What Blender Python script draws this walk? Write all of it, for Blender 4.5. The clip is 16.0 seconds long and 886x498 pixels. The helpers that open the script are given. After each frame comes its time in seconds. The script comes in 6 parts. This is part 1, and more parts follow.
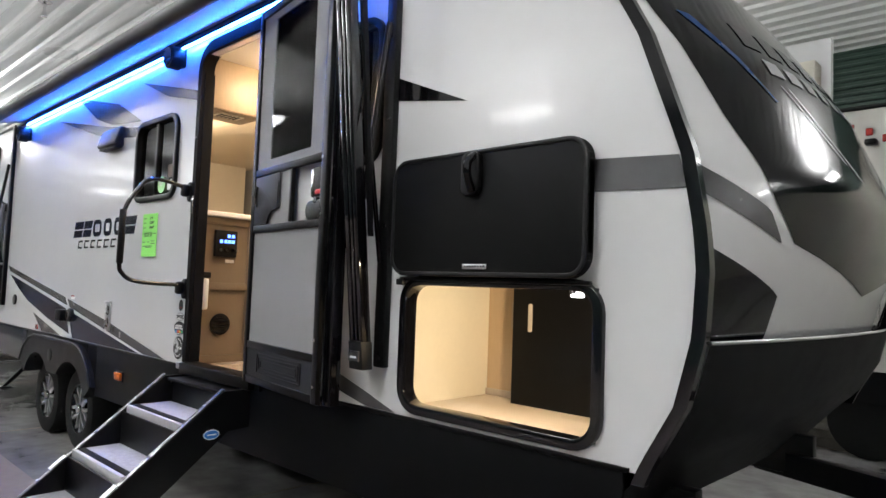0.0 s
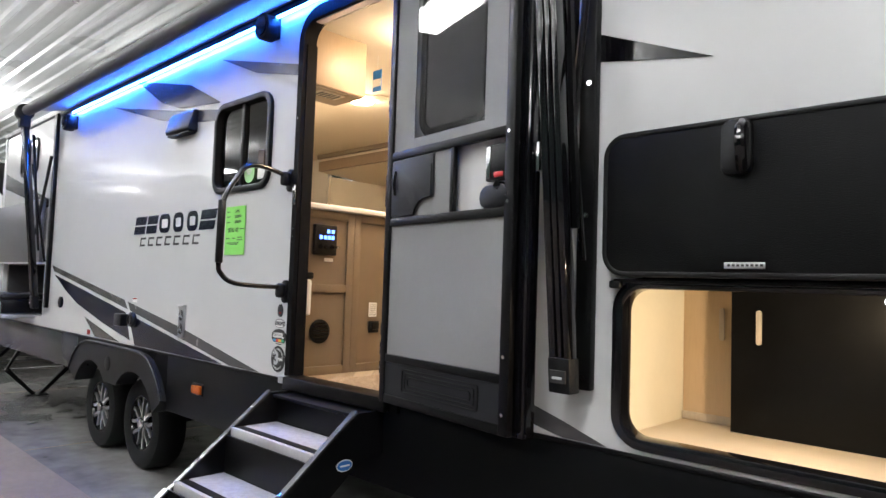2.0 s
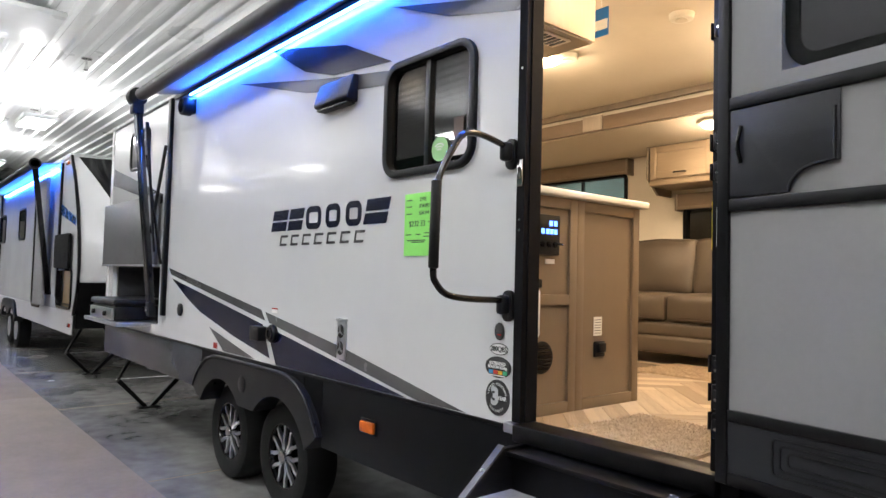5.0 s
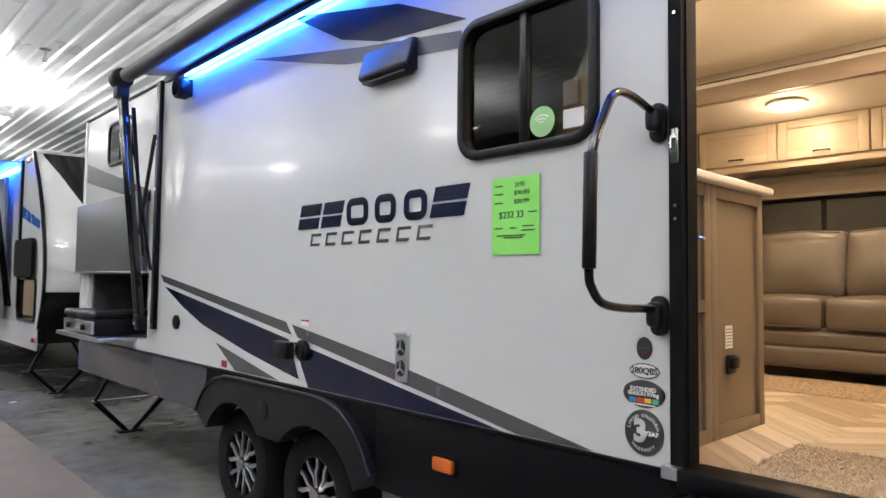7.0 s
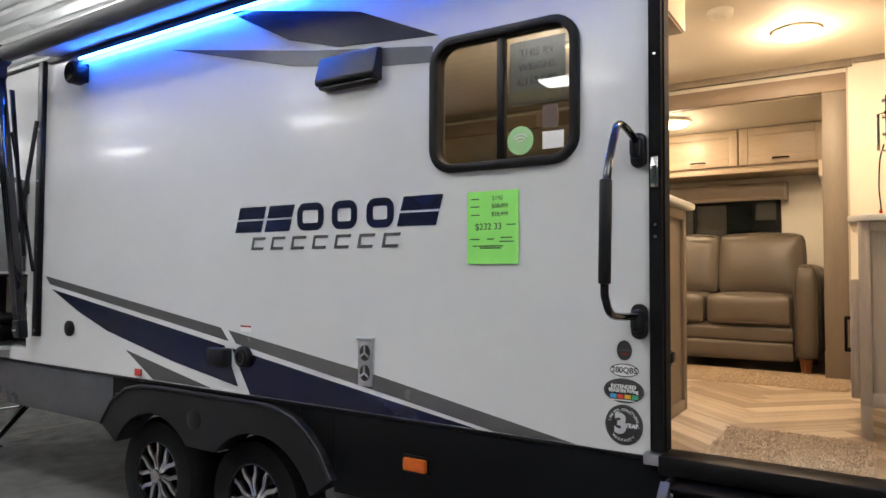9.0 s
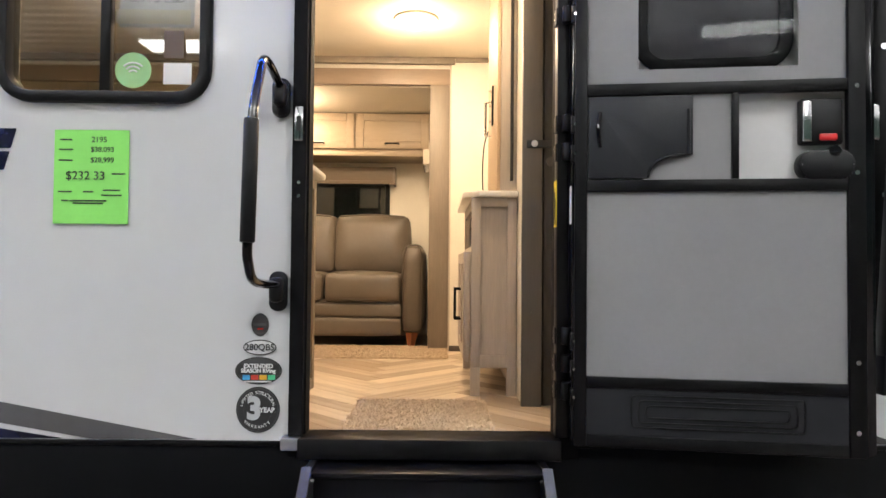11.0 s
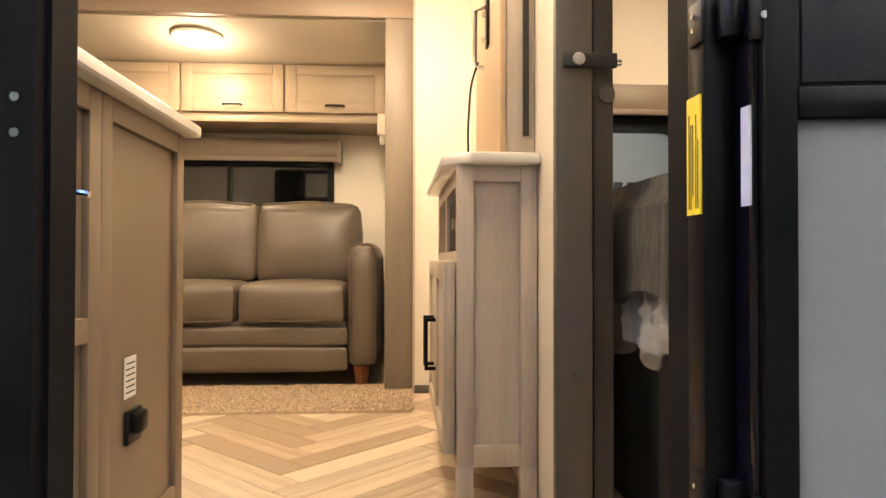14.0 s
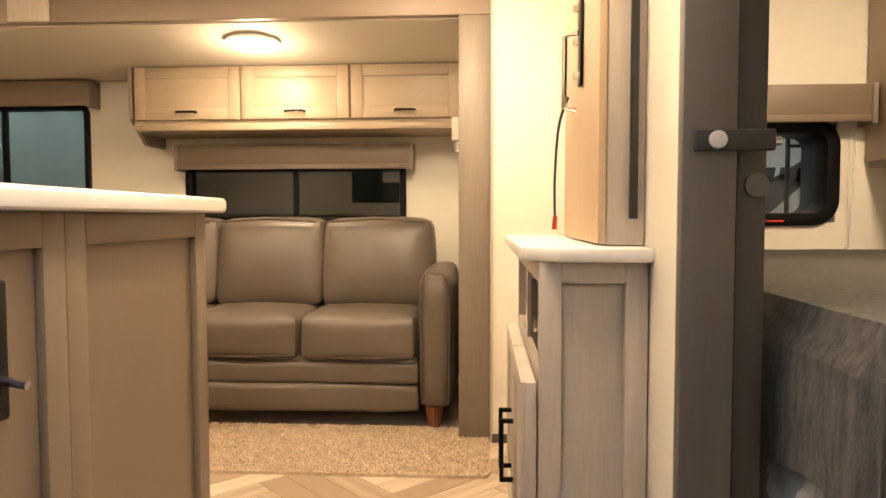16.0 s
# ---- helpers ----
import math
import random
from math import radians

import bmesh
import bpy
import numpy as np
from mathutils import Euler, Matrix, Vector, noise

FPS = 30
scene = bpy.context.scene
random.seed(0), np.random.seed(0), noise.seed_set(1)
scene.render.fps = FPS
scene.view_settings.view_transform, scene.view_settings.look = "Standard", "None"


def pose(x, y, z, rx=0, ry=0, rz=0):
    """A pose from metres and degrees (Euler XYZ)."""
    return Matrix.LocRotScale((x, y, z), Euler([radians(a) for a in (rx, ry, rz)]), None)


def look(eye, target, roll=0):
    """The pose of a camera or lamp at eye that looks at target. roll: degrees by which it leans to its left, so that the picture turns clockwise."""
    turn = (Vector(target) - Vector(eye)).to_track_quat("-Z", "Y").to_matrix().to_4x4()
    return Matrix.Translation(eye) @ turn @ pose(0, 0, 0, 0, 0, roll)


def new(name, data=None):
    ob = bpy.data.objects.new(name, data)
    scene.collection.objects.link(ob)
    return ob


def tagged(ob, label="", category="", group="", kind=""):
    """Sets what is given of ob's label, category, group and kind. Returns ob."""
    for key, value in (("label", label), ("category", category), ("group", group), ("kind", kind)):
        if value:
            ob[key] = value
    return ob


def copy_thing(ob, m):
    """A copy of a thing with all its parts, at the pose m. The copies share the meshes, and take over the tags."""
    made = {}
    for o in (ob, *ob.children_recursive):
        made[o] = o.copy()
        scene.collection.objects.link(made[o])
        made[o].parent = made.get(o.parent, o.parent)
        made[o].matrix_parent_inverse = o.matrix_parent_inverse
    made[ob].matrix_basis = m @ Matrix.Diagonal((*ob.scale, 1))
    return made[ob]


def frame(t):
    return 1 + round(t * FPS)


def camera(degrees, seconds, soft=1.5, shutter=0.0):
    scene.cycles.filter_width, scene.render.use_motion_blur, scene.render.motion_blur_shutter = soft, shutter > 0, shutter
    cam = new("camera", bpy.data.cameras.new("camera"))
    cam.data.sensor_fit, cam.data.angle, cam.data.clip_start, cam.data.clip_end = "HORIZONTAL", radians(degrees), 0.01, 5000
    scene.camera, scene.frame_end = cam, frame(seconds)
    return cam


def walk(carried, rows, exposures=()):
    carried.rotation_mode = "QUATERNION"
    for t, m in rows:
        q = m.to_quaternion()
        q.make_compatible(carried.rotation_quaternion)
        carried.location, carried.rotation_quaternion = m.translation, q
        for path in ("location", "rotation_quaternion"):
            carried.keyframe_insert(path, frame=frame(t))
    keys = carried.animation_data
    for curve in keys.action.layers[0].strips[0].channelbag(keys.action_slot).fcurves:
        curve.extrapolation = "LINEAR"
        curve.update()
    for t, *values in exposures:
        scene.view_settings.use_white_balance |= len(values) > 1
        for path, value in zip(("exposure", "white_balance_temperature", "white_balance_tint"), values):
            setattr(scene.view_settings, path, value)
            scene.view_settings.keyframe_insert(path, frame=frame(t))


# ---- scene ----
cam = camera(67.2, 16.0)
PATH = [
    (0, (-0.028, -0.001, 1.353), (-1.409, 1.44, 1.47), 2.1),
    (0.5, (-0.27, -0.002, 1.384), (-1.652, 1.44, 1.488), 2.1),
    (1, (-0.47, -0.051, 1.392), (-1.853, 1.391, 1.499), 2.0),
    (1.5, (-0.714, -0.091, 1.371), (-2.099, 1.348, 1.472), 1.9),
    (2, (-0.903, -0.121, 1.35), (-2.29, 1.317, 1.46), 1.9),
    (2.5, (-1.105, -0.118, 1.347), (-2.53, 1.281, 1.443), 1.9),
    (3, (-1.331, -0.086, 1.321), (-2.786, 1.285, 1.392), 1.8),
    (3.5, (-1.541, -0.053, 1.346), (-2.996, 1.317, 1.428), 2.1),
    (4, (-1.743, -0.019, 1.377), (-3.213, 1.332, 1.487), 1.6),
    (4.5, (-1.941, -0.023, 1.379), (-3.442, 1.296, 1.482), 1.5),
    (5, (-2.133, -0.018, 1.39), (-3.658, 1.273, 1.479), 1.5),
    (5.2, (-2.208, -0.021, 1.396), (-3.738, 1.264, 1.486), 1.5),
    (7.3, (-3.015, -0.025, 1.385), (-4.434, 1.381, 1.476), 0.6),
    (7.5, (-3.076, -0.042, 1.4), (-4.475, 1.386, 1.482), 0.6),
    (8, (-3.209, -0.123, 1.432), (-4.549, 1.36, 1.494), 0.1),
    (8.5, (-3.253, -0.272, 1.47), (-4.515, 1.278, 1.532), 0.1),
    (9, (-3.246, -0.44, 1.455), (-4.332, 1.237, 1.526), 0.3),
    (9.5, (-3.294, -0.548, 1.489), (-4.061, 1.298, 1.541), 0.1),
    (10, (-3.384, -0.540, 1.47), (-3.817, 1.412, 1.519), 0.25),
    (10.2, (-3.406, -0.5, 1.452), (-3.714, 1.475, 1.5), 0.28),
    (12.3, (-3.454, 0.447, 1.298), (-3.308, 2.441, 1.352), 0.6),
    (12.5, (-3.442, 0.53, 1.312), (-3.293, 2.524, 1.367), 0.5),
    (13, (-3.403, 0.732, 1.343), (-3.26, 2.726, 1.398), 0.3),
    (13.5, (-3.419, 0.916, 1.385), (-3.281, 2.911, 1.434), 0.2),
    (14, (-3.437, 1.053, 1.441), (-3.304, 3.049, 1.47), 0.1),
    (14.5, (-3.435, 1.151, 1.512), (-3.31, 3.147, 1.506), -0.1),
    (15, (-3.427, 1.269, 1.589), (-3.338, 3.266, 1.551), -0.1),
    (15.5, (-3.412, 1.361, 1.652), (-3.43, 3.36, 1.589), -0.0),
    (16, (-3.4, 1.423, 1.744), (-3.521, 3.417, 1.648), -0.1),
]
walk(cam, [(t, look(eye, target, roll)) for t, eye, target, roll in PATH],
     [(0, -0.14), (1.5, -0.08), (3.5, 0.1), (5.2, -0.14), (7.5, -0.27), (8.5, -0.45), (9.5, -0.5), (10.2, -0.3), (12.5, -0.03), (16, -0.02)])

# ---- light ----
world = bpy.data.worlds.new("hall_air")
scene.world = world
world.use_nodes = True
world.node_tree.nodes["Background"].inputs[0].default_value = (0.8, 0.9, 1.0, 1)
world.node_tree.nodes["Background"].inputs[1].default_value = 0.02
scene.view_settings.exposure = 0.0


def area(name, x, y, z, sx, sy, power, colour, down=True):
    lamp = bpy.data.lights.new(name, "AREA")
    lamp.shape, lamp.size, lamp.size_y = "RECTANGLE", sx, sy
    lamp.energy, lamp.color = power, colour
    ob = new(name, lamp)
    ob.location = (x, y, z)
    return ob


HALL_Z = 5.2
LAMP_Z = 4.45
# unseen lamps added: y 5.75 brightens the trailers behind, (2, 9) the cap
FIXTURES = [(x, y) for x in (-26, -19, -12.5, -7, -1.5, 4) for y in (-5.5, -0.6)] + [(-12, 5.75), (-5, 5.75), (2, 9), (9, 9), (-18.5, 2.4), (-26, 2.4)]
for fx, fy in FIXTURES:
    area("hall_lamp", fx, fy, LAMP_Z - 0.01, 1.2, 0.5, 42, (1.0, 0.975, 0.965))
    # added fill above each fixture, facing up to brighten the ceiling
    up = area("hall_uplight", fx, fy, LAMP_Z + 0.11, 1.1, 0.4, 290, (1.0, 0.985, 0.98))
    up.rotation_euler = (math.pi, 0, 0)
WARM = (1.0, 0.75, 0.50)
for name, x, y, z, p in (("slide_lamp", -4.42, 4.36, 2.49, 13), ("galley_lamp", -3.57, 3.42, 2.69, 25), ("galley_lamp", -4.75, 2.95, 2.69, 13),
                         ("entry_lamp", -3.5, 2.3, 2.69, 14), ("bedroom_lamp", -2.1, 3.0, 2.69, 30), ("kitchen_lamp", -5.6, 2.6, 2.69, 16)):
    lamp = bpy.data.lights.new(name, "AREA")
    lamp.shape, lamp.size = "DISK", 0.19
    lamp.energy, lamp.color = p * 0.55, WARM
    new(name, lamp).location = (x, y, z - 0.01)
    lamp = bpy.data.lights.new(name, "POINT")
    lamp.energy, lamp.color, lamp.shadow_soft_size = p * 0.68, WARM, 0.06
    new(name, lamp).location = (x, y, z - 0.09)
ob = area("storage_lamp", -1.31, 1.945, 1.30, 0.06, 0.04, 6.5, (1.0, 0.78, 0.5))
ob.matrix_basis = look((-1.31, 1.945, 1.30), (-2.03, 2.12, 1.05))


# ---- materials ----
def mat(name, colour, rough=0.5, metal=0.0, scale=8.0, vary=0.12, bump=0.0, bump_scale=60.0, coat=0.0, stretch=(1, 1, 1), second=None, rand=0.0, emit=None, glass=0.0, alpha=1.0, spec=0.5):
    m = bpy.data.materials.new(name)
    m.use_nodes = True
    nt = m.node_tree
    b = nt.nodes["Principled BSDF"]
    b.inputs["Roughness"].default_value = rough
    b.inputs["Metallic"].default_value = metal
    b.inputs["Coat Weight"].default_value = coat
    b.inputs["Coat Roughness"].default_value = 0.06
    b.inputs["Specular IOR Level"].default_value = spec
    b.inputs["Transmission Weight"].default_value = glass
    b.inputs["Alpha"].default_value = alpha
    L = nt.links.new
    tc = nt.nodes.new("ShaderNodeTexCoord")
    mp = nt.nodes.new("ShaderNodeMapping")
    mp.inputs["Scale"].default_value = stretch
    L(tc.outputs["Object"], mp.inputs["Vector"])
    if vary or second:
        n1 = nt.nodes.new("ShaderNodeTexNoise")
        n1.inputs["Scale"].default_value = scale
        n1.inputs["Detail"].default_value = 6
        n2 = nt.nodes.new("ShaderNodeTexNoise")
        n2.inputs["Scale"].default_value = scale * 7
        n2.inputs["Detail"].default_value = 4
        for n in (n1, n2):
            L(mp.outputs["Vector"], n.inputs["Vector"])
        mixf = nt.nodes.new("ShaderNodeMath")
        mixf.operation = "MULTIPLY_ADD"
        L(n2.outputs["Fac"], mixf.inputs[0])
        mixf.inputs[1].default_value = 0.4
        sc = nt.nodes.new("ShaderNodeMath")
        sc.operation = "MULTIPLY"
        sc.inputs[1].default_value = 0.6
        L(n1.outputs["Fac"], sc.inputs[0])
        L(sc.outputs[0], mixf.inputs[2])
        val = mixf.outputs[0]
        if rand:
            oi = nt.nodes.new("ShaderNodeObjectInfo")
            ad = nt.nodes.new("ShaderNodeMath")
            ad.operation = "MULTIPLY_ADD"
            L(oi.outputs["Random"], ad.inputs[0])
            ad.inputs[1].default_value = rand
            L(val, ad.inputs[2])
            sb = nt.nodes.new("ShaderNodeMath")
            sb.operation = "SUBTRACT"
            L(ad.outputs[0], sb.inputs[0])
            sb.inputs[1].default_value = rand / 2
            val = sb.outputs[0]
        ramp = nt.nodes.new("ShaderNodeValToRGB")
        L(val, ramp.inputs["Fac"])
        c2 = second or tuple(min(1, c * (1 + vary)) for c in colour)
        c1 = colour if second else tuple(c * (1 - vary) for c in colour)
        ramp.color_ramp.elements[0].position, ramp.color_ramp.elements[1].position = 0.3, 0.7
        ramp.color_ramp.elements[0].color, ramp.color_ramp.elements[1].color = (*c1, 1), (*c2, 1)
        L(ramp.outputs["Color"], b.inputs["Base Color"])
        rr = nt.nodes.new("ShaderNodeMapRange")
        rr.inputs["To Min"].default_value, rr.inputs["To Max"].default_value = max(0.02, rough - 0.06), min(1, rough + 0.08)
        L(n1.outputs["Fac"], rr.inputs["Value"])
        L(rr.outputs[0], b.inputs["Roughness"])
    else:
        b.inputs["Base Color"].default_value = (*colour, 1)
    if bump:
        nb = nt.nodes.new("ShaderNodeTexNoise")
        nb.inputs["Scale"].default_value = bump_scale
        nb.inputs["Detail"].default_value = 5
        L(mp.outputs["Vector"], nb.inputs["Vector"])
        bu = nt.nodes.new("ShaderNodeBump")
        bu.inputs["Strength"].default_value = bump
        bu.inputs["Distance"].default_value = 0.004
        L(nb.outputs["Fac"], bu.inputs["Height"])
        L(bu.outputs["Normal"], b.inputs["Normal"])
    if emit:
        b.inputs["Emission Color"].default_value = (*emit[:3], 1)
        b.inputs["Emission Strength"].default_value = emit[3]
    return m


WHITE = mat("white_fiberglass", (0.64, 0.65, 0.66), 0.17, scale=1.5, vary=0.02, coat=0.3, bump=0.03, bump_scale=2.5)
CAPWHITE = mat("white_gelcoat", (0.78, 0.79, 0.8), 0.1, scale=2, vary=0.02, coat=0.6)
BLACK = mat("black_powder_coat", (0.003, 0.003, 0.0034), 0.36, scale=10, vary=0.3, spec=0.15, bump=0.05, bump_scale=300)
GLOSSBLACK = mat("black_gloss_paint", (0.004, 0.004, 0.005), 0.08, vary=0.2, coat=0.3, spec=0.35)
MATTEBLACK = mat("matte_black_jamb", (0.004, 0.004, 0.0045), 0.7, vary=0.2, spec=0.08)
PLASTIC = mat("black_textured_plastic", (0.0035, 0.0036, 0.0042), 0.42, spec=0.22, vary=0.2, bump=0.2, bump_scale=350)
HATCHBLACK = mat("black_textured_panel", (0.003, 0.003, 0.0032), 0.6, vary=0.15, spec=0.09, bump=0.35, bump_scale=260)
RUBBER = mat("tyre_rubber", (0.006, 0.006, 0.006), 0.75, spec=0.15, vary=0.3, bump=0.25, bump_scale=120)
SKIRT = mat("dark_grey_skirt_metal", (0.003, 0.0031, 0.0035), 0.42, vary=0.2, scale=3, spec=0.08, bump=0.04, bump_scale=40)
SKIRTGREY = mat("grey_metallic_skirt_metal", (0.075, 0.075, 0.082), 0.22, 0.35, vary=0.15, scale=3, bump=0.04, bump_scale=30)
ARCH = mat("grey_moulded_plastic", (0.008, 0.008, 0.009), 0.42, spec=0.18, vary=0.12, bump=0.12, bump_scale=180)
CHROME = mat("bright_steel", (0.75, 0.75, 0.76), 0.14, 1.0, vary=0.06)
ALU = mat("brushed_aluminium", (0.62, 0.63, 0.65), 0.3, 1.0, vary=0.1, stretch=(1, 8, 1))
NAVY = mat("navy_vinyl_decal", (0.0025, 0.003, 0.009), 0.2, scale=1.1, second=(0.004, 0.007, 0.034), coat=0.08, spec=0.35)
GREYDECAL = mat("grey_vinyl_decal", (0.07, 0.07, 0.073), 0.24, vary=0.06, coat=0.12)
PALEDECAL = mat("silver_vinyl_decal", (0.5, 0.51, 0.53), 0.2, vary=0.04)
WHITEDECAL = mat("white_vinyl_decal", (0.75, 0.75, 0.75), 0.25, vary=0.03)
AMBER = mat("amber_lens", (0.5, 0.1, 0.01), 0.15, vary=0.2, scale=60, coat=0.5)
RED = mat("red_lens", (0.35, 0.02, 0.015), 0.2, vary=0.2, coat=0.4)
CAPGLOSS = mat("black_cap_panel", (0.004, 0.004, 0.005), 0.07, vary=0.2, spec=0.3)
DARKGLASS = mat("dark_tinted_glass", (0.012, 0.013, 0.014), 0.04, vary=0.0, coat=0.3)
CONCRETE = mat("sealed_concrete", (0.085, 0.083, 0.082), 0.24, scale=0.9, second=(0.26, 0.255, 0.25), bump=0.08, bump_scale=40)
CARPET = mat("brown_event_carpet", (0.17, 0.14, 0.12), 0.95, scale=3, vary=0.16, bump=0.7, bump_scale=260)
CEILMETAL = mat("white_ribbed_metal", (0.82, 0.84, 0.84), 0.28, 0.0, scale=0.6, vary=0.05, coat=0.3)
GREENMETAL = mat("green_ribbed_metal", (0.035, 0.07, 0.055), 0.4, scale=1, vary=0.12)
CREAM = mat("cream_hall_wall", (0.5, 0.48, 0.42), 0.6, scale=1, vary=0.08)
LEDBLUE = mat("blue_led_strip", (0.1, 0.2, 0.9), 0.4, vary=0, emit=(0.02, 0.15, 1.0, 300.0))
LAMPGLOW = mat("lamp_diffuser", (0.9, 0.9, 0.9), 0.4, vary=0, emit=(0.95, 0.98, 1.0, 14.0))
WARMGLOW = mat("warm_lamp_diffuser", (0.9, 0.85, 0.7), 0.4, vary=0, emit=(1.0, 0.76, 0.46, 22.0))
FABRIC = mat("awning_fabric", (0.42, 0.42, 0.44), 0.75, vary=0.06, bump=0.15, bump_scale=500)
TREAD = mat("grey_grip_tread", (0.4, 0.4, 0.43), 0.6, vary=0.2, scale=40, bump=0.5, bump_scale=500)
NOSING = mat("satin_aluminium_nosing", (0.5, 0.5, 0.52), 0.38, 0.25, vary=0.08, stretch=(8, 1, 1))
SCREEN = mat("grey_screen_mesh", (0.175, 0.175, 0.18), 0.7, vary=0.05, bump=0.3, bump_scale=900)
DOORWHITE = mat("white_door_skin", (0.6, 0.6, 0.6), 0.4, vary=0.03)
DARKGREY = mat("charcoal_moulded_plastic", (0.01, 0.0105, 0.013), 0.5, spec=0.25, vary=0.1, bump=0.15, bump_scale=250)
# inside
TAUPE = mat("taupe_laminate", (0.175, 0.128, 0.084), 0.45, scale=5, vary=0.05, stretch=(3, 3, 0.4), bump=0.05, bump_scale=120)
TAUPEX = mat("taupe_laminate_lengthwise", (0.25, 0.19, 0.145), 0.45, scale=5, vary=0.10, stretch=(0.4, 3, 3), bump=0.05, bump_scale=120)
VALANCE = mat("brown_valance_laminate", (0.17, 0.128, 0.09), 0.45, scale=5, vary=0.10, stretch=(0.4, 3, 3), bump=0.05, bump_scale=120)
GREYWOOD = mat("grey_stained_wood", (0.47, 0.41, 0.35), 0.45, scale=4, vary=0.14, stretch=(5, 5, 0.5), bump=0.05, bump_scale=120)
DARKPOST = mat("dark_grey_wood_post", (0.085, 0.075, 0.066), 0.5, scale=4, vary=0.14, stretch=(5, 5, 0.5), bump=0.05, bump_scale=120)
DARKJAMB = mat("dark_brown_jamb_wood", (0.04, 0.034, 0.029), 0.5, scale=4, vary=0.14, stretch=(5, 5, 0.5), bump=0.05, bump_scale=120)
# darker take on GREYWOOD; on the slide post it carries the shade
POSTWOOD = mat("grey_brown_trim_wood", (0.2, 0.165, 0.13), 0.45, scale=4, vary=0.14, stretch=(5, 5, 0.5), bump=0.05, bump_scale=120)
BACKWOOD = mat("raw_light_plywood", (0.5, 0.37, 0.24), 0.5, scale=4, vary=0.08, stretch=(4, 4, 0.5))
WALLPAPER = mat("cream_wall_vinyl", (0.72, 0.68, 0.6), 0.6, scale=12, vary=0.03, bump=0.1, bump_scale=300)
CEILVINYL = mat("cream_ceiling_vinyl", (0.66, 0.6, 0.5), 0.65, scale=3, vary=0.03, bump=0.08, bump_scale=200)
COUNTER = mat("white_marble_laminate", (0.74, 0.73, 0.7), 0.3, scale=5, vary=0.06, coat=0.2)
PLANK = mat("oak_vinyl_plank", (0.33, 0.245, 0.165), 0.42, scale=3, second=(0.62, 0.52, 0.40), stretch=(0.5, 7, 1), rand=0.62, bump=0.05, bump_scale=90)
PLANKGAP = mat("plank_joint", (0.2, 0.15, 0.1), 0.7, vary=0.1)
LEATHER = mat("taupe_leatherette", (0.112, 0.09, 0.07), 0.38, scale=6, vary=0.08, bump=0.22, bump_scale=170)
LEATHERSEAM = mat("taupe_leatherette_piping", (0.075, 0.055, 0.04), 0.5, vary=0.08)
RUG = mat("beige_shag_rug", (0.37, 0.28, 0.19), 0.95, scale=45, second=(0.7, 0.57, 0.42), bump=1.0, bump_scale=200)
LEGWOOD = mat("red_brown_leg_wood", (0.2, 0.07, 0.03), 0.35, vary=0.2)
BLANKET = mat("charcoal_woven_blanket", (0.016, 0.016, 0.017), 0.9, scale=9, second=(0.115, 0.108, 0.098), stretch=(9, 9, 1.6), bump=0.6, bump_scale=220)
PLASTICBAG = mat("clear_plastic_film", (0.75, 0.75, 0.75), 0.15, vary=0.1, alpha=0.3, bump=0.6, bump_scale=14)
CREAMPANEL = mat("cream_storage_panel", (0.78, 0.72, 0.58), 0.5, vary=0.03)
GREEN = mat("green_price_paper", (0.25, 0.72, 0.14), 0.7, vary=0.05)
INK = mat("black_ink", (0.015, 0.015, 0.015), 0.6, vary=0)
WHITEPAPER = mat("white_paper", (0.75, 0.75, 0.73), 0.6, vary=0.03)
YELLOW = mat("yellow_label", (0.8, 0.6, 0.02), 0.5, vary=0.03)
BLUEDISP = mat("blue_display", (0.05, 0.1, 0.6), 0.3, vary=0, emit=(0.1, 0.25, 1.0, 6.0))
BLUEOVAL = mat("blue_oval_badge", (0.02, 0.16, 0.5), 0.3, vary=0.05)


def clear_glass(name, tint, amount):
    m = bpy.data.materials.new(name)
    m.use_nodes = True
    nt = m.node_tree
    nt.nodes.remove(nt.nodes["Principled BSDF"])
    tr, gl, mx, fr = (nt.nodes.new(n) for n in ("ShaderNodeBsdfTransparent", "ShaderNodeBsdfGlossy", "ShaderNodeMixShader", "ShaderNodeFresnel"))
    tr.inputs[0].default_value = (*tint, 1)
    gl.inputs["Roughness"].default_value = 0.02
    fr.inputs["IOR"].default_value = amount
    nt.links.new(fr.outputs[0], mx.inputs[0])
    nt.links.new(tr.outputs[0], mx.inputs[1])
    nt.links.new(gl.outputs[0], mx.inputs[2])
    nt.links.new(mx.outputs[0], nt.nodes["Material Output"].inputs[0])
    return m


DEEPTINT = clear_glass("deep_tinted_window_glass", (0.16, 0.15, 0.13), 1.6)
TEALTINT = clear_glass("teal_tinted_window_glass", (0.42, 0.5, 0.48), 1.5)
TINT = clear_glass("tinted_window_glass", (0.58, 0.58, 0.55), 1.6)
CLEAR = clear_glass("smoked_window_glass", (0.8, 0.82, 0.82), 1.45)


# ---- building blocks ----
def thing(name, loc=(0, 0, 0), label="", category="", group="", kind="", rz=0):
    ob = new(name)
    ob.empty_display_size = 0.1
    ob.matrix_basis = pose(*loc, 0, 0, rz)
    return tagged(ob, label, category, group, kind)


def root_of(ob):
    while ob.parent:
        ob = ob.parent
    return ob


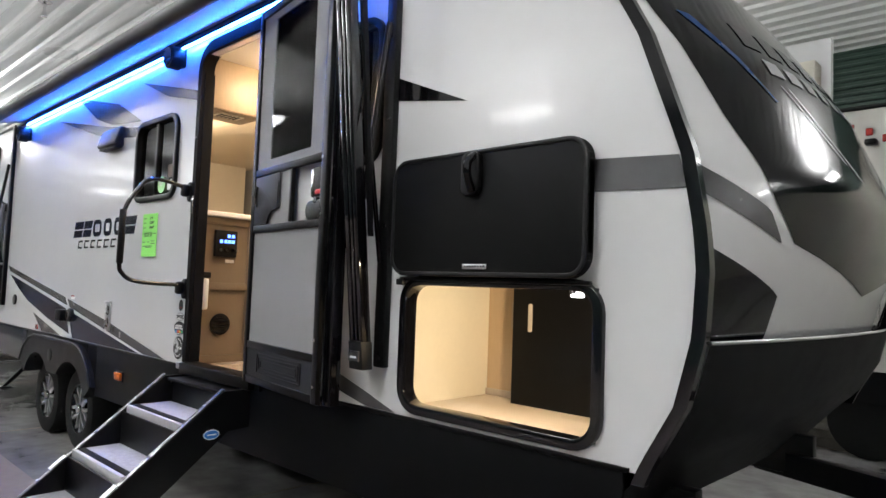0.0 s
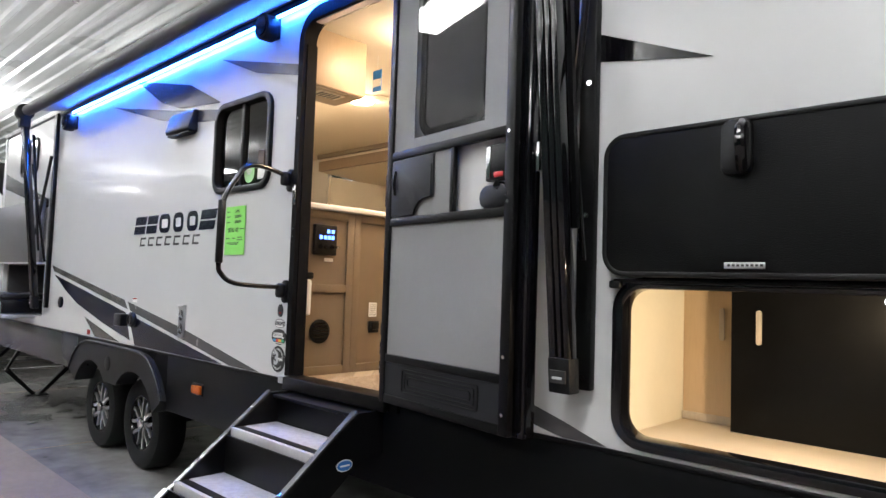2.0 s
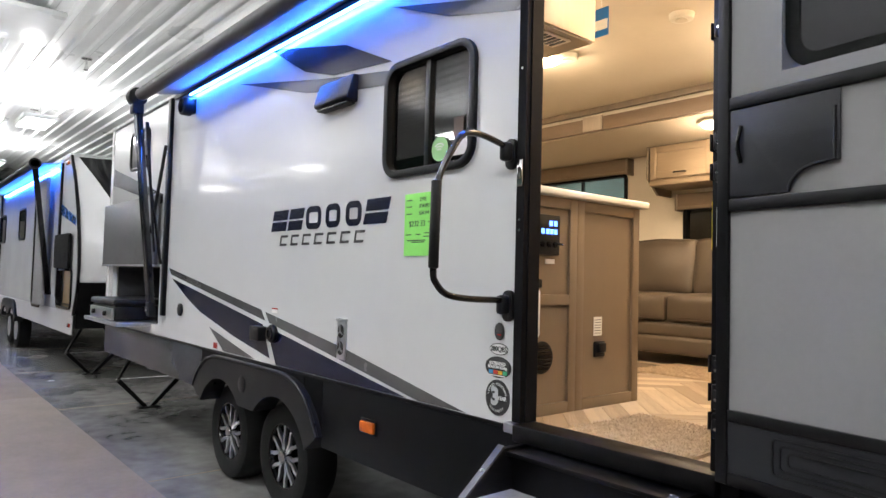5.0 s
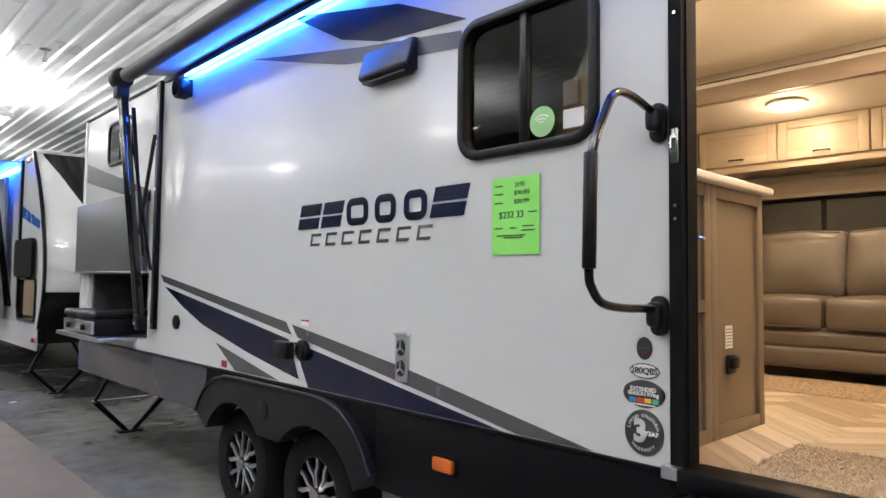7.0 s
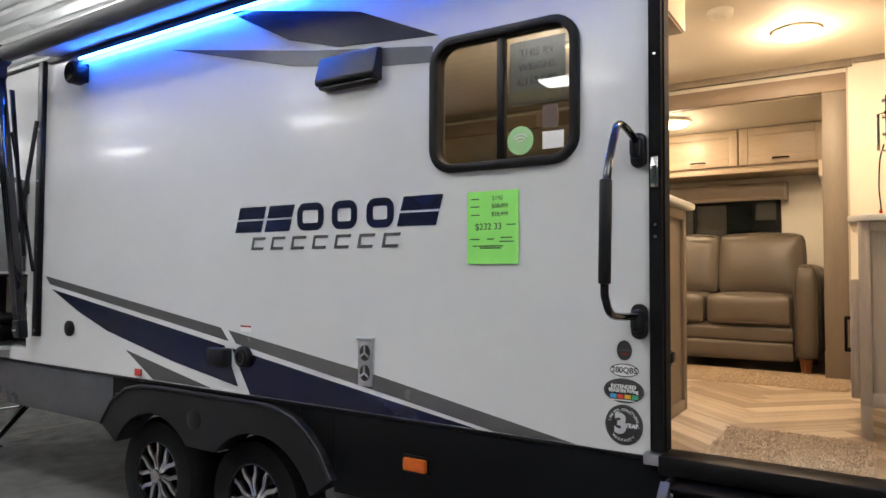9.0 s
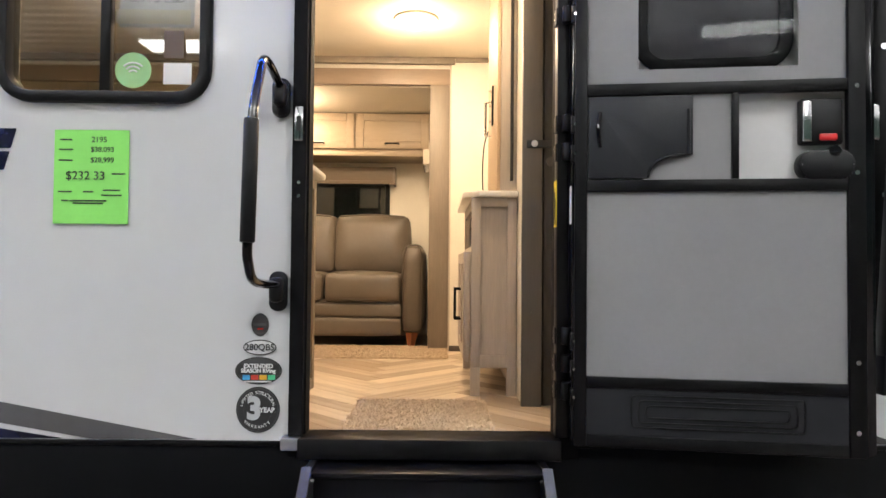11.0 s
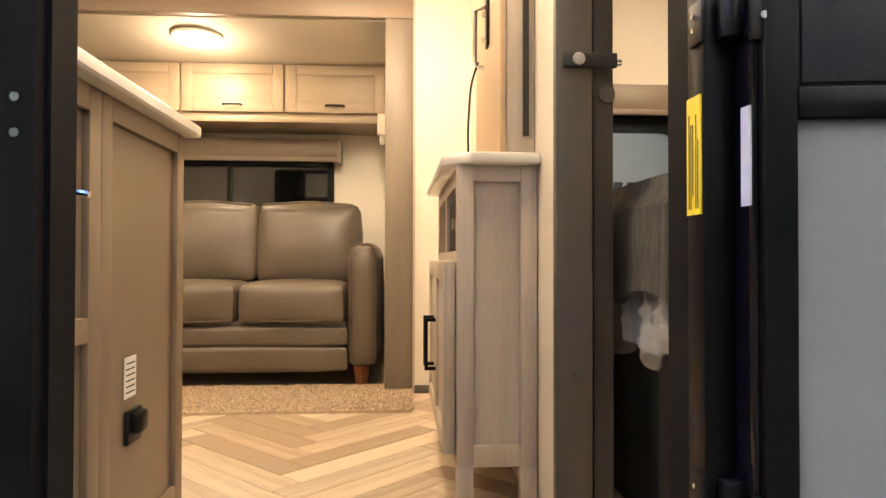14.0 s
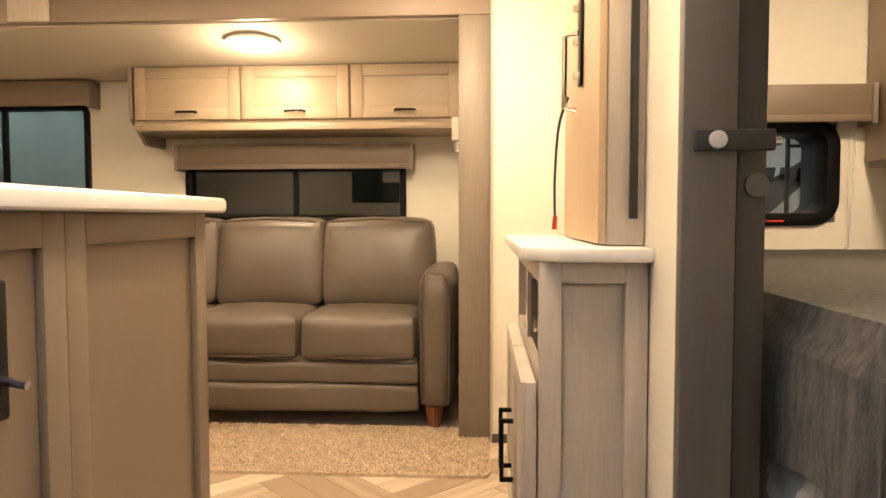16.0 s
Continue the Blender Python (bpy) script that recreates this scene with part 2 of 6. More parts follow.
def part(name, bm, material, parent=None, label="", local=False, smooth=True, kind=""):
    """Links a bmesh as one object; world coordinates unless local."""
    if parent and not local:
        bm.transform(root_of(parent).matrix_basis.inverted())
    me = bpy.data.meshes.new(name)
    bm.normal_update()
    bm.to_mesh(me)
    bm.free()
    me.materials.append(material)
    if smooth:
        me.shade_smooth()
        me.set_sharp_from_angle(angle=radians(35))
    ob = new(name, me)
    ob.parent = parent
    return tagged(ob, label, kind=kind)


def solid(name, bm, material, label, category, kind="", group=""):
    """A one-mesh thing with its origin at its base."""
    lo = [min(v.co[i] for v in bm.verts) for i in range(3)]
    hi = [max(v.co[i] for v in bm.verts) for i in range(3)]
    base = Vector(((lo[0] + hi[0]) / 2, (lo[1] + hi[1]) / 2, lo[2]))
    bm.transform(Matrix.Translation(-base))
    ob = part(name, bm, material, None, label, True)
    ob.location = base
    return tagged(ob, label, category, group, kind)


def box(x0, x1, y0, y1, z0, z1, bevel=0.0, bm=None, segs=2):
    b2 = bmesh.new()
    bmesh.ops.create_cube(b2, size=1)
    bmesh.ops.scale(b2, vec=(x1 - x0, y1 - y0, z1 - z0), verts=b2.verts)
    bmesh.ops.translate(b2, vec=((x0 + x1) / 2, (y0 + y1) / 2, (z0 + z1) / 2), verts=b2.verts)
    if bevel:
        bmesh.ops.bevel(b2, geom=b2.edges[:], offset=bevel, segments=segs, affect="EDGES", profile=0.5)
    return join(bm, b2)


def join(bm, b2):
    if bm is None:
        return b2
    me = bpy.data.meshes.new("tmp")
    b2.to_mesh(me)
    b2.free()
    bm.from_mesh(me)
    bpy.data.meshes.remove(me)
    return bm


def prism(pts, lo, hi, axis="y", bm=None, bevel=0.0):
    """A polygon given in the plane across axis, made solid from lo to hi."""
    b2 = bmesh.new()

    def at(p, h):
        return {"y": (p[0], h, p[1]), "x": (h, p[0], p[1]), "z": (p[0], p[1], h)}[axis]
    a = [b2.verts.new(at(p, lo)) for p in pts]
    c = [b2.verts.new(at(p, hi)) for p in pts]
    b2.faces.new(a)
    b2.faces.new(c[::-1])
    n = len(pts)
    for i in range(n):
        b2.faces.new((a[(i + 1) % n], a[i], c[i], c[(i + 1) % n]))
    bmesh.ops.recalc_face_normals(b2, faces=b2.faces)
    if bevel:
        bmesh.ops.bevel(b2, geom=b2.edges[:], offset=bevel, segments=2, affect="EDGES", profile=0.5)
    return join(bm, b2)


def rounded(w, h, r, n=6, cx=0, cz=0):
    out = []
    for qx, qz, a0 in ((1, 1, 0), (-1, 1, 90), (-1, -1, 180), (1, -1, 270)):
        for i in range(n + 1):
            a = radians(a0 + 90 * i / n)
            out.append((cx + qx * (w / 2 - r) + r * math.cos(a), cz + qz * (h / 2 - r) + r * math.sin(a)))
    return out


def ring(cx, cz, w, h, r, border, lo, hi, axis="y", bm=None, bevel=0.004):
    """A rounded rectangular frame round an opening of w by h."""
    b2 = bmesh.new()
    ins, outs = rounded(w, h, r, 6, cx, cz), rounded(w + 2 * border, h + 2 * border, r + border, 6, cx, cz)

    def at(p, d):
        return {"y": (p[0], d, p[1]), "x": (d, p[0], p[1]), "z": (p[0], p[1], d)}[axis]
    rows = [[b2.verts.new(at(p, d)) for p in ps] for ps, d in ((ins, lo), (outs, lo), (outs, hi), (ins, hi))]
    n = len(ins)
    for k in range(4):
        a, c = rows[k], rows[(k + 1) % 4]
        for i in range(n):
            b2.faces.new((a[i], a[(i + 1) % n], c[(i + 1) % n], c[i]))
    bmesh.ops.recalc_face_normals(b2, faces=b2.faces)
    if bevel:
        edges = [e for e in b2.edges if abs(e.calc_face_angle(0)) > 0.9]
        bmesh.ops.bevel(b2, geom=edges, offset=bevel, segments=2, affect="EDGES", profile=0.5)
    return join(bm, b2)


def rod(p0, p1, r, seg=14, bm=None, r2=None, bevel=0.0):
    p0, p1 = Vector(p0), Vector(p1)
    b2 = bmesh.new()
    bmesh.ops.create_cone(b2, cap_ends=True, segments=seg, radius1=r, radius2=r if r2 is None else r2, depth=(p1 - p0).length)
    if bevel:
        bmesh.ops.bevel(b2, geom=[e for e in b2.edges if len(e.link_faces) == 2 and e.calc_face_angle(0) > 1.2], offset=bevel, segments=2, affect="EDGES", profile=0.5)
    turn = (p1 - p0).to_track_quat("Z", "Y").to_matrix().to_4x4()
    b2.transform(Matrix.Translation((p0 + p1) / 2) @ turn)
    return join(bm, b2)


def smooth_line(pts, k=4):
    """Points of a Catmull-Rom curve through pts."""
    P = [Vector(p) for p in pts]
    P = [P[0] * 2 - P[1]] + P + [P[-1] * 2 - P[-2]]
    out = []
    for i in range(1, len(P) - 2):
        for j in range(k):
            t = j / k
            a, b, c, d = P[i - 1:i + 3]
            out.append(0.5 * (2 * b + (c - a) * t + (2 * a - 5 * b + 4 * c - d) * t * t + (3 * b - a - 3 * c + d) * t ** 3))
    return out + [P[-2]]


def tube(pts, r, seg=10, bm=None, curve=0):
    P = smooth_line(pts, curve) if curve else [Vector(p) for p in pts]
    b2 = bmesh.new()
    rows = []
    up = Vector((0.123, 0.21, 0.97)).normalized()
    for i, p in enumerate(P):
        d = (P[min(i + 1, len(P) - 1)] - P[max(i - 1, 0)]).normalized()
        u = (up - d * up.dot(d)).normalized()
        up = u
        w = d.cross(u)
        rows.append([b2.verts.new(p + r * (math.cos(2 * math.pi * j / seg) * u + math.sin(2 * math.pi * j / seg) * w)) for j in range(seg)])
    for a, c in zip(rows, rows[1:]):
        for j in range(seg):
            b2.faces.new((a[j], a[(j + 1) % seg], c[(j + 1) % seg], c[j]))
    b2.faces.new(rows[0][::-1])
    b2.faces.new(rows[-1])
    bmesh.ops.recalc_face_normals(b2, faces=b2.faces)
    return join(bm, b2)


def slab(a0, a1, z0, z1, holes, lo, hi, axis="y"):
    """A wall across axis with rectangular openings (a0, a1, z0, z1)."""
    xs = sorted({a0, a1, *[h[0] for h in holes], *[h[1] for h in holes]})
    zs = sorted({z0, z1, *[h[2] for h in holes], *[h[3] for h in holes]})
    bm = bmesh.new()
    cell = {}
    for i in range(len(xs) - 1):
        for j in range(len(zs) - 1):
            mx, mz = (xs[i] + xs[i + 1]) / 2, (zs[j] + zs[j + 1]) / 2
            cell[i, j] = not any(h[0] < mx < h[1] and h[2] < mz < h[3] for h in holes)

    def v(a, z, d):
        return bm.verts.new((a, d, z) if axis == "y" else (d, a, z))
    for (i, j), full in cell.items():
        if not full:
            continue
        q = ((xs[i], zs[j]), (xs[i + 1], zs[j]), (xs[i + 1], zs[j + 1]), (xs[i], zs[j + 1]))
        for d in (lo, hi):
            bm.faces.new([v(a, z, d) for a, z in q])
        for k, nb in enumerate(((i, j - 1), (i + 1, j), (i, j + 1), (i - 1, j))):
            if not cell.get(nb):
                p, r = q[k], q[(k + 1) % 4]
                bm.faces.new((v(*p, lo), v(*r, lo), v(*r, hi), v(*p, hi)))
    bmesh.ops.remove_doubles(bm, verts=bm.verts, dist=0.0005)
    bmesh.ops.recalc_face_normals(bm, faces=bm.faces)
    return bm


def text_mesh(body, size, material, parent, m, name="lettering", label="", bold=0.0):
    cu = bpy.data.curves.new(name, "FONT")
    cu.body, cu.size, cu.align_x, cu.align_y, cu.extrude, cu.offset = body, size, "CENTER", "CENTER", 0.0005, bold
    tmp = new("tmp", cu)
    me = bpy.data.meshes.new_from_object(tmp.evaluated_get(bpy.context.evaluated_depsgraph_get()))
    bpy.data.objects.remove(tmp)
    bpy.data.curves.remove(cu)
    bm = bmesh.new()
    bm.from_mesh(me)
    bpy.data.meshes.remove(me)
    bm.transform(m)
    return part(name, bm, material, parent, label, smooth=False)


def facing(x, y, z):
    """Lettering upright on a wall that faces -y."""
    return pose(x, y, z, 90, 0, 0)


# ---- hall ----
def sheet(x0, x1, y0, y1, z, t=0.1):
    return box(x0, x1, y0, y1, z - t, z)


G = -0.07      # level of the hall floor
X0, X1, Y0, Y1 = -36.0, 14.0, -9.0, 11.3
solid("ground", sheet(X0, X1, Y0, Y1, G), CONCRETE, "grey sealed concrete floor with pale wear and cut joints", "floor", "structure")
carpet = thing("carpet_runner", (-11, -3, G), "flat brown event carpet laid over the concrete in strips", "carpet")
for i, (a, b) in enumerate(((-35.8, -10.86), (-10.85, -3.21), (-3.2, 13.8))):
    part("carpet_strip", box(a, b, -8.9, 1.47, G, G + 0.008, 0.003), CARPET, carpet)
joints = bmesh.new()
for x in range(-34, 14, 3):
    box(x - 0.004, x + 0.004, 1.49, Y1, G + 0.0005, G + 0.003, bm=joints)
for y in (4.2, 7.4):
    box(X0, X1, y - 0.004, y + 0.004, G + 0.0005, G + 0.0032, bm=joints)
solid("floor_joints", joints, PLANKGAP, "thin dark saw-cut joints in the concrete floor", "floor", "structure")


def ribbed(length0, length1, across0, across1, pitch, rise, place, flat=0.55):
    """A profiled metal sheet; place(l, a, h) gives the point."""
    bm = bmesh.new()
    prof = []
    a = across0
    while a < across1:
        prof += [(a, 0), (a + pitch * flat, 0), (a + pitch * (flat + 0.12), rise), (a + pitch * 0.88, rise)]
        a += pitch
    rows = [[bm.verts.new(place(l, a, h)) for a, h in prof] for l in (length0, length1)]
    for i in range(len(prof) - 1):
        bm.faces.new((rows[0][i], rows[0][i + 1], rows[1][i + 1], rows[1][i]))
    bmesh.ops.recalc_face_normals(bm, faces=bm.faces)
    bmesh.ops.solidify(bm, geom=bm.faces[:], thickness=0.004)
    return bm


solid("ceiling", ribbed(X0, X1, Y0, Y1, 0.3, -0.035, lambda l, a, h: (l, a, HALL_Z + h)), CEILMETAL, "white ribbed sheet-metal hall ceiling", "ceiling", "structure")
solid("roof_deck", box(X0, X1, Y0, Y1, HALL_Z + 0.05, HALL_Z + 0.2), CEILMETAL, "white roof deck above the ribbed ceiling", "ceiling", "structure")
solid("wall_north", box(X0, X1, Y1, Y1 + 0.2, G, HALL_Z + 0.05), CREAM, "plain cream hall wall", "wall", "structure")
solid("wall_north_cladding", ribbed(X0, X1, 4.28, HALL_Z - 0.05, 0.11, 0.025, lambda l, a, h: (l, Y1 - 0.02 - h, a), 0.5), GREENMETAL, "dark green ribbed metal cladding along the top of the hall wall", "wall", "structure")
# never in view; dark so the black parts reflect less light
solid("wall_south", box(X0, X1, Y0 - 0.2, Y0, G, HALL_Z + 0.05), GREENMETAL, "unseen hall wall behind the walkway, coloured dark green to cut reflections", "wall", "structure")
solid("wall_west", box(X0 - 0.2, X0, Y0, Y1, G, HALL_Z + 0.05), CREAM, "plain cream end wall of the hall", "wall", "structure")
solid("wall_west_cladding", ribbed(Y0, Y1, 3.4, HALL_Z - 0.05, 0.2, 0.03, lambda l, a, h: (X0 + 0.02 + h, l, a), 0.5), GREENMETAL, "dark green ribbed metal cladding high on the end wall", "wall", "structure")
solid("wall_east", box(X1, X1 + 0.2, Y0, Y1, G, HALL_Z + 0.05), CREAM, "plain cream end wall of the hall", "wall", "structure")


def hall_light(x, y):
    t = thing("high_bay_light", (x, y, LAMP_Z), "white rectangular high-bay light hung under the metal ceiling", "lamp", "lights of the hall ceiling")
    part("housing", box(x - 0.66, x + 0.66, y - 0.32, y + 0.32, LAMP_Z + 0.01, LAMP_Z + 0.10, 0.015), CEILMETAL, t)
    part("diffuser", box(x - 0.6, x + 0.6, y - 0.26, y + 0.26, LAMP_Z - 0.002, LAMP_Z + 0.008, 0.003), LAMPGLOW, t, "glowing white diffuser")
    for dx in (-0.5, 0.5):
        part("hanger", rod((x + dx, y, LAMP_Z + 0.10), (x + dx, y, HALL_Z), 0.006, 8), CHROME, t)
    return t


first = hall_light(*FIXTURES[0])
for fx, fy in FIXTURES[1:]:
    copy_thing(first, pose(fx, fy, LAMP_Z))


def sprinkler(x, y):
    t = thing("sprinkler_head", (x, y, HALL_Z - 0.25), "small steel fire sprinkler hanging from the ceiling", "sprinkler", "sprinklers of the hall ceiling")
    part("pipe", rod((x, y, HALL_Z - 0.16), (x, y, HALL_Z), 0.018, 10), CHROME, t)
    part("escutcheon", rod((x, y, HALL_Z - 0.05), (x, y, HALL_Z - 0.03), 0.09, 16), CHROME, t)
    part("deflector", rod((x, y, HALL_Z - 0.25), (x, y, HALL_Z - 0.16), 0.045, 12, None, 0.02), CHROME, t)
    return t


first = sprinkler(-15.3, 2.66)
for p in ((-16.7, 5.24), (-10.5, 2.66), (-20.5, 2.66), (-9.5, -3)):
    copy_thing(first, pose(*p, HALL_Z - 0.25))
vent = thing("ceiling_panel", (-13.6, 1.5, HALL_Z - 0.2), "flat white rectangular panel hung below the ribbed ceiling", "ceiling panel")
part("panel", box(-14.6, -12.9, 0.9, 1.9, HALL_Z - 0.2, HALL_Z - 0.12, 0.02), CEILMETAL, vent)
for x, y in ((-14.4, 1.1), (-13.1, 1.1), (-14.4, 1.7), (-13.1, 1.7)):
    part("hanger", rod((x, y, HALL_Z - 0.12), (x, y, HALL_Z), 0.008, 8), CHROME, vent)

# ---- travel trailer shell ----
WY, WI, FAR = 1.844, 1.889, 4.284      # door side: outer and inner face; far side
REAR, BASE, TOP, FLOOR, CEIL = -9.78, 0.83, 2.88, 0.83, 2.72
EDGE = [(0.80, -0.985), (0.86, -0.96), (1.04, -0.86), (1.24, -0.81), (1.43, -0.80), (1.55, -0.81), (1.77, -0.85), (1.96, -0.92), (2.15, -0.99), (2.28, -1.06), (2.6, -1.26), (2.9, -1.52)]


def nose(z):
    return float(np.interp(z, [e[0] for e in EDGE], [e[1] for e in EDGE]))


def bulge(z):
    return float(np.interp(z, [0.8, 1.2, 1.45, 1.7, 2.2, 2.9], [0.02, 0.07, 0.17, 0.26, 0.23, 0.18]))


MID, HALF = (WY + FAR) / 2, (FAR - WY) / 2


def cap_point(y, z, proud=0.0):
    u = min(1.0, abs(y - MID) / HALF)
    return (nose(z) + bulge(z) * (1 - u ** 2.4) + proud, y, z)


def zs_between(a, b, n):
    return [a + (b - a) * i / n for i in range(n + 1)]


def cap_sheet(z0, z1, left, right, proud, ny=24, nz=30):
    """A sheet on the nose between left(z) and right(z)."""
    bm = bmesh.new()
    rows = []
    for z in zs_between(z0, z1, nz):
        rows.append([bm.verts.new(cap_point(left(z) + (right(z) - left(z)) * i / ny, z, proud)) for i in range(ny + 1)])
    for a, c in zip(rows, rows[1:]):
        for i in range(ny):
            bm.faces.new((a[i], a[i + 1], c[i + 1], c[i]))
    bmesh.ops.remove_doubles(bm, verts=bm.verts, dist=0.0003)
    bmesh.ops.recalc_face_normals(bm, faces=bm.faces)
    return bm


def side_wall(lo, hi, holes, y0, y1):
    bm = slab(lo, -1.62, BASE, TOP, [(h[0], min(h[1], -1.62), h[2], h[3]) for h in holes], y0, y1)
    join(bm, slab(-1.62, -1.08, BASE, 1.42, [(max(h[0], -1.62), min(h[1], -1.08), h[2], h[3]) for h in holes if h[1] > -1.62], y0, y1))
    for a, zz in ((-1.62, zs_between(1.42, TOP, 24)), (-1.08, zs_between(BASE, 1.42, 12))):
        for d in (y0, y1):
            near = [bm.verts.new((a, d, z)) for z in zz]
            edge = [bm.verts.new((nose(z), d, z)) for z in zz]
            for i in range(len(zz) - 1):
                bm.faces.new((near[i], edge[i], edge[i + 1], near[i + 1]))
    bmesh.ops.remove_doubles(bm, verts=bm.verts, dist=0.0005)
    bmesh.ops.recalc_face_normals(bm, faces=bm.faces)
    return bm


DOOR = (-3.848, -3.08, BASE, 2.70)
KWIN = (-4.755, -4.165, 1.888, 2.385)
BWIN = (-2.86, -2.20, 1.905, 2.50)
HATCH = (-1.985, -1.115, 0.885, 1.37)
OUTK = (-9.60, -8.10, 0.93, 1.43)
trailer = thing("travel_trailer", (-5.3, 3.06, 0), "white fiberglass travel trailer with navy and grey decals, doors open", "trailer")
part("side_wall", side_wall(REAR, 0, [DOOR, KWIN, BWIN, HATCH, OUTK], WY, WI - 0.004), WHITE, trailer, "glossy white fiberglass side wall")
SOFAWIN, DINWIN, BEDWIN = (-5.04, -3.83, 1.55, 2.04), (-6.6, -5.60, 1.72, 2.37), (-2.74, -2.04, 1.72, 2.105)
part("front_cap", cap_sheet(0.82, 2.9, lambda z: WY, lambda z: FAR, 0.0, 40, 40), CAPWHITE, trailer, "glossy white moulded front cap")


def glass_left(z):
    if z < 1.53:
        return float(np.interp(z, [1.38, 1.53], [MID - 0.001, 2.27]))
    return float(np.interp(z, [1.53, 1.675, 1.9, 2.26, 2.9], [2.27, 2.15, 2.05, 1.95, 1.9]))


part("cap_window", cap_sheet(1.38, 2.9, glass_left, lambda z: 2 * MID - glass_left(z), 0.004, 36, 40), CAPGLOSS, trailer, "wide glossy black panel on the front cap, pointed below")
for s in (0, 1):
    def mir(f, s=s):
        return f if not s else (lambda z: 2 * MID - f(z))
    part("cap_decal", cap_sheet(1.225, 1.505, mir(lambda z: 1.868), mir(lambda z: float(np.interp(z, [1.225, 1.37, 1.505], [2.24, 2.24, 1.869]))), 0.004, 10, 14), CAPGLOSS, trailer, "black-navy panel low on the front cap")
    part("cap_decal", cap_sheet(1.53, 1.745, mir(lambda z: float(np.interp(z, [1.53, 1.66, 1.745], [2.19, 1.868, 1.868]))), mir(lambda z: float(np.interp(z, [1.53, 1.63, 1.745], [2.2, 2.14, 1.869]))), 0.004, 10, 14), GREYDECAL, trailer, "grey slanted stripe on the front cap")
# thin accents on the dark panel
part("cap_decal", cap_sheet(2.02, 2.3, lambda z: float(np.interp(z, [2.02, 2.3], [2.36, 2.06])), lambda z: float(np.interp(z, [2.02, 2.3], [2.37, 2.12])), 0.007, 2, 8), mat("blue_vinyl_accent", (0.03, 0.08, 0.22), 0.25, vary=0.1), trailer, "thin blue wedge accent")
for o in (0, 0.05):
    part("cap_decal", cap_sheet(1.80 + o, 2.1, lambda z: float(np.interp(z, [1.8, 2.1], [2.82 - o, 2.5 - o])), lambda z: float(np.interp(z, [1.8, 2.1], [2.835 - o, 2.51 - o])), 0.007, 1, 8), PALEDECAL, trailer, "thin silver line accent")
for r, (za, zb, ya, n, w) in enumerate(((2.24, 2.34, 2.36, 6, 0.12), (2.14, 2.2, 2.42, 7, 0.10))):
    for k in range(n):
        ya2 = ya + k * (w + 0.05)
        part("cap_emblem", cap_sheet(za, zb, lambda z, q=ya2: q, lambda z, q=ya2: q + w, 0.007, 2, 4), PALEDECAL if r else GREYDECAL, trailer, "pale emblem block")
lower = bmesh.new()
rows = []
for z in zs_between(0.55, 1.225, 14):
    ys = [WY + 0.02 + (FAR - WY - 0.04) * i / 24 for i in range(25)]
    rows.append([lower.verts.new((cap_point(y, max(z, 0.82), 0.035)[0] - max(0, 0.86 - z) * 0.9, y, z)) for y in ys])
for a, c in zip(rows, rows[1:]):
    for i in range(24):
        lower.faces.new((a[i], a[i + 1], c[i + 1], c[i]))
bmesh.ops.recalc_face_normals(lower, faces=lower.faces)
part("stone_guard", lower, HATCHBLACK, trailer, "black lower front guard")
part("guard_trim", tube([cap_point(WY + 0.02 + (FAR - WY - 0.04) * i / 24, 1.226, 0.036) for i in range(25)], 0.006, 6), ALU, trailer, "thin bright edge along the guard")
trim = bmesh.new()
zz = zs_between(0.80, 2.92, 44)
prism([(nose(z) - 0.004, z) for z in zz] + [(nose(z) + 0.036, z) for z in zz[::-1]], WY - 0.014, WY + 0.022, bm=trim)
part("edge_trim", trim, GLOSSBLACK, trailer, "black moulded trim along the nose edge")
trim = bmesh.new()
prism([(nose(z) - 0.004, z) for z in zz] + [(nose(z) + 0.036, z) for z in zz[::-1]], FAR - 0.022, FAR + 0.014, bm=trim)
part("edge_trim", trim, GLOSSBLACK, trailer)
part("side_wall", slab(REAR, -1.05, BASE, TOP, [(-6.9, -3.50, BASE, 2.60), BEDWIN], FAR - 0.05, FAR), WHITE, trailer, "white fiberglass wall of the far side")
part("rear_wall", slab(WY, FAR, BASE, TOP, [], REAR - 0.03, REAR, "x"), WHITE, trailer)
roof = bmesh.new()
rows = []
for x in (REAR - 0.05, -1.5):
    rows.append([roof.verts.new((x, WY - 0.02 + (FAR - WY + 0.04) * i / 16, 2.89 + 0.10 * (1 - (2 * i / 16 - 1) ** 2))) for i in range(17)])
for i in range(16):
    roof.faces.new((rows[0][i], rows[0][i + 1], rows[1][i + 1], rows[1][i]))
bmesh.ops.recalc_face_normals(roof, faces=roof.faces)
bmesh.ops.solidify(roof, geom=roof.faces[:], thickness=0.02)
part("roof", roof, WHITEDECAL, trailer, "shallow curved white roof")
part("roof_rail", box(REAR, -1.5, WY - 0.012, WY + 0.01, 2.855, 2.90, 0.004), BLACK, trailer, "dark rail along the roof edge")
part("corner_trim", box(REAR - 0.03, REAR + 0.02, WY - 0.012, WY + 0.03, BASE, 2.88, 0.006), WHITEDECAL, trailer)
part("underbelly", box(REAR + 0.1, -1.1, WY + 0.06, FAR - 0.06, 0.68, 0.82), BLACK, trailer)
for y in (2.35, 3.75):
    part("frame_rail", box(REAR + 0.2, -1.0, y - 0.03, y + 0.03, 0.48, 0.68, 0.004), BLACK, trailer)
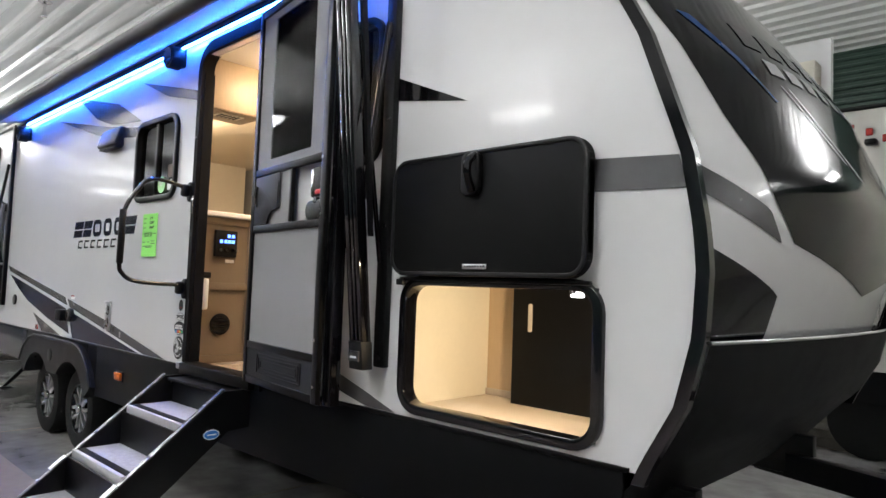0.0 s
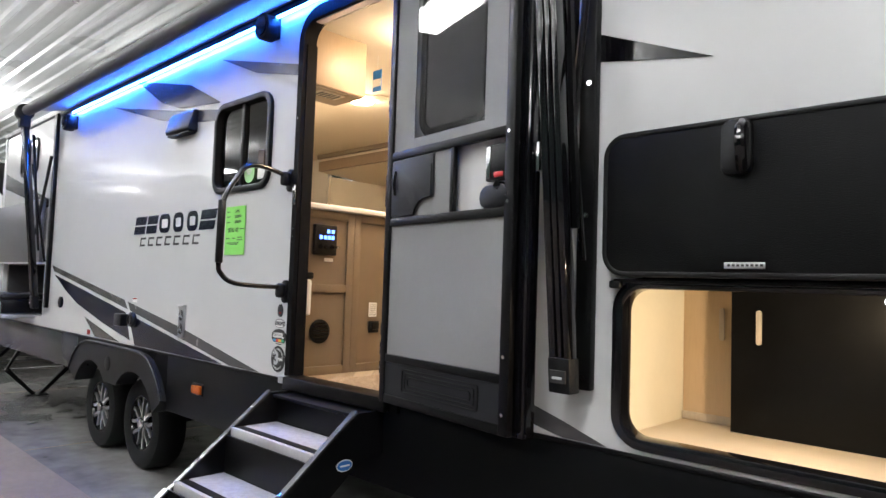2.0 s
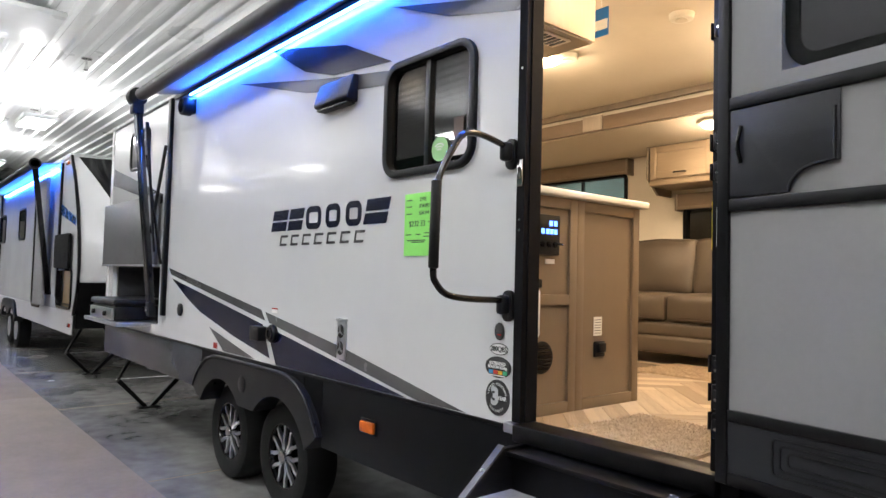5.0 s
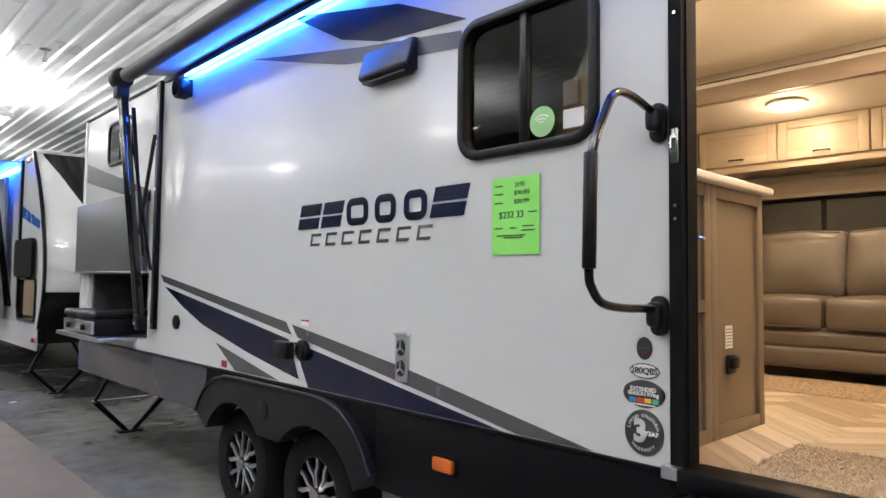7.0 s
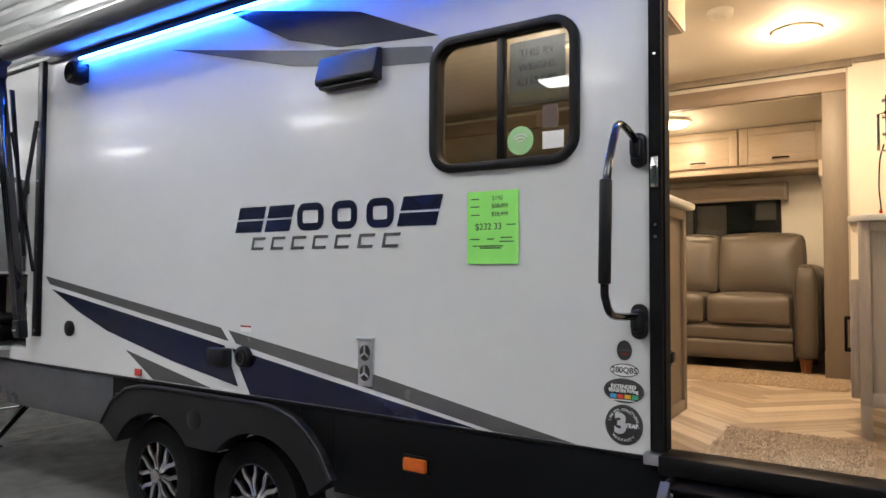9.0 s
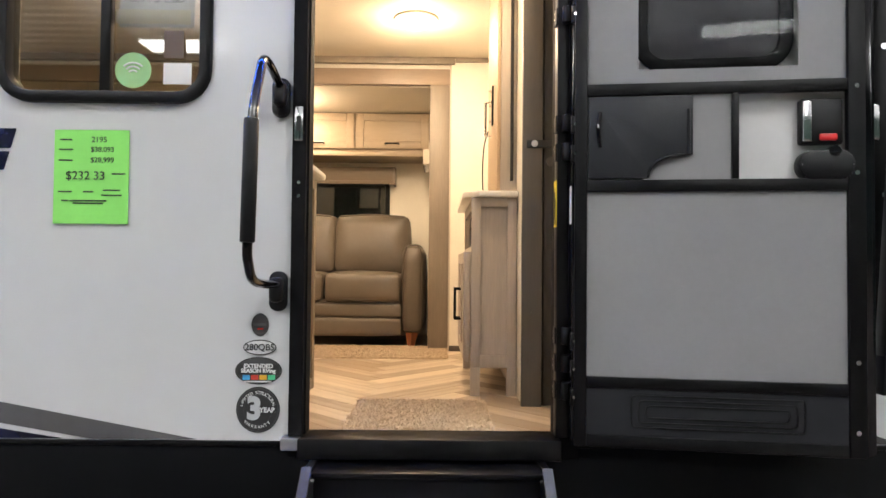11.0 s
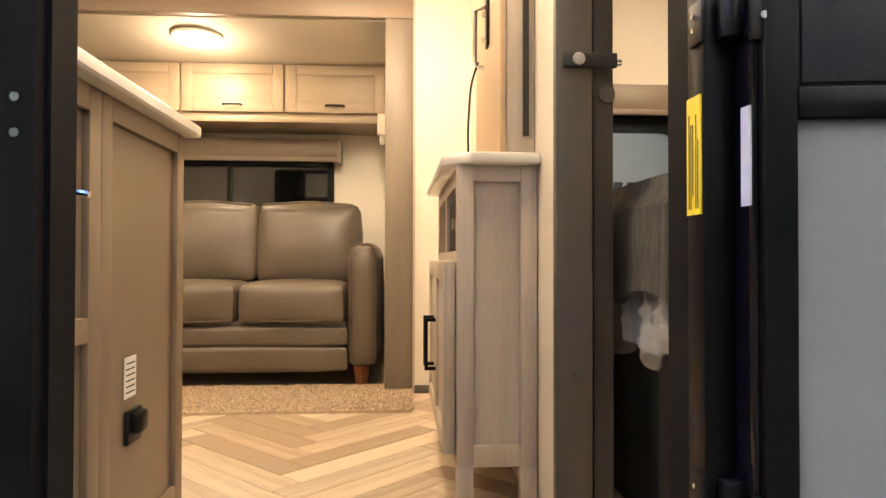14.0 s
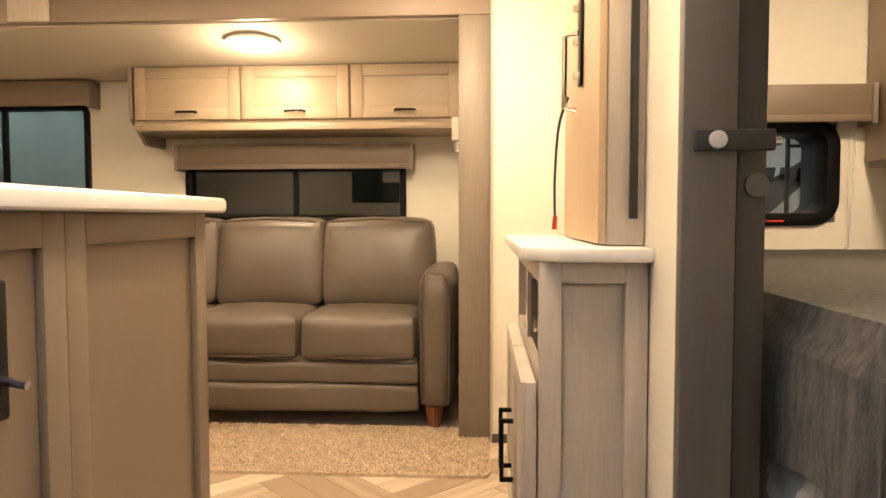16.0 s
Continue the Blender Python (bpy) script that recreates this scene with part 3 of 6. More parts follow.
for s in (-1, 1):
    b = prism([(-1.3, MID + s * 0.72), (0.55, MID + s * 0.03), (0.55, MID + s * 0.10), (-1.3, MID + s * 0.80)], 0.46, 0.58, "z")
    part("tongue_beam", b, BLACK, trailer, "black A-frame tongue beam")
part("tongue_jack", rod((0.35, MID, G), (0.35, MID, 0.95), 0.035, 14), BLACK, trailer)
part("hitch_coupler", box(0.5, 0.75, MID - 0.06, MID + 0.06, 0.48, 0.6, 0.03), BLACK, trailer)

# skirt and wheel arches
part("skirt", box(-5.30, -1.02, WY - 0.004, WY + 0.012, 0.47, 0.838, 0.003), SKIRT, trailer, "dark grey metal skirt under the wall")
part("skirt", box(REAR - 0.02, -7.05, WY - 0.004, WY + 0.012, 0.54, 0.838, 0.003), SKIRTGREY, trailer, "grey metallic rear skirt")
part("skirt_lip", box(REAR - 0.02, -1.0, WY - 0.012, WY + 0.004, 0.828, 0.842, 0.002), BLACK, trailer)
HUBS = (-5.95, -6.78)
HUBZ = 0.333 + G


def arch_line():
    up = [(-7.10, 0.56), (-7.05, 0.63), (-6.985, 0.70), (-6.85, 0.78), (-6.70, 0.812), (-6.5, 0.818), (-5.73, 0.818), (-5.62, 0.805), (-5.52, 0.777), (-5.43, 0.72), (-5.36, 0.65), (-5.28, 0.53)]
    lo = []
    for hx, a0, a1 in ((-5.77, 25, 138), (-6.60, 42, 150)):
        lo += [(hx + 0.40 * math.cos(radians(a0 + (a1 - a0) * i / 14)), 0.27 + 0.40 * math.sin(radians(a0 + (a1 - a0) * i / 14))) for i in range(15)]
    return up + lo


part("wheel_arch", prism(arch_line(), WY - 0.045, WY + 0.1), ARCH, trailer, "grey moulded plastic double wheel arch")
lip = tube([(x, WY - 0.045, z) for x, z in arch_line()[:12]], 0.012, 8)
part("arch_lip", lip, ARCH, trailer)
part("arch_emblem", rod((-6.24, WY - 0.049, 0.68), (-6.24, WY - 0.04, 0.68), 0.055, 24, bevel=0.002), ARCH, trailer)
for x, z in ((-6.95, 0.735), (-6.72, 0.808), (-6.45, 0.814), (-6.15, 0.814), (-5.88, 0.814), (-5.6, 0.797), (-5.42, 0.705), (-5.32, 0.59)):
    part("arch_clip", box(x - 0.012, x + 0.012, WY - 0.052, WY - 0.03, z - 0.004, z + 0.012, 0.003), BLACK, trailer)
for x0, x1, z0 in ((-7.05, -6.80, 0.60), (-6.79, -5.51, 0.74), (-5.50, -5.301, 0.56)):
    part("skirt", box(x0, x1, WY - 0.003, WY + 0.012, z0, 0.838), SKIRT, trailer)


def wheel(x, y, z, parent):
    """A wheel with its face towards -y."""
    tyre = bmesh.new()
    prof = [(0.185, 0.02), (0.20, 0.0), (0.27, -0.012), (0.315, 0.0), (0.333, 0.03), (0.333, 0.17), (0.315, 0.2), (0.2, 0.2)]
    n = 48
    rows = [[tyre.verts.new((x + r * math.cos(2 * math.pi * i / n), y + d, z + r * math.sin(2 * math.pi * i / n))) for i in range(n)] for r, d in prof]
    for a, c in zip(rows, rows[1:]):
        for i in range(n):
            tyre.faces.new((a[i], a[(i + 1) % n], c[(i + 1) % n], c[i]))
    bmesh.ops.recalc_face_normals(tyre, faces=tyre.faces)
    w = part("wheel", tyre, RUBBER, parent, "black tyre on a machined black alloy wheel")
    barrel = bmesh.new()
    rows = [[barrel.verts.new((x + r * math.cos(2 * math.pi * i / n), y + d, z + r * math.sin(2 * math.pi * i / n))) for i in range(n)] for r, d in ((0.205, 0.0), (0.19, 0.004), (0.175, 0.05), (0.17, 0.14), (0.03, 0.14))]
    for a, c in zip(rows, rows[1:]):
        for i in range(n):
            barrel.faces.new((a[i], a[(i + 1) % n], c[(i + 1) % n], c[i]))
    bmesh.ops.recalc_face_normals(barrel, faces=barrel.faces)
    part("rim", barrel, GLOSSBLACK, w, "black alloy rim")
    for k in range(6):
        a0 = k * math.pi / 3 + 0.2
        spoke = bmesh.new()
        for s in (-1, 1):
            pts = [(0.04, s * 0.016), (0.09, s * 0.022), (0.135, s * 0.05), (0.172, s * 0.058), (0.197, s * 0.08), (0.2, s * 0.044), (0.176, s * 0.04), (0.15, s * 0.034), (0.108, s * 0.006), (0.04, s * 0.001)]
            b2 = prism(pts if s > 0 else pts, 0.012, 0.03, "y")
            join(spoke, b2)
        spoke.transform(Matrix.Translation((x, y, z)) @ Matrix.Rotation(a0, 4, "Y"))
        part("spoke", spoke, ALU, w, "bright machined spoke")
    part("hub_cap", rod((x, y - 0.012, z), (x, y + 0.1, z), 0.042, 24, bevel=0.006), CHROME, w, "chrome hub cap")
    return w


for hx in HUBS:
    wheel(hx, 1.955, HUBZ, trailer)
    part("far_tyre", rod((hx, FAR - 0.3, HUBZ), (hx, FAR - 0.1, HUBZ), 0.333, 32, bevel=0.03), RUBBER, trailer)
    part("axle", rod((hx, 2.1, HUBZ), (hx, FAR - 0.2, HUBZ), 0.035, 12), BLACK, trailer)
D = WY - 0.003      # face of the decals


def decal(name, pts, material, label="", d=0.0):
    return part(name, prism(pts, D - d, D + 0.002), material, trailer, label, smooth=False)


decal("side_decal", [(-7.86, 1.42), (-6.09, 1.165), (-6.03, 1.10), (-7.80, 1.365)], GREYDECAL, "long grey stripe decal")
decal("side_decal", [(-6.03, 1.155), (-5.12, 1.02), (-4.16, 0.845), (-4.48, 0.845), (-4.96, 0.925), (-5.97, 1.09)], GREYDECAL, "long grey stripe decal")
decal("side_decal", [(-7.78, 1.335), (-6.06, 1.075), (-5.95, 0.875), (-6.5, 0.965), (-7.127, 1.095), (-7.45, 1.20)], NAVY, "navy swoosh decal")
decal("side_decal", [(-6.0, 1.065), (-4.96, 0.905), (-4.56, 0.845), (-5.86, 0.845), (-5.93, 0.95)], NAVY, "navy swoosh decal")
decal("side_decal", [(-6.93, 0.995), (-6.157, 0.847), (-6.66, 0.847)], GREYDECAL, "dark wedge decal")
decal("top_decal", [(-6.10, 2.83), (-5.18, 2.63), (-4.75, 2.44), (-5.30, 2.49), (-5.62, 2.58)], NAVY, "navy arrow decal")
decal("top_decal", [(-6.55, 2.70), (-5.45, 2.50), (-4.78, 2.40), (-4.78, 2.33), (-5.05, 2.36), (-5.6, 2.45)], GREYDECAL, "grey stripe decal")
decal("top_decal", [(-4.76, 2.71), (-3.89, 2.50), (-3.89, 2.44), (-4.33, 2.54)], GREYDECAL, "grey wedge decal")
decal("front_decal", [(-2.11, 2.235), (-1.695, 2.064), (-2.11, 2.132)], GLOSSBLACK, "black pointed decal")
decal("front_decal", [(-1.14, 1.78), (-0.862, 1.765), (-0.835, 1.665), (-1.14, 1.675)], GREYDECAL, "grey band decal")
decal("front_decal", [(-2.50, 0.99), (-2.21, 0.905), (-2.03, 0.845), (-2.62, 0.845)], GREYDECAL, "grey curved decal at the wall foot")
decal("front_decal", [(-2.45, 0.90), (-2.25, 0.855), (-2.2, 0.845), (-2.55, 0.845)], WHITEDECAL, "pale stripe at the wall foot", 0.003)
# brand name as plain slanted blocks
for k, (a, w) in enumerate(((0, 0.19), (0.215, 0.17), (0.405, 0.20), (0.625, 0.18), (0.83, 0.18), (1.03, 0.20))):
    x = -5.99 + a
    if k in (2, 3, 4):
        part("name_block", ring(x + w / 2 + 0.018, 1.715, w - 0.10, 0.06, 0.012, 0.035, D, D + 0.002, bevel=0), NAVY, trailer, "navy block of the brand emblem")
        continue
    for zz0, zz1 in ((1.652, 1.708), (1.718, 1.778)):
        sl = 0.28
        decal("name_block", [(x + (zz0 - 1.65) * sl, zz0), (x + w + (zz0 - 1.65) * sl, zz0), (x + w + (zz1 - 1.65) * sl, zz1), (x + (zz1 - 1.65) * sl, zz1)], NAVY, "navy block of the brand emblem")
for k in range(7):
    x = -5.87 + k * 0.138
    decal("name_block", [(x, 1.562), (x + 0.085, 1.562), (x + 0.09, 1.576), (x + 0.018, 1.576), (x + 0.024, 1.612), (x + 0.10, 1.612), (x + 0.104, 1.626), (x + 0.014, 1.626)], GREYDECAL, "grey outline block of the brand emblem")


def window(name, hole, y0, y1, parent, mullion=True, border=0.035, glass=TINT, axis="y", r=0.07):
    a0, a1, z0, z1 = hole
    cx, cz, w, h = (a0 + a1) / 2, (z0 + z1) / 2, a1 - a0, z1 - z0
    f = part(name, ring(cx, cz, w - 0.01, h - 0.01, r, border, y0, y1), BLACK, parent, "black framed window with tinted glass")
    ym = (y0 + y1) / 2
    if mullion:
        part("mullion", box(cx - 0.016, cx + 0.016, ym - 0.018, ym + 0.01, z0, z1, 0.003), BLACK, f)
    for a, b in (((a0, cx), (cx, a1)) if mullion else ((a0, a1),)):
        p = part("pane", prism(rounded(b - a, h, 0.01, 2, (a + b) / 2, cz), ym, ym + 0.004), glass, f, smooth=False)
        p.visible_shadow = False
    return f


window("kitchen_window", KWIN, WY - 0.022, WI, trailer)
window("bedroom_window", BWIN, WY - 0.022, WI, trailer)
dcx = -3.45
open_in = [p for p in rounded(0.757, 1.86, 0.10, 6, dcx - 0.0135, 1.775) if p[1] > 1.0]
open_out = [p for p in rounded(0.866, 1.996, 0.168, 6, dcx, 1.775) if p[1] > 1.0]
frame_line = [(dcx + 0.433, 0.80)] + open_out + [(dcx - 0.433, 0.80), (dcx - 0.392, 0.80)] + open_in[::-1] + [(dcx + 0.365, 0.80)]
part("door_frame", prism(frame_line, WY - 0.022, WI + 0.014), MATTEBLACK, trailer, "black rounded entry door frame")
part("jamb_face", box(-3.846, -3.836, WY + 0.002, WI + 0.018, 0.86, 2.6), MATTEBLACK, trailer)
for z in (1.62, 1.58, 2.2):
    part("jamb_screw", rod((-3.862, WY - 0.026, z), (-3.862, WY - 0.020, z), 0.0055, 8), CHROME, trailer)
part("strike_plate", box(-3.877, -3.85, WY - 0.029, WY - 0.021, 1.745, 1.85, 0.003), CHROME, trailer, "steel latch strike plate")
part("strike_slot", box(-3.87, -3.857, WY - 0.031, WY - 0.028, 1.775, 1.82), INK, trailer)
part("door_sill", box(-3.85, -3.07, WY - 0.055, WI + 0.02, 0.80, 0.862, 0.006), BLACK, trailer, "black metal threshold")
part("sill_cap", box(-3.90, -3.835, WY - 0.05, WY - 0.005, 0.825, 0.862, 0.004), ALU, trailer)
part("hatch_frame", ring((HATCH[0] + HATCH[1]) / 2, (HATCH[2] + HATCH[3]) / 2, 0.845, 0.465, 0.07, 0.038, WY - 0.02, WI, bevel=0.006), GLOSSBLACK, trailer, "black rounded cargo hatch frame")
for x in (-2.05, -1.4):
    part("jack_bracket", box(x - 0.03, x + 0.03, 2.2, 2.3, 0.40, 0.5), BLACK, trailer)
# marker lamp, vents, inlets, stickers
mk = part("marker_lamp", box(-4.905, -4.79, WY - 0.028, WY - 0.004, 0.635, 0.69, 0.01), AMBER, trailer, "amber side marker lamp")
part("lamp_base", box(-4.915, -4.78, WY - 0.01, WY - 0.002, 0.625, 0.70, 0.004), BLACK, mk)
mk = part("marker_lamp", box(-0.90, -0.80, WY + 0.0, WY + 0.02, 0.64, 0.69, 0.008), AMBER, trailer)
fv = part("furnace_vent", box(-5.172, -5.068, WY - 0.012, WY + 0.002, 0.955, 1.165, 0.004), ALU, trailer, "steel two-port furnace vent")
part("vent_hood", box(-5.18, -5.06, WY - 0.022, WY, 1.16, 1.172, 0.002), ALU, fv)
for z in (1.015, 1.105):
    part("port", rod((-5.12, WY - 0.015, z), (-5.12, WY - 0.008, z), 0.036, 20), INK, fv)
    for a in (90, 210, 330):
        part("port_spoke", tube([(-5.12, WY - 0.017, z), (-5.12 + 0.034 * math.cos(radians(a)), WY - 0.017, z + 0.034 * math.sin(radians(a)))], 0.005, 6), ALU, fv)
inlet = part("water_inlet", rod((-5.90, WY - 0.03, 1.03), (-5.90, WY, 1.03), 0.055, 24, bevel=0.008), PLASTIC, trailer, "round black inlet cover")
part("inlet_ring", ring(-5.90, 1.03, 0.05, 0.05, 0.024, 0.012, WY - 0.04, WY - 0.028, bevel=0), GLOSSBLACK, inlet)
part("inlet_box", box(-6.13, -6.0, WY - 0.06, WY, 0.975, 1.065, 0.008), PLASTIC, trailer, "square black inlet box")
part("round_vent", rod((-7.54, WY - 0.018, 1.09), (-7.54, WY, 1.09), 0.05, 24, bevel=0.005), PLASTIC, trailer, "small round black vent")
part("info_label", box(-5.935, -5.86, D - 0.002, D + 0.001, 1.155, 1.185), WHITEPAPER, trailer)
part("info_label_band", box(-5.935, -5.86, D - 0.003, D, 1.177, 1.185), RED, trailer)
part("info_label", box(-6.83, -6.77, D - 0.005, D + 0.001, 0.855, 0.895), RED, trailer)


def shrink(ob, x, z, kx, kz, home):
    """Scales a finished fitting and its pieces about a point of the wall."""
    c = Matrix.Translation(Vector((x, 0, z)) - home.matrix_basis.translation)
    for o in (ob, *ob.children_recursive):
        o.data.transform(c @ Matrix.Diagonal((kx, 1, kz, 1)) @ c.inverted())


shrink(fv, -5.12, 1.06, 0.76, 0.97, trailer)


def disc(cx, cz, rx, rz, d, material, parent, name, label=""):
    pts = [(cx + rx * math.cos(2 * math.pi * i / 40), cz + rz * math.sin(2 * math.pi * i / 40)) for i in range(40)]
    return part(name, prism(pts, D - d, D - d + 0.0015), material, parent, label, smooth=False)


st = disc(-3.975, 1.19, 0.033, 0.042, 0.001, INK, trailer, "sticker", "black oval sticker")
part("sticker_bar", box(-4.0, -3.95, D - 0.003, D - 0.0005, 1.186, 1.196), GREYDECAL, st)
part("sticker_bar", box(-3.985, -3.962, D - 0.003, D - 0.0005, 1.172, 1.178), RED, st)
shrink(st, -3.978, 1.192, 0.8, 0.82, trailer)
st = disc(-3.975, 1.122, 0.064, 0.029, 0.001, INK, trailer, "sticker", "white oval model sticker")
disc(-3.975, 1.122, 0.060, 0.025, 0.002, WHITEDECAL, st, "sticker_face")
text_mesh("280QBS", 0.034, INK, st, facing(-3.975, D - 0.003, 1.122), bold=0.0006)
shrink(st, -3.978, 1.122, 0.78, 0.8, trailer)
st = disc(-3.978, 1.052, 0.086, 0.05, 0.001, INK, trailer, "sticker", "black oval extended season sticker")
disc(-3.978, 1.052, 0.083, 0.047, 0.002, GREYDECAL, st, "sticker_face")
part("sticker_band", box(-4.055, -3.901, D - 0.004, D - 0.001, 1.038, 1.076), INK, st)
text_mesh("EXTENDED", 0.021, WHITEDECAL, st, facing(-3.978, D - 0.005, 1.069), bold=0.0008)
text_mesh("SEASON RVing", 0.02, WHITEDECAL, st, facing(-3.978, D - 0.005, 1.052), bold=0.0008)
for k, c in enumerate(((0.05, 0.3, 0.6), (0.6, 0.05, 0.03), (0.7, 0.4, 0.03), (0.05, 0.4, 0.2))):
    x = -4.035 + k * 0.031
    part("sticker_tile", box(x, x + 0.026, D - 0.005, D - 0.001, 1.020, 1.037), mat("sticker_colour", c, 0.4, vary=0.05), st)
part("sticker_bar", box(-4.03, -3.93, D - 0.004, D - 0.001, 1.0105, 1.0155), WHITEDECAL, st)
shrink(st, -3.979, 1.052, 0.82, 0.83, trailer)
st = disc(-3.978, 0.935, 0.073, 0.075, 0.001, INK, trailer, "sticker", "round black three-year warranty sticker")
disc(-3.978, 0.935, 0.070, 0.072, 0.002, GREYDECAL, st, "sticker_face")
disc(-3.978, 0.935, 0.066, 0.068, 0.0025, INK, st, "sticker_face")
disc(-3.978, 0.935, 0.048, 0.049, 0.003, GREYDECAL, st, "sticker_face")
disc(-3.978, 0.935, 0.046, 0.047, 0.0035, INK, st, "sticker_face")
text_mesh("3", 0.098, PALEDECAL, st, facing(-3.99, D - 0.0055, 0.937), bold=0.005)
text_mesh("YEAR", 0.022, WHITEDECAL, st, facing(-3.945, D - 0.0065, 0.935), bold=0.0008)
for word, a0, rr in (("LIMITED STRUCTURAL", 165, 0.056), ("WARRANTY", 228, 0.056)):
    for k, ch in enumerate(word):
        if ch == " ":
            continue
        if word[0] == "L":
            a = a0 - k * 150 / (len(word) - 1)
            m = facing(-3.978 + rr * math.cos(radians(a)), D - 0.0045, 0.935 + rr * math.sin(radians(a))) @ pose(0, 0, 0, 0, 0, a - 90)
        else:
            a = a0 + k * 84 / (len(word) - 1)
            m = facing(-3.978 + rr * math.cos(radians(a)), D - 0.0045, 0.935 + rr * math.sin(radians(a))) @ pose(0, 0, 0, 0, 0, a + 90)
        text_mesh(ch, 0.015, WHITEDECAL, st, m)
shrink(st, -3.979, 0.935, 0.9, 0.92, trailer)
# window stickers, seen on the kitchen glass
yw = (WY - 0.022 + WI) / 2 - 0.004
wp = part("window_notice", box(-4.43, -4.20, yw + 0.012, yw + 0.014, 2.10, 2.35), mat("notice_paper", (0.72, 0.71, 0.66), 0.7, vary=0.04), trailer, "printed weight notice taped inside the window")
text_mesh("THIS RV", 0.042, INK, wp, facing(-4.315, yw + 0.0105, 2.30))
text_mesh("WEIGHS", 0.042, INK, wp, facing(-4.315, yw + 0.0105, 2.245))
text_mesh("6,115 LBS", 0.042, INK, wp, facing(-4.315, yw + 0.0105, 2.19))
part("notice_foot", box(-4.44, -4.21, yw + 0.0095, yw + 0.0112, 2.11, 2.155), mat("notice_tan", (0.8, 0.7, 0.42), 0.7, vary=0.05), wp)


def round_label(cx, cz, r, y, material, parent, name, label=""):
    pts = [(cx + r * math.cos(2 * math.pi * i / 32), cz + r * math.sin(2 * math.pi * i / 32)) for i in range(32)]
    return part(name, prism(pts, y, y + 0.0015), material, parent, label, smooth=False)


wf = round_label(-4.378, 1.962, 0.055, yw - 0.004, mat("pale_green_sticker", (0.3, 0.55, 0.25), 0.5, vary=0.05), trailer, "window_sticker", "round green wireless sticker")
for r in (0.016, 0.028, 0.04):
    part("wave", tube([(-4.378 + r * math.cos(radians(a)), yw - 0.005, 1.945 + r * math.sin(radians(a))) for a in range(45, 136, 15)], 0.003, 6), WHITEDECAL, wf)
part("window_sticker", box(-4.285, -4.20, yw - 0.005, yw - 0.003, 1.92, 1.985), WHITEDECAL, trailer, "small white sticker")
part("window_sticker", box(-4.285, -4.225, yw - 0.005, yw - 0.003, 2.0, 2.085), mat("brown_label", (0.05, 0.028, 0.02), 0.5, vary=0.1), trailer, "small brown sticker")


# ---- fittings on the door side ----
paper = thing("price_sheet", (-4.49, WY, 1.49), "bright green handwritten price sheet taped to the wall", "sign")
part("sheet", box(-4.605, -4.38, D - 0.004, D - 0.001, 1.49, 1.775), GREEN, paper)
for txt, x, z, s in (("2195", -4.47, 1.745, 0.024), ("$38,093", -4.46, 1.715, 0.022), ("$28,999", -4.46, 1.683, 0.022), ("$232 33", -4.51, 1.635, 0.036)):
    text_mesh(txt, s, INK, paper, facing(x, D - 0.005, z))
for x, z, w in ((-4.57, 1.743, 0.035), (-4.57, 1.713, 0.04), (-4.57, 1.68, 0.04), (-4.41, 1.64, 0.04), (-4.57, 1.585, 0.04), (-4.50, 1.585, 0.03), (-4.43, 1.59, 0.05), (-4.43, 1.575, 0.06), (-4.50, 1.558, 0.11), (-4.57, 1.558, 0.02), (-4.5, 1.55, 0.09)):
    part("pen_mark", box(x - w / 2, x + w / 2, D - 0.006, D - 0.0035, z, z + 0.004), INK, paper)

grab = thing("grab_handle", (-3.91, WY, 1.28), "black folding grab handle with a foam grip beside the door", "handle")
line = [(-3.915, 1.80, 1.90), (-3.912, 1.66, 1.925), (-3.908, 1.575, 1.915), (-3.903, 1.52, 1.86), (-3.90, 1.452, 1.74), (-3.90, 1.44, 1.60), (-3.905, 1.44, 1.42), (-3.906, 1.455, 1.375), (-3.91, 1.51, 1.335), (-3.912, 1.62, 1.32), (-3.915, 1.80, 1.315)]
part("tube", tube(line, 0.0125, 12, curve=5), GLOSSBLACK, grab, "glossy black bent tube")
part("foam_grip", rod((-3.90, 1.441, 1.73), (-3.905, 1.44, 1.425), 0.0185, 16, bevel=0.004), PLASTIC, grab, "ribbed black foam grip")
for z, zo in ((1.90, -0.01), (1.315, -0.01)):
    b = prism(rounded(0.054, 0.12, 0.025, 6, -3.92, z - 0.0125 + zo), WY - 0.024, WY - 0.002, bevel=0.005)
    box(-3.938, -3.898, WY - 0.072, WY - 0.02, z - 0.045 + zo, z + 0.03 + zo, 0.016, b, 3)
    part("bracket", b, PLASTIC, grab, "black plastic hinge bracket")

porch = thing("porch_light", (-5.21, WY, 2.28), "black wedge-shaped porch light housing on the wall", "lamp")
pl = bmesh.new()
prism([(WY, 2.445), (WY - 0.035, 2.44), (WY - 0.07, 2.325), (WY - 0.065, 2.305), (WY, 2.295)], -5.39, -5.045, "x", pl, 0.008)
part("housing", pl, PLASTIC, porch)
part("lens", box(-5.37, -5.065, WY - 0.06, WY - 0.005, 2.287, 2.296, 0.002), PLASTIC, porch)


def speaker(x, z):
    t = thing("outdoor_speaker", (x, WY, z - 0.07), "round black outdoor speaker mounted under the awning", "speaker", "wall speakers")
    part("mount", box(x - 0.03, x + 0.03, WY - 0.03, WY, z - 0.05, z + 0.07, 0.008), PLASTIC, t)
    part("body", rod((x, WY - 0.03, z), (x, WY - 0.11, z), 0.072, 28, bevel=0.01), PLASTIC, t)
    part("grille", rod((x, WY - 0.109, z), (x, WY - 0.115, z), 0.055, 24), GLOSSBLACK, t)
    return t


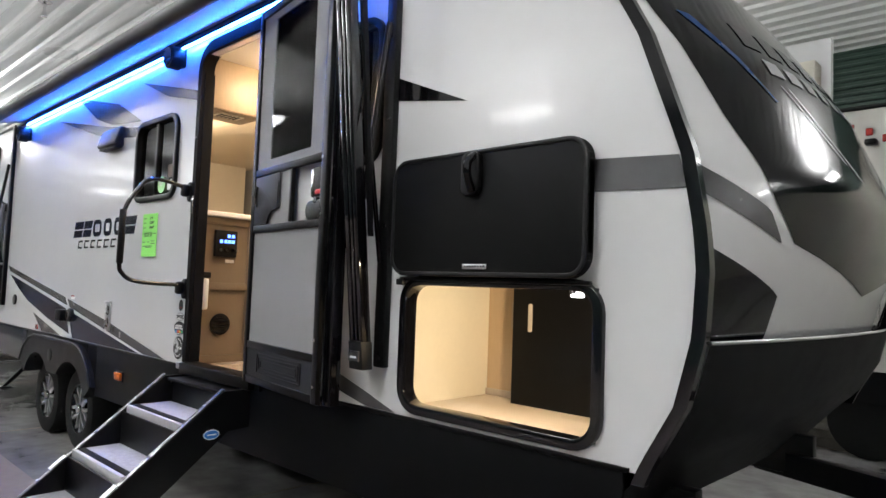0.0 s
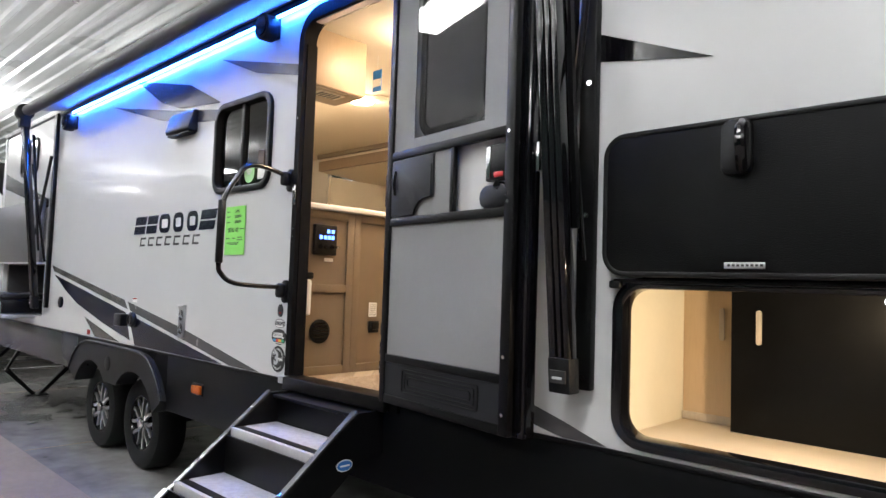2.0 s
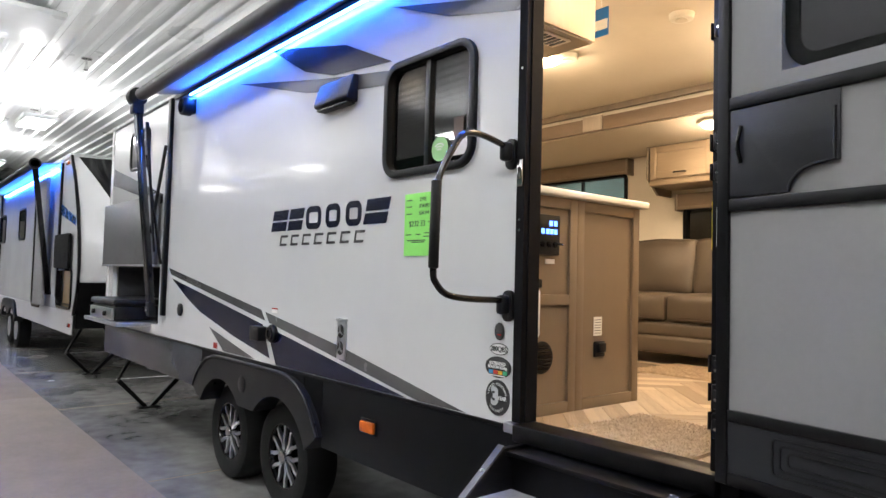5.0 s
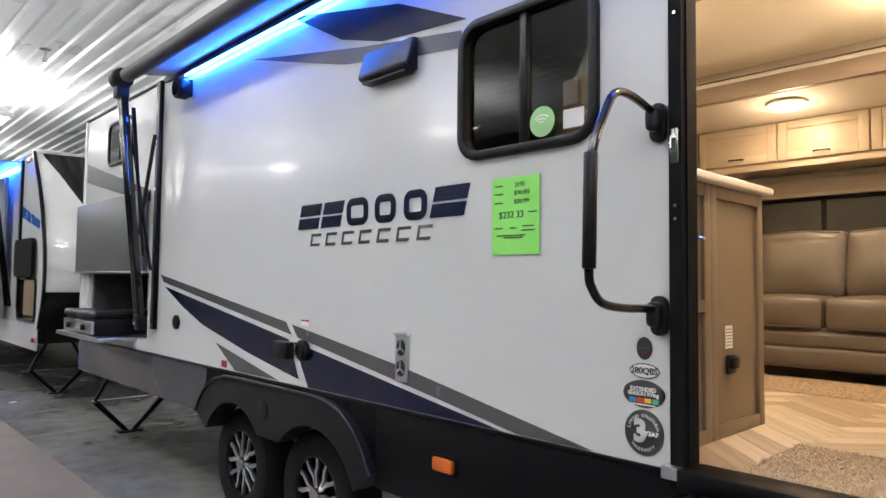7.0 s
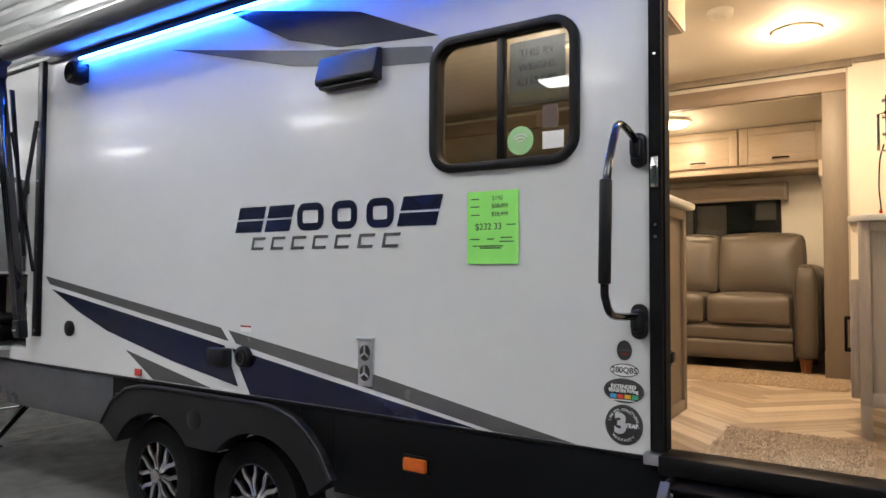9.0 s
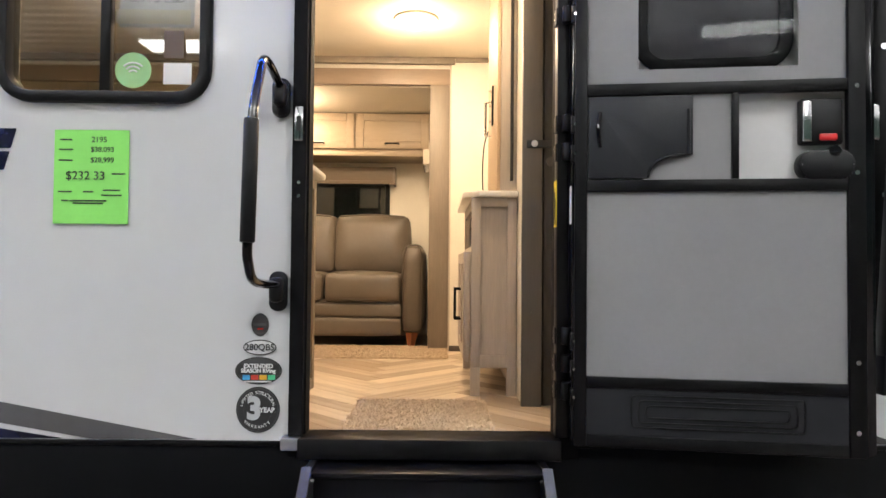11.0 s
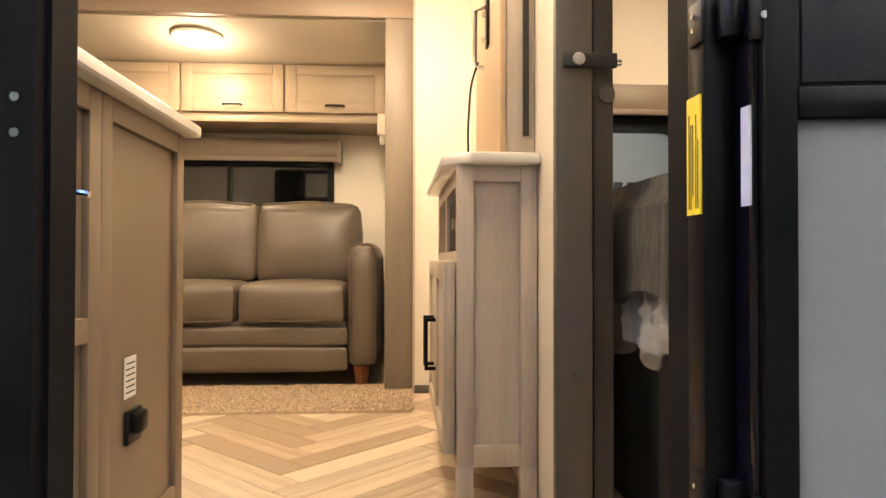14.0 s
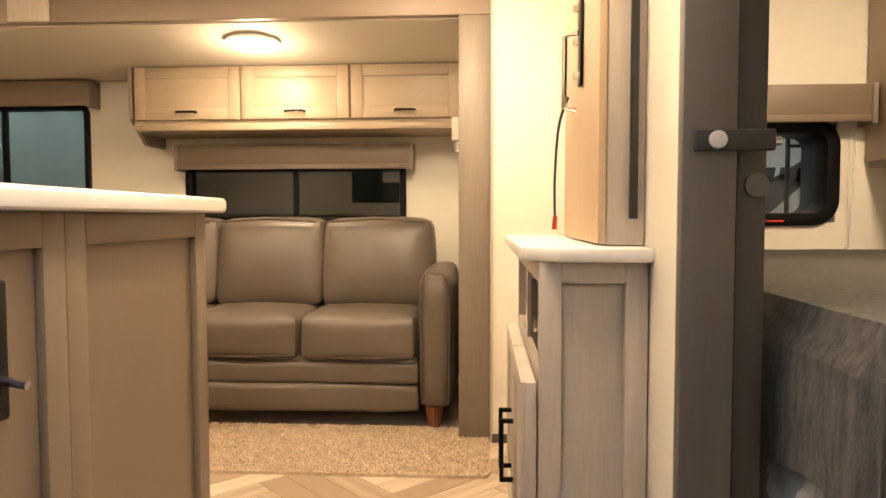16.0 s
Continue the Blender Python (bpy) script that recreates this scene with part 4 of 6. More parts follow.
sp = speaker(-4.13, 2.735)
copy_thing(sp, pose(-7.42, WY, 2.69 - 0.07))

# awning
awn = thing("awning", (-5.0, WY, 1.0), "part-open electric awning with black arms and a blue light strip", "awning")
AX0, AX1 = -7.86, -2.08
part("rail", box(AX0, AX1 + 0.04, WY - 0.022, WY - 0.002, 2.835, 2.875, 0.004), BLACK, awn, "black awning rail")
fab = bmesh.new()
rows = []
for i in range(41):
    x = AX0 + 0.12 + (AX1 - AX0 - 0.2) * i / 40
    rows.append([fab.verts.new((x, WY - 0.02 - 0.30 * j / 8, 2.86 - 0.03 * j / 8 - 0.012 * math.sin(math.pi * j / 8) + 0.003 * math.sin(i * 1.7 + j))) for j in range(9)])
for a, c in zip(rows, rows[1:]):
    for j in range(8):
        fab.faces.new((a[j], a[j + 1], c[j + 1], c[j]))
bmesh.ops.recalc_face_normals(fab, faces=fab.faces)
bmesh.ops.solidify(fab, geom=fab.faces[:], thickness=0.002)
part("fabric", fab, FABRIC, awn, "grey awning fabric lit blue")
part("roller", rod((AX0 + 0.04, 1.55, 2.82), (AX1 - 0.02, 1.55, 2.82), 0.05, 24), mat("charcoal_roller_fabric", (0.06, 0.06, 0.065), 0.6, vary=0.1), awn, "dark rolled awning fabric")
led = part("light_strip", box(AX0 + 0.4, -2.2, WY - 0.034, WY - 0.022, 2.795, 2.805, 0.002), LEDBLUE, awn, "glowing blue light strip")
part("strip_channel", box(AX0 + 0.4, -2.2, WY - 0.036, WY - 0.004, 2.806, 2.83, 0.002), BLACK, awn)


def awning_arm(x, top_y=1.555, foot_z=1.03):
    rail = part("arm_rail", box(x - 0.01, x + 0.052, WY - 0.035, WY - 0.002, 1.02, 2.86, 0.005), BLACK, awn, "black wall rail of the awning arm")
    for z in (1.06, 1.6, 2.05, 2.4):
        part("rail_screw", rod((x + 0.03, WY - 0.042, z), (x + 0.03, WY - 0.034, z), 0.010, 10), CHROME, rail)
    arm = bmesh.new()
    prism([(1.76, foot_z + 0.01), (1.725, foot_z + 0.01), (top_y - 0.018, 2.79), (top_y + 0.02, 2.79)], x - 0.03, x + 0.03, "x", arm)
    a = part("outer_arm", arm, GLOSSBLACK, awn, "long ribbed black awning arm")
    for q, b in ((-0.04, -0.012), (-0.008, 0.012), (0.016, 0.04)):
        part("arm_rib", prism([(1.765, foot_z), (1.715, foot_z), (top_y - 0.03, 2.80), (top_y + 0.025, 2.80)], x + q, x + b, "x", None, 0.006), GLOSSBLACK, a)
    part("arm_foot", prism([(1.768, 1.015), (1.711, 1.015), (1.70, 1.13), (1.76, 1.13)], x - 0.042, x + 0.042, "x", None, 0.006), PLASTIC, a, "black plastic arm foot")
    part("foot_label", box(x - 0.03, x + 0.03, 1.697, 1.705, 1.05, 1.09), INK, a)
    part("foot_label_mark", box(x - 0.018, x + 0.018, 1.695, 1.699, 1.062, 1.070), PALEDECAL, a)
    part("strut", prism([(1.735, 1.55), (1.72, 1.55), (top_y + 0.06, 2.62), (top_y + 0.085, 2.62)], x + 0.03, x + 0.05, "x"), BLACK, a)
    part("gas_strut", rod((x + 0.03, 1.79, 1.45), (x + 0.03, 1.64, 2.35), 0.011, 10), GLOSSBLACK, a)
    part("cross_strut", rod((x + 0.03, 1.79, 2.45), (x + 0.02, 1.70, 1.7), 0.014, 8), BLACK, a)
    part("arm_screw", rod((x - 0.01, 1.690, 1.55), (x - 0.01, 1.72, 1.55), 0.008, 8), CHROME, a)
    k = bmesh.new()
    rod((x - 0.05, 1.55, 2.82), (x + 0.05, 1.55, 2.82), 0.075, 24, k, bevel=0.01)
    box(x - 0.045, x + 0.045, 1.51, 1.60, 2.68, 2.80, 0.012, k)
    part("knuckle", k, PLASTIC, a, "black plastic roller end cap")


awning_arm(-2.13)
awning_arm(-7.95)

# cargo hatch door, folded up against the wall
hd = thing("cargo_hatch_door", (-1.57, WY - 0.02, 1.39), "black textured cargo hatch door folded up against the wall", "hatch")
part("panel", prism(rounded(0.90, 0.455, 0.075, 8, -1.575, 1.625), WY - 0.062, WY - 0.022, bevel=0.006), HATCHBLACK, hd)
part("edge", ring(-1.575, 1.625, 0.868, 0.423, 0.06, 0.016, WY - 0.066, WY - 0.02, bevel=0.004), PLASTIC, hd, "black rubbery edge")
part("label_plate", box(-1.635, -1.525, WY - 0.067, WY - 0.061, 1.424, 1.442, 0.002), ALU, hd, "small silver label")
for k in range(8):
    part("label_mark", box(-1.625 + k * 0.0125, -1.617 + k * 0.0125, WY - 0.0685, WY - 0.066, 1.43, 1.437), GREYDECAL, hd)
lt = part("latch", prism(rounded(0.085, 0.16, 0.03, 6, -1.60, 1.765), WY - 0.085, WY - 0.06, bevel=0.008), PLASTIC, hd, "black paddle latch")
part("paddle", tube([(-1.585, WY - 0.075, 1.83), (-1.575, WY - 0.12, 1.80), (-1.572, WY - 0.125, 1.75), (-1.58, WY - 0.09, 1.70)], 0.015, 10, curve=4), GLOSSBLACK, lt)
part("hinge", box(-2.0, -1.13, WY - 0.034, WY - 0.012, 1.378, 1.392, 0.004), BLACK, hd, "long black hinge")
part("magnet_catch", box(-2.01, -1.97, WY - 0.045, WY - 0.02, 1.36, 1.385, 0.006), PLASTIC, hd)
catch = thing("hatch_light", (-1.26, 1.95, 1.33), "small clear light fixed under the hatch top", "lamp")
part("body", box(-1.28, -1.235, 1.935, 1.96, 1.338, 1.356, 0.006), LAMPGLOW, catch, "small glowing lamp")
part("arm", rod((-1.24, 1.88, 1.37), (-1.235, 1.885, 1.35), 0.01, 8), CHROME, catch)

# entry steps
steps = thing("entry_steps", (-3.465, 1.2, 0), "black folding entry steps with grey grip treads", "steps")
side = [(1.835, 0.80), (1.69, 0.80), (0.612, G + 0.012), (0.712, G), (0.892, G), (1.72, 0.60), (1.835, 0.61)]
for x in (-3.80, -3.13):
    s = part("stringer", prism(side, x - 0.011, x + 0.011, "x"), BLACK, steps, "black steel stringer")
    # paler metal strip paints the sheen along the stringer edge
    part("stringer_edge", prism([(1.69, 0.803), (0.612, G + 0.015), (0.602, G + 0.008), (1.685, 0.812)], x - 0.014, x + 0.014, "x"), SKIRTGREY, s, "top edge with its light sheen put into the colour")
    for y, z in ((1.78, 0.765), (1.75, 0.755), (1.72, 0.765)):
        o = -0.014 if x > -3.4 else 0.014
        part("bolt", rod((x, y, z), (x + o * 1.2, y, z), 0.007, 8), CHROME, s)
    for k in range(4):
        y = 1.60 - k * 0.26
        z = 0.80 + (y - 1.69) * 0.796
        part("edge_bolt", rod((x, y, z - 0.002), (x, y - 0.006, z + 0.012), 0.008, 8), CHROME, s)
    part("edge_plate", prism([(1.20, 0.422), (1.13, 0.366), (1.125, 0.372), (1.195, 0.428)], x - 0.017, x + 0.017, "x"), ALU, s)
for k, (z, y0) in enumerate(((0.655, 1.495), (0.455, 1.235), (0.255, 0.975))):
    t = part("tread", box(-3.79, -3.14, y0, y0 + 0.235, z - 0.014, z, 0.003), TREAD, steps, "grey grip step tread")
    part("nosing", box(-3.79, -3.14, y0 - 0.012, y0 + 0.008, z - 0.05, z + 0.003, 0.004), NOSING, t, "bright aluminium nosing")
    part("grip_strip", box(-3.785, -3.145, y0 + 0.012, y0 + 0.05, z, z + 0.003), RUBBER, t)
    part("riser", box(-3.79, -3.14, y0 + 0.225, y0 + 0.235, z, z + 0.17), BLACK, steps) if k else None
part("top_plate", box(-3.79, -3.14, 1.70, 1.84, 0.775, 0.79, 0.003), BLACK, steps)
part("kick_plate", box(-3.79, -3.14, 1.735, 1.745, 0.655, 0.775), BLACK, steps)
bd = prism([(1.632 + 0.05 * math.cos(radians(a)), 0.595 + 0.026 * math.sin(radians(a))) for a in range(0, 360, 12)], -3.119, -3.115, "x")
bdo = part("badge", bd, BLUEOVAL, steps, "small blue oval badge")
part("badge_rim", prism([(1.632 + 0.056 * math.cos(radians(a)), 0.595 + 0.031 * math.sin(radians(a))) for a in range(0, 360, 12)], -3.1195, -3.117, "x"), WHITEDECAL, bdo)
part("badge_mark", box(-3.116, -3.113, 1.60, 1.665, 0.591, 0.599), WHITEDECAL, bdo)
for o in (bdo, *bdo.children_recursive):
    c = Matrix.Translation(Vector((0, 1.632, 0.595)) - Vector((0, 1.2, 0)))
    o.data.transform(c @ Matrix.Diagonal((1, 0.74, 0.78, 1)) @ c.inverted())

# entry door and screen door, both swung open
HX, HY = -3.045, 1.752
ANG = -8.5
door = thing("entry_door", (HX, HY + 0.035, 0.86), "white entry door with a dark window, swung fully open", "door", rz=ANG)


def lp(name, bm, m, parent, label=""):
    return part(name, bm, m, parent, label, local=True)


DW, DH = 0.812, 1.86
b = box(0, DW, 0.0, 0.04, 0, DH, 0.004)
lp("leaf", b, DOORWHITE, door, "white door skin")
for x0, x1 in ((-0.006, 0.03), (DW - 0.045, DW + 0.012)):
    lp("door_edge", box(x0, x1, -0.006, 0.046, -0.005, DH + 0.005, 0.004), GLOSSBLACK, door, "black door edge")
for z0, z1 in ((-0.01, 0.03), (DH - 0.03, DH + 0.01)):
    lp("door_edge", box(0.03, DW - 0.045, -0.005, 0.045, z0, z1, 0.004), GLOSSBLACK, door)
dw = lp("door_window", ring(0.398, 1.437, 0.36, 0.63, 0.05, 0.04, -0.012, 0.05, bevel=0.005), PLASTIC, door, "black rounded window frame")
lp("pane", box(0.21, 0.585, -0.004, 0.0, 1.115, 1.76), mat("smoked_door_glass", (0.05, 0.05, 0.057), 0.5, vary=0.1, bump=0.25, bump_scale=220), dw)
lk = lp("lock", box(0.625, 0.74, -0.03, -0.002, 0.862, 0.992, 0.008), PLASTIC, door, "black door lock with a red lever")
lp("lock_plate", box(0.632, 0.655, -0.034, -0.029, 0.87, 0.984, 0.003), CHROME, lk)
lp("lever", box(0.675, 0.722, -0.036, -0.028, 0.872, 0.892, 0.005), mat("red_plastic", (0.5, 0.02, 0.02), 0.35, vary=0.1), lk)
lp("latch_tongue", box(DW + 0.012, DW + 0.04, 0.008, 0.032, 0.88, 0.98, 0.004), CHROME, lk)
hd2 = lp("inner_handle", prism(rounded(0.15, 0.085, 0.04, 6, 0.69, 0.803), -0.05, -0.002, bevel=0.01), PLASTIC, door, "black rounded inner handle")
lp("knob", rod((0.71, -0.05, 0.84), (0.71, -0.02, 0.84), 0.016, 14), GLOSSBLACK, hd2)
lp("door_stop", box(DW + 0.01, DW + 0.02, 0.0, 0.02, 0.0, DH), GLOSSBLACK, door)
screen = thing("screen_door", (HX, HY, 0.86), "black framed screen door with grey mesh, folded on the entry door", "door", rz=ANG)
SW = 0.785
fr = ((0, 0.036), (SW - 0.046, SW))
for x0, x1 in fr:
    lp("stile", box(x0, x1, -0.012, 0.014, 0, DH, 0.004), BLACK, screen, "black frame stile")
RAILS = ((0, 0.035), (0.168, 0.2), (0.732, 0.766), (1.01, 1.044), (DH - 0.04, DH))
for z0, z1 in RAILS:
    lp("rail", box(0.036, SW - 0.046, -0.011, 0.013, z0, z1, 0.003), BLACK, screen, "black frame rail")
lp("mesh", box(0.034, SW - 0.044, 0.0, 0.002, 0.2, 0.732), SCREEN, screen, "grey insect screen mesh")
lp("mesh", slab(0.034, SW - 0.044, 1.044, DH - 0.04, [(0.18, 0.615, 1.085, 1.785)], 0.0, 0.002), SCREEN, screen)
lp("window_mesh", box(0.18, 0.615, 0.0, 0.002, 1.085, 1.785), clear_glass("fine_screen_over_window", (0.85, 0.85, 0.85), 1.15), screen, "fine mesh over the door window")
lp("divider", box(0.436, 0.455, -0.010, 0.012, 0.766, 1.01, 0.003), BLACK, screen)
lp("mesh", box(0.034, 0.437, 0.001, 0.003, 0.766, 1.01), SCREEN, screen)
pts = [(0.04, 0.77), (0.205, 0.77)] + [(0.205 + 0.085 * (1 - math.cos(radians(a))), 0.77 + 0.065 * math.sin(radians(a))) for a in range(15, 91, 15)] + [(0.33, 0.836), (0.33, 1.006), (0.04, 1.006)]
sl = lp("slide_panel", prism(pts, -0.010, -0.004, bevel=0.0015), DARKGREY, screen, "charcoal sliding hand panel")
lp("panel_lip", tube([(x, -0.011, z) for x, z in pts[1:8]] + [(0.318, -0.011, 0.838), (0.318, -0.011, 0.965)], 0.0045, 8), PLASTIC, sl)
lp("finger_pull", tube([(0.072, -0.010, 0.86), (0.066, -0.016, 0.91), (0.072, -0.010, 0.96)], 0.006, 8, curve=4), GLOSSBLACK, sl)
kick = lp("kick_panel", box(0.034, SW - 0.044, -0.006, 0.006, 0.035, 0.168), DARKGREY, screen, "charcoal ribbed kick panel")
for k in range(3):
    o = 0.02 * k
    lp("kick_rib", ring(0.395, 0.104, 0.46 - 2 * o, 0.085 - 2 * o * 0.7, 0.01, 0.005, -0.0095, -0.004, bevel=0), PLASTIC, kick)
for z in (0.07, 0.26, 0.78, 1.02, 1.7):
    lp("hinge_screw", rod((SW - 0.025, -0.016, z), (SW - 0.025, -0.010, z), 0.007, 8), CHROME, screen)
# door hinge strips, beside the opening
hinge = screen
part("hinge_leaf", box(-3.088, -3.052, WY - 0.05, WY - 0.004, 0.87, 2.68, 0.004), BLACK, hinge)
part("hinge_leaf", box(-3.052, -3.035, WY - 0.09, WY - 0.03, 0.87, 2.70, 0.005), GLOSSBLACK, hinge)
for z in (0.985, 1.065, 1.145, 1.69, 1.775, 2.1):
    kn = part("knuckle", rod((-3.062, WY - 0.062, z), (-3.062, WY - 0.062, z + 0.05), 0.015, 12, bevel=0.003), BLACK, hinge)
    part("hinge_plate", box(-3.0935, -3.0878, 1.788, 1.822, z, z + 0.05, 0.002), PLASTIC, kn)
    for dz in (0.017, 0.034):
        part("hinge_pin", rod((-3.0965, 1.806, z + dz), (-3.093, 1.806, z + dz), 0.0032, 8), CHROME, kn)
    part("hinge_bracket", box(-3.056, -3.037, WY - 0.1, WY - 0.088, z - 0.012, z + 0.04, 0.003), PLASTIC, kn)
    part("hinge_pin", rod((-3.046, WY - 0.104, z + 0.014), (-3.046, WY - 0.098, z + 0.014), 0.0045, 8), CHROME, kn)
yl = part("warning_label", box(-3.0905, -3.0878, 1.799, 1.834, 1.493, 1.632), YELLOW, hinge, "yellow warning label")
part("white_label", box(-3.0545, -3.0518, 1.757, 1.775, 1.50, 1.61), WHITEPAPER, hinge, "white label")
for y, z0, z1 in ((1.827, 1.50, 1.612), (1.822, 1.50, 1.60), (1.817, 1.515, 1.60), (1.809, 1.50, 1.61), (1.804, 1.50, 1.58)):
    part("print_line", box(-3.0912, -3.09, y - 0.0006, y + 0.0006, z0, z1), INK, yl)


# ---- inside the trailer: structure ----
LIN = WI + 0.006
FI = 4.13          # inner face of the slide opening
CF = 4.705
SB, SC = 5.05, 2.50   # slide: back wall face, ceiling
solid("floor", box(REAR, -2.06, WI, 4.23, 0.79, 0.822), PLANKGAP, "dark underlay below the vinyl plank floor", "floor", "structure")
solid("slide_floor", box(-6.85, -3.50, 4.232, SB + 0.04, 0.70, 0.828), PLANK, "wood-look floor of the slide-out", "floor", "structure")
solid("wall_door_side", slab(REAR, -2.06, FLOOR, CEIL, [DOOR, KWIN, BWIN, OUTK], LIN - 0.004, LIN + 0.004), WALLPAPER, "cream vinyl lining of the door-side wall", "wall", "structure")
solid("ceiling_lining", box(REAR, -1.3, WI, FAR - 0.05, CEIL, CEIL + 0.03), CEILVINYL, "cream vinyl trailer ceiling", "ceiling", "structure")
solid("wall_far_side", slab(-3.37, -1.1, FLOOR, CEIL, [BEDWIN], FI - 0.03, FAR - 0.052), WALLPAPER, "cream vinyl wall of the bedroom and living area", "wall", "structure")
solid("wall_far_header", box(-6.9, -3.372, FI, FAR - 0.052, 2.62, CEIL), WALLPAPER, "cream header over the slide opening", "wall", "structure")
solid("slide_back_wall", slab(-6.85, -3.50, FLOOR, SC, [SOFAWIN, DINWIN], SB, SB + 0.04), WALLPAPER, "cream back wall of the slide-out", "wall", "structure")
solid("slide_side_wall", box(-3.50, -3.46, 4.24, SB + 0.04, FLOOR, SC), WALLPAPER, "cream end wall of the slide-out", "wall", "structure")
solid("slide_end_wall", box(-6.89, -6.85, 4.24, SB + 0.04, FLOOR, SC), WALLPAPER, "cream end wall of the slide-out", "wall", "structure")
solid("slide_ceiling", prism([(FI + 0.02, SC + 0.042), (CF, SC), (SB + 0.04, SC), (SB + 0.04, SC + 0.08), (FI + 0.02, SC + 0.08)], -6.89, -3.46, "x"), CEILVINYL, "cream ceiling of the slide-out", "ceiling", "structure")
solid("wall_rear_inside", box(-7.4, -7.36, WI + 0.01, FI, FLOOR, CEIL), WALLPAPER, "cream wall closing the living area", "wall", "structure")
solid("partition", box(-3.105, -3.032, 2.442, FI - 0.031, FLOOR, CEIL), WALLPAPER, "cream partition between living area and bedroom", "wall", "structure")
solid("bedroom_front_wall", box(-1.35, -1.31, WI + 0.01, FI - 0.03, 1.40, CEIL), WALLPAPER, "cream front wall of the bedroom", "wall", "structure")
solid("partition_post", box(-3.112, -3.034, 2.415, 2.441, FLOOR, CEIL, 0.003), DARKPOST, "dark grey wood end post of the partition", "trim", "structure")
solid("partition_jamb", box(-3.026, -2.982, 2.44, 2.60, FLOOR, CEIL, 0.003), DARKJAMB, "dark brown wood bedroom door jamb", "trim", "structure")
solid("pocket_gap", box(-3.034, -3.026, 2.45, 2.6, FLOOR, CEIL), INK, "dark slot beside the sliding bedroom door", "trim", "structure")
solid("slide_post", box(-3.50, -3.372, FI - 0.02, FI + 0.018, FLOOR, 2.545, 0.003), POSTWOOD, "grey-brown wood trim post of the slide opening, shade in its colour", "trim", "structure")
beam = thing("slide_fascia", (-5.1, FI, 2.54), "light wood fascia boards over the slide opening", "trim", kind="structure")
part("board", box(-5.18, -3.372, FI - 0.022, FI + 0.016, 2.546, 2.65, 0.003), TAUPEX, beam)
part("board", box(-6.9, -5.185, FI - 0.026, FI + 0.016, 2.546, 2.65, 0.003), TAUPEX, beam)
part("joint_block", box(-5.36, -5.18, FI - 0.032, FI - 0.02, 2.55, 2.66, 0.003), GREYWOOD, beam)
part("top_trim", box(-6.9, -3.34, FI - 0.05, FI - 0.02, 2.675, 2.72, 0.004), POSTWOOD, beam, "dark trim under the ceiling")
part("top_trim", box(-3.339, -3.106, FI - 0.046, FI - 0.031, 2.69, 2.72, 0.003), POSTWOOD, beam)
solid("baseboard", box(-3.365, -3.11, FI - 0.042, FI - 0.031, FLOOR, 0.865, 0.003), DARKPOST, "dark baseboard", "baseboard", "structure")
solid("corner_bead", box(-3.372, -3.362, FI - 0.04, FI - 0.03, FLOOR, CEIL), GREYWOOD, "thin corner bead", "trim", "structure")
# cargo compartment
solid("storage_floor", box(-2.05, -1.10, WI, 2.5, 0.85, 0.868), PLANK, "wood-look storage compartment floor", "floor", "structure")
solid("storage_side", box(-2.055, -2.035, WI + 0.002, 2.5, 0.868, 1.385), CREAMPANEL, "cream storage side panel", "wall", "structure")
# cream panel; the brown wood colour stands in for its shadow
solid("storage_back", box(-2.034, -1.82, 2.42, 2.44, 0.868, 1.385), BACKWOOD, "cream storage back panel, browned for the shadow on it", "wall", "structure")
solid("storage_divider", box(-1.815, -1.08, 2.32, 2.34, 0.868, 1.385), BLACK, "black storage divider panel", "wall", "structure")
solid("storage_end", box(-1.08, -1.06, WI + 0.002, 2.34, 0.868, 1.385), BLACK, "black storage end panel", "wall", "structure")
solid("storage_top", box(-2.055, -1.06, WI + 0.002, 2.5, 1.386, 1.40), INK, "black underside of the bed platform", "ceiling", "structure")
solid("storage_trim", box(-2.034, -1.82, 2.41, 2.419, 0.87, 0.90, 0.002), GREYWOOD, "grey trim at the storage floor", "trim", "structure")
# pale bars paint the light caught in the two handle slots
for sx, sy in ((-1.72, 2.312), (-1.885, 2.412)):
    solid("storage_pull", prism(rounded(0.018, 0.12, 0.008, 4, sx, 1.24), sy, sy + 0.007), GREYWOOD, "small vertical slot on the storage panel, its glow painted pale", "handle", "", "storage pulls")

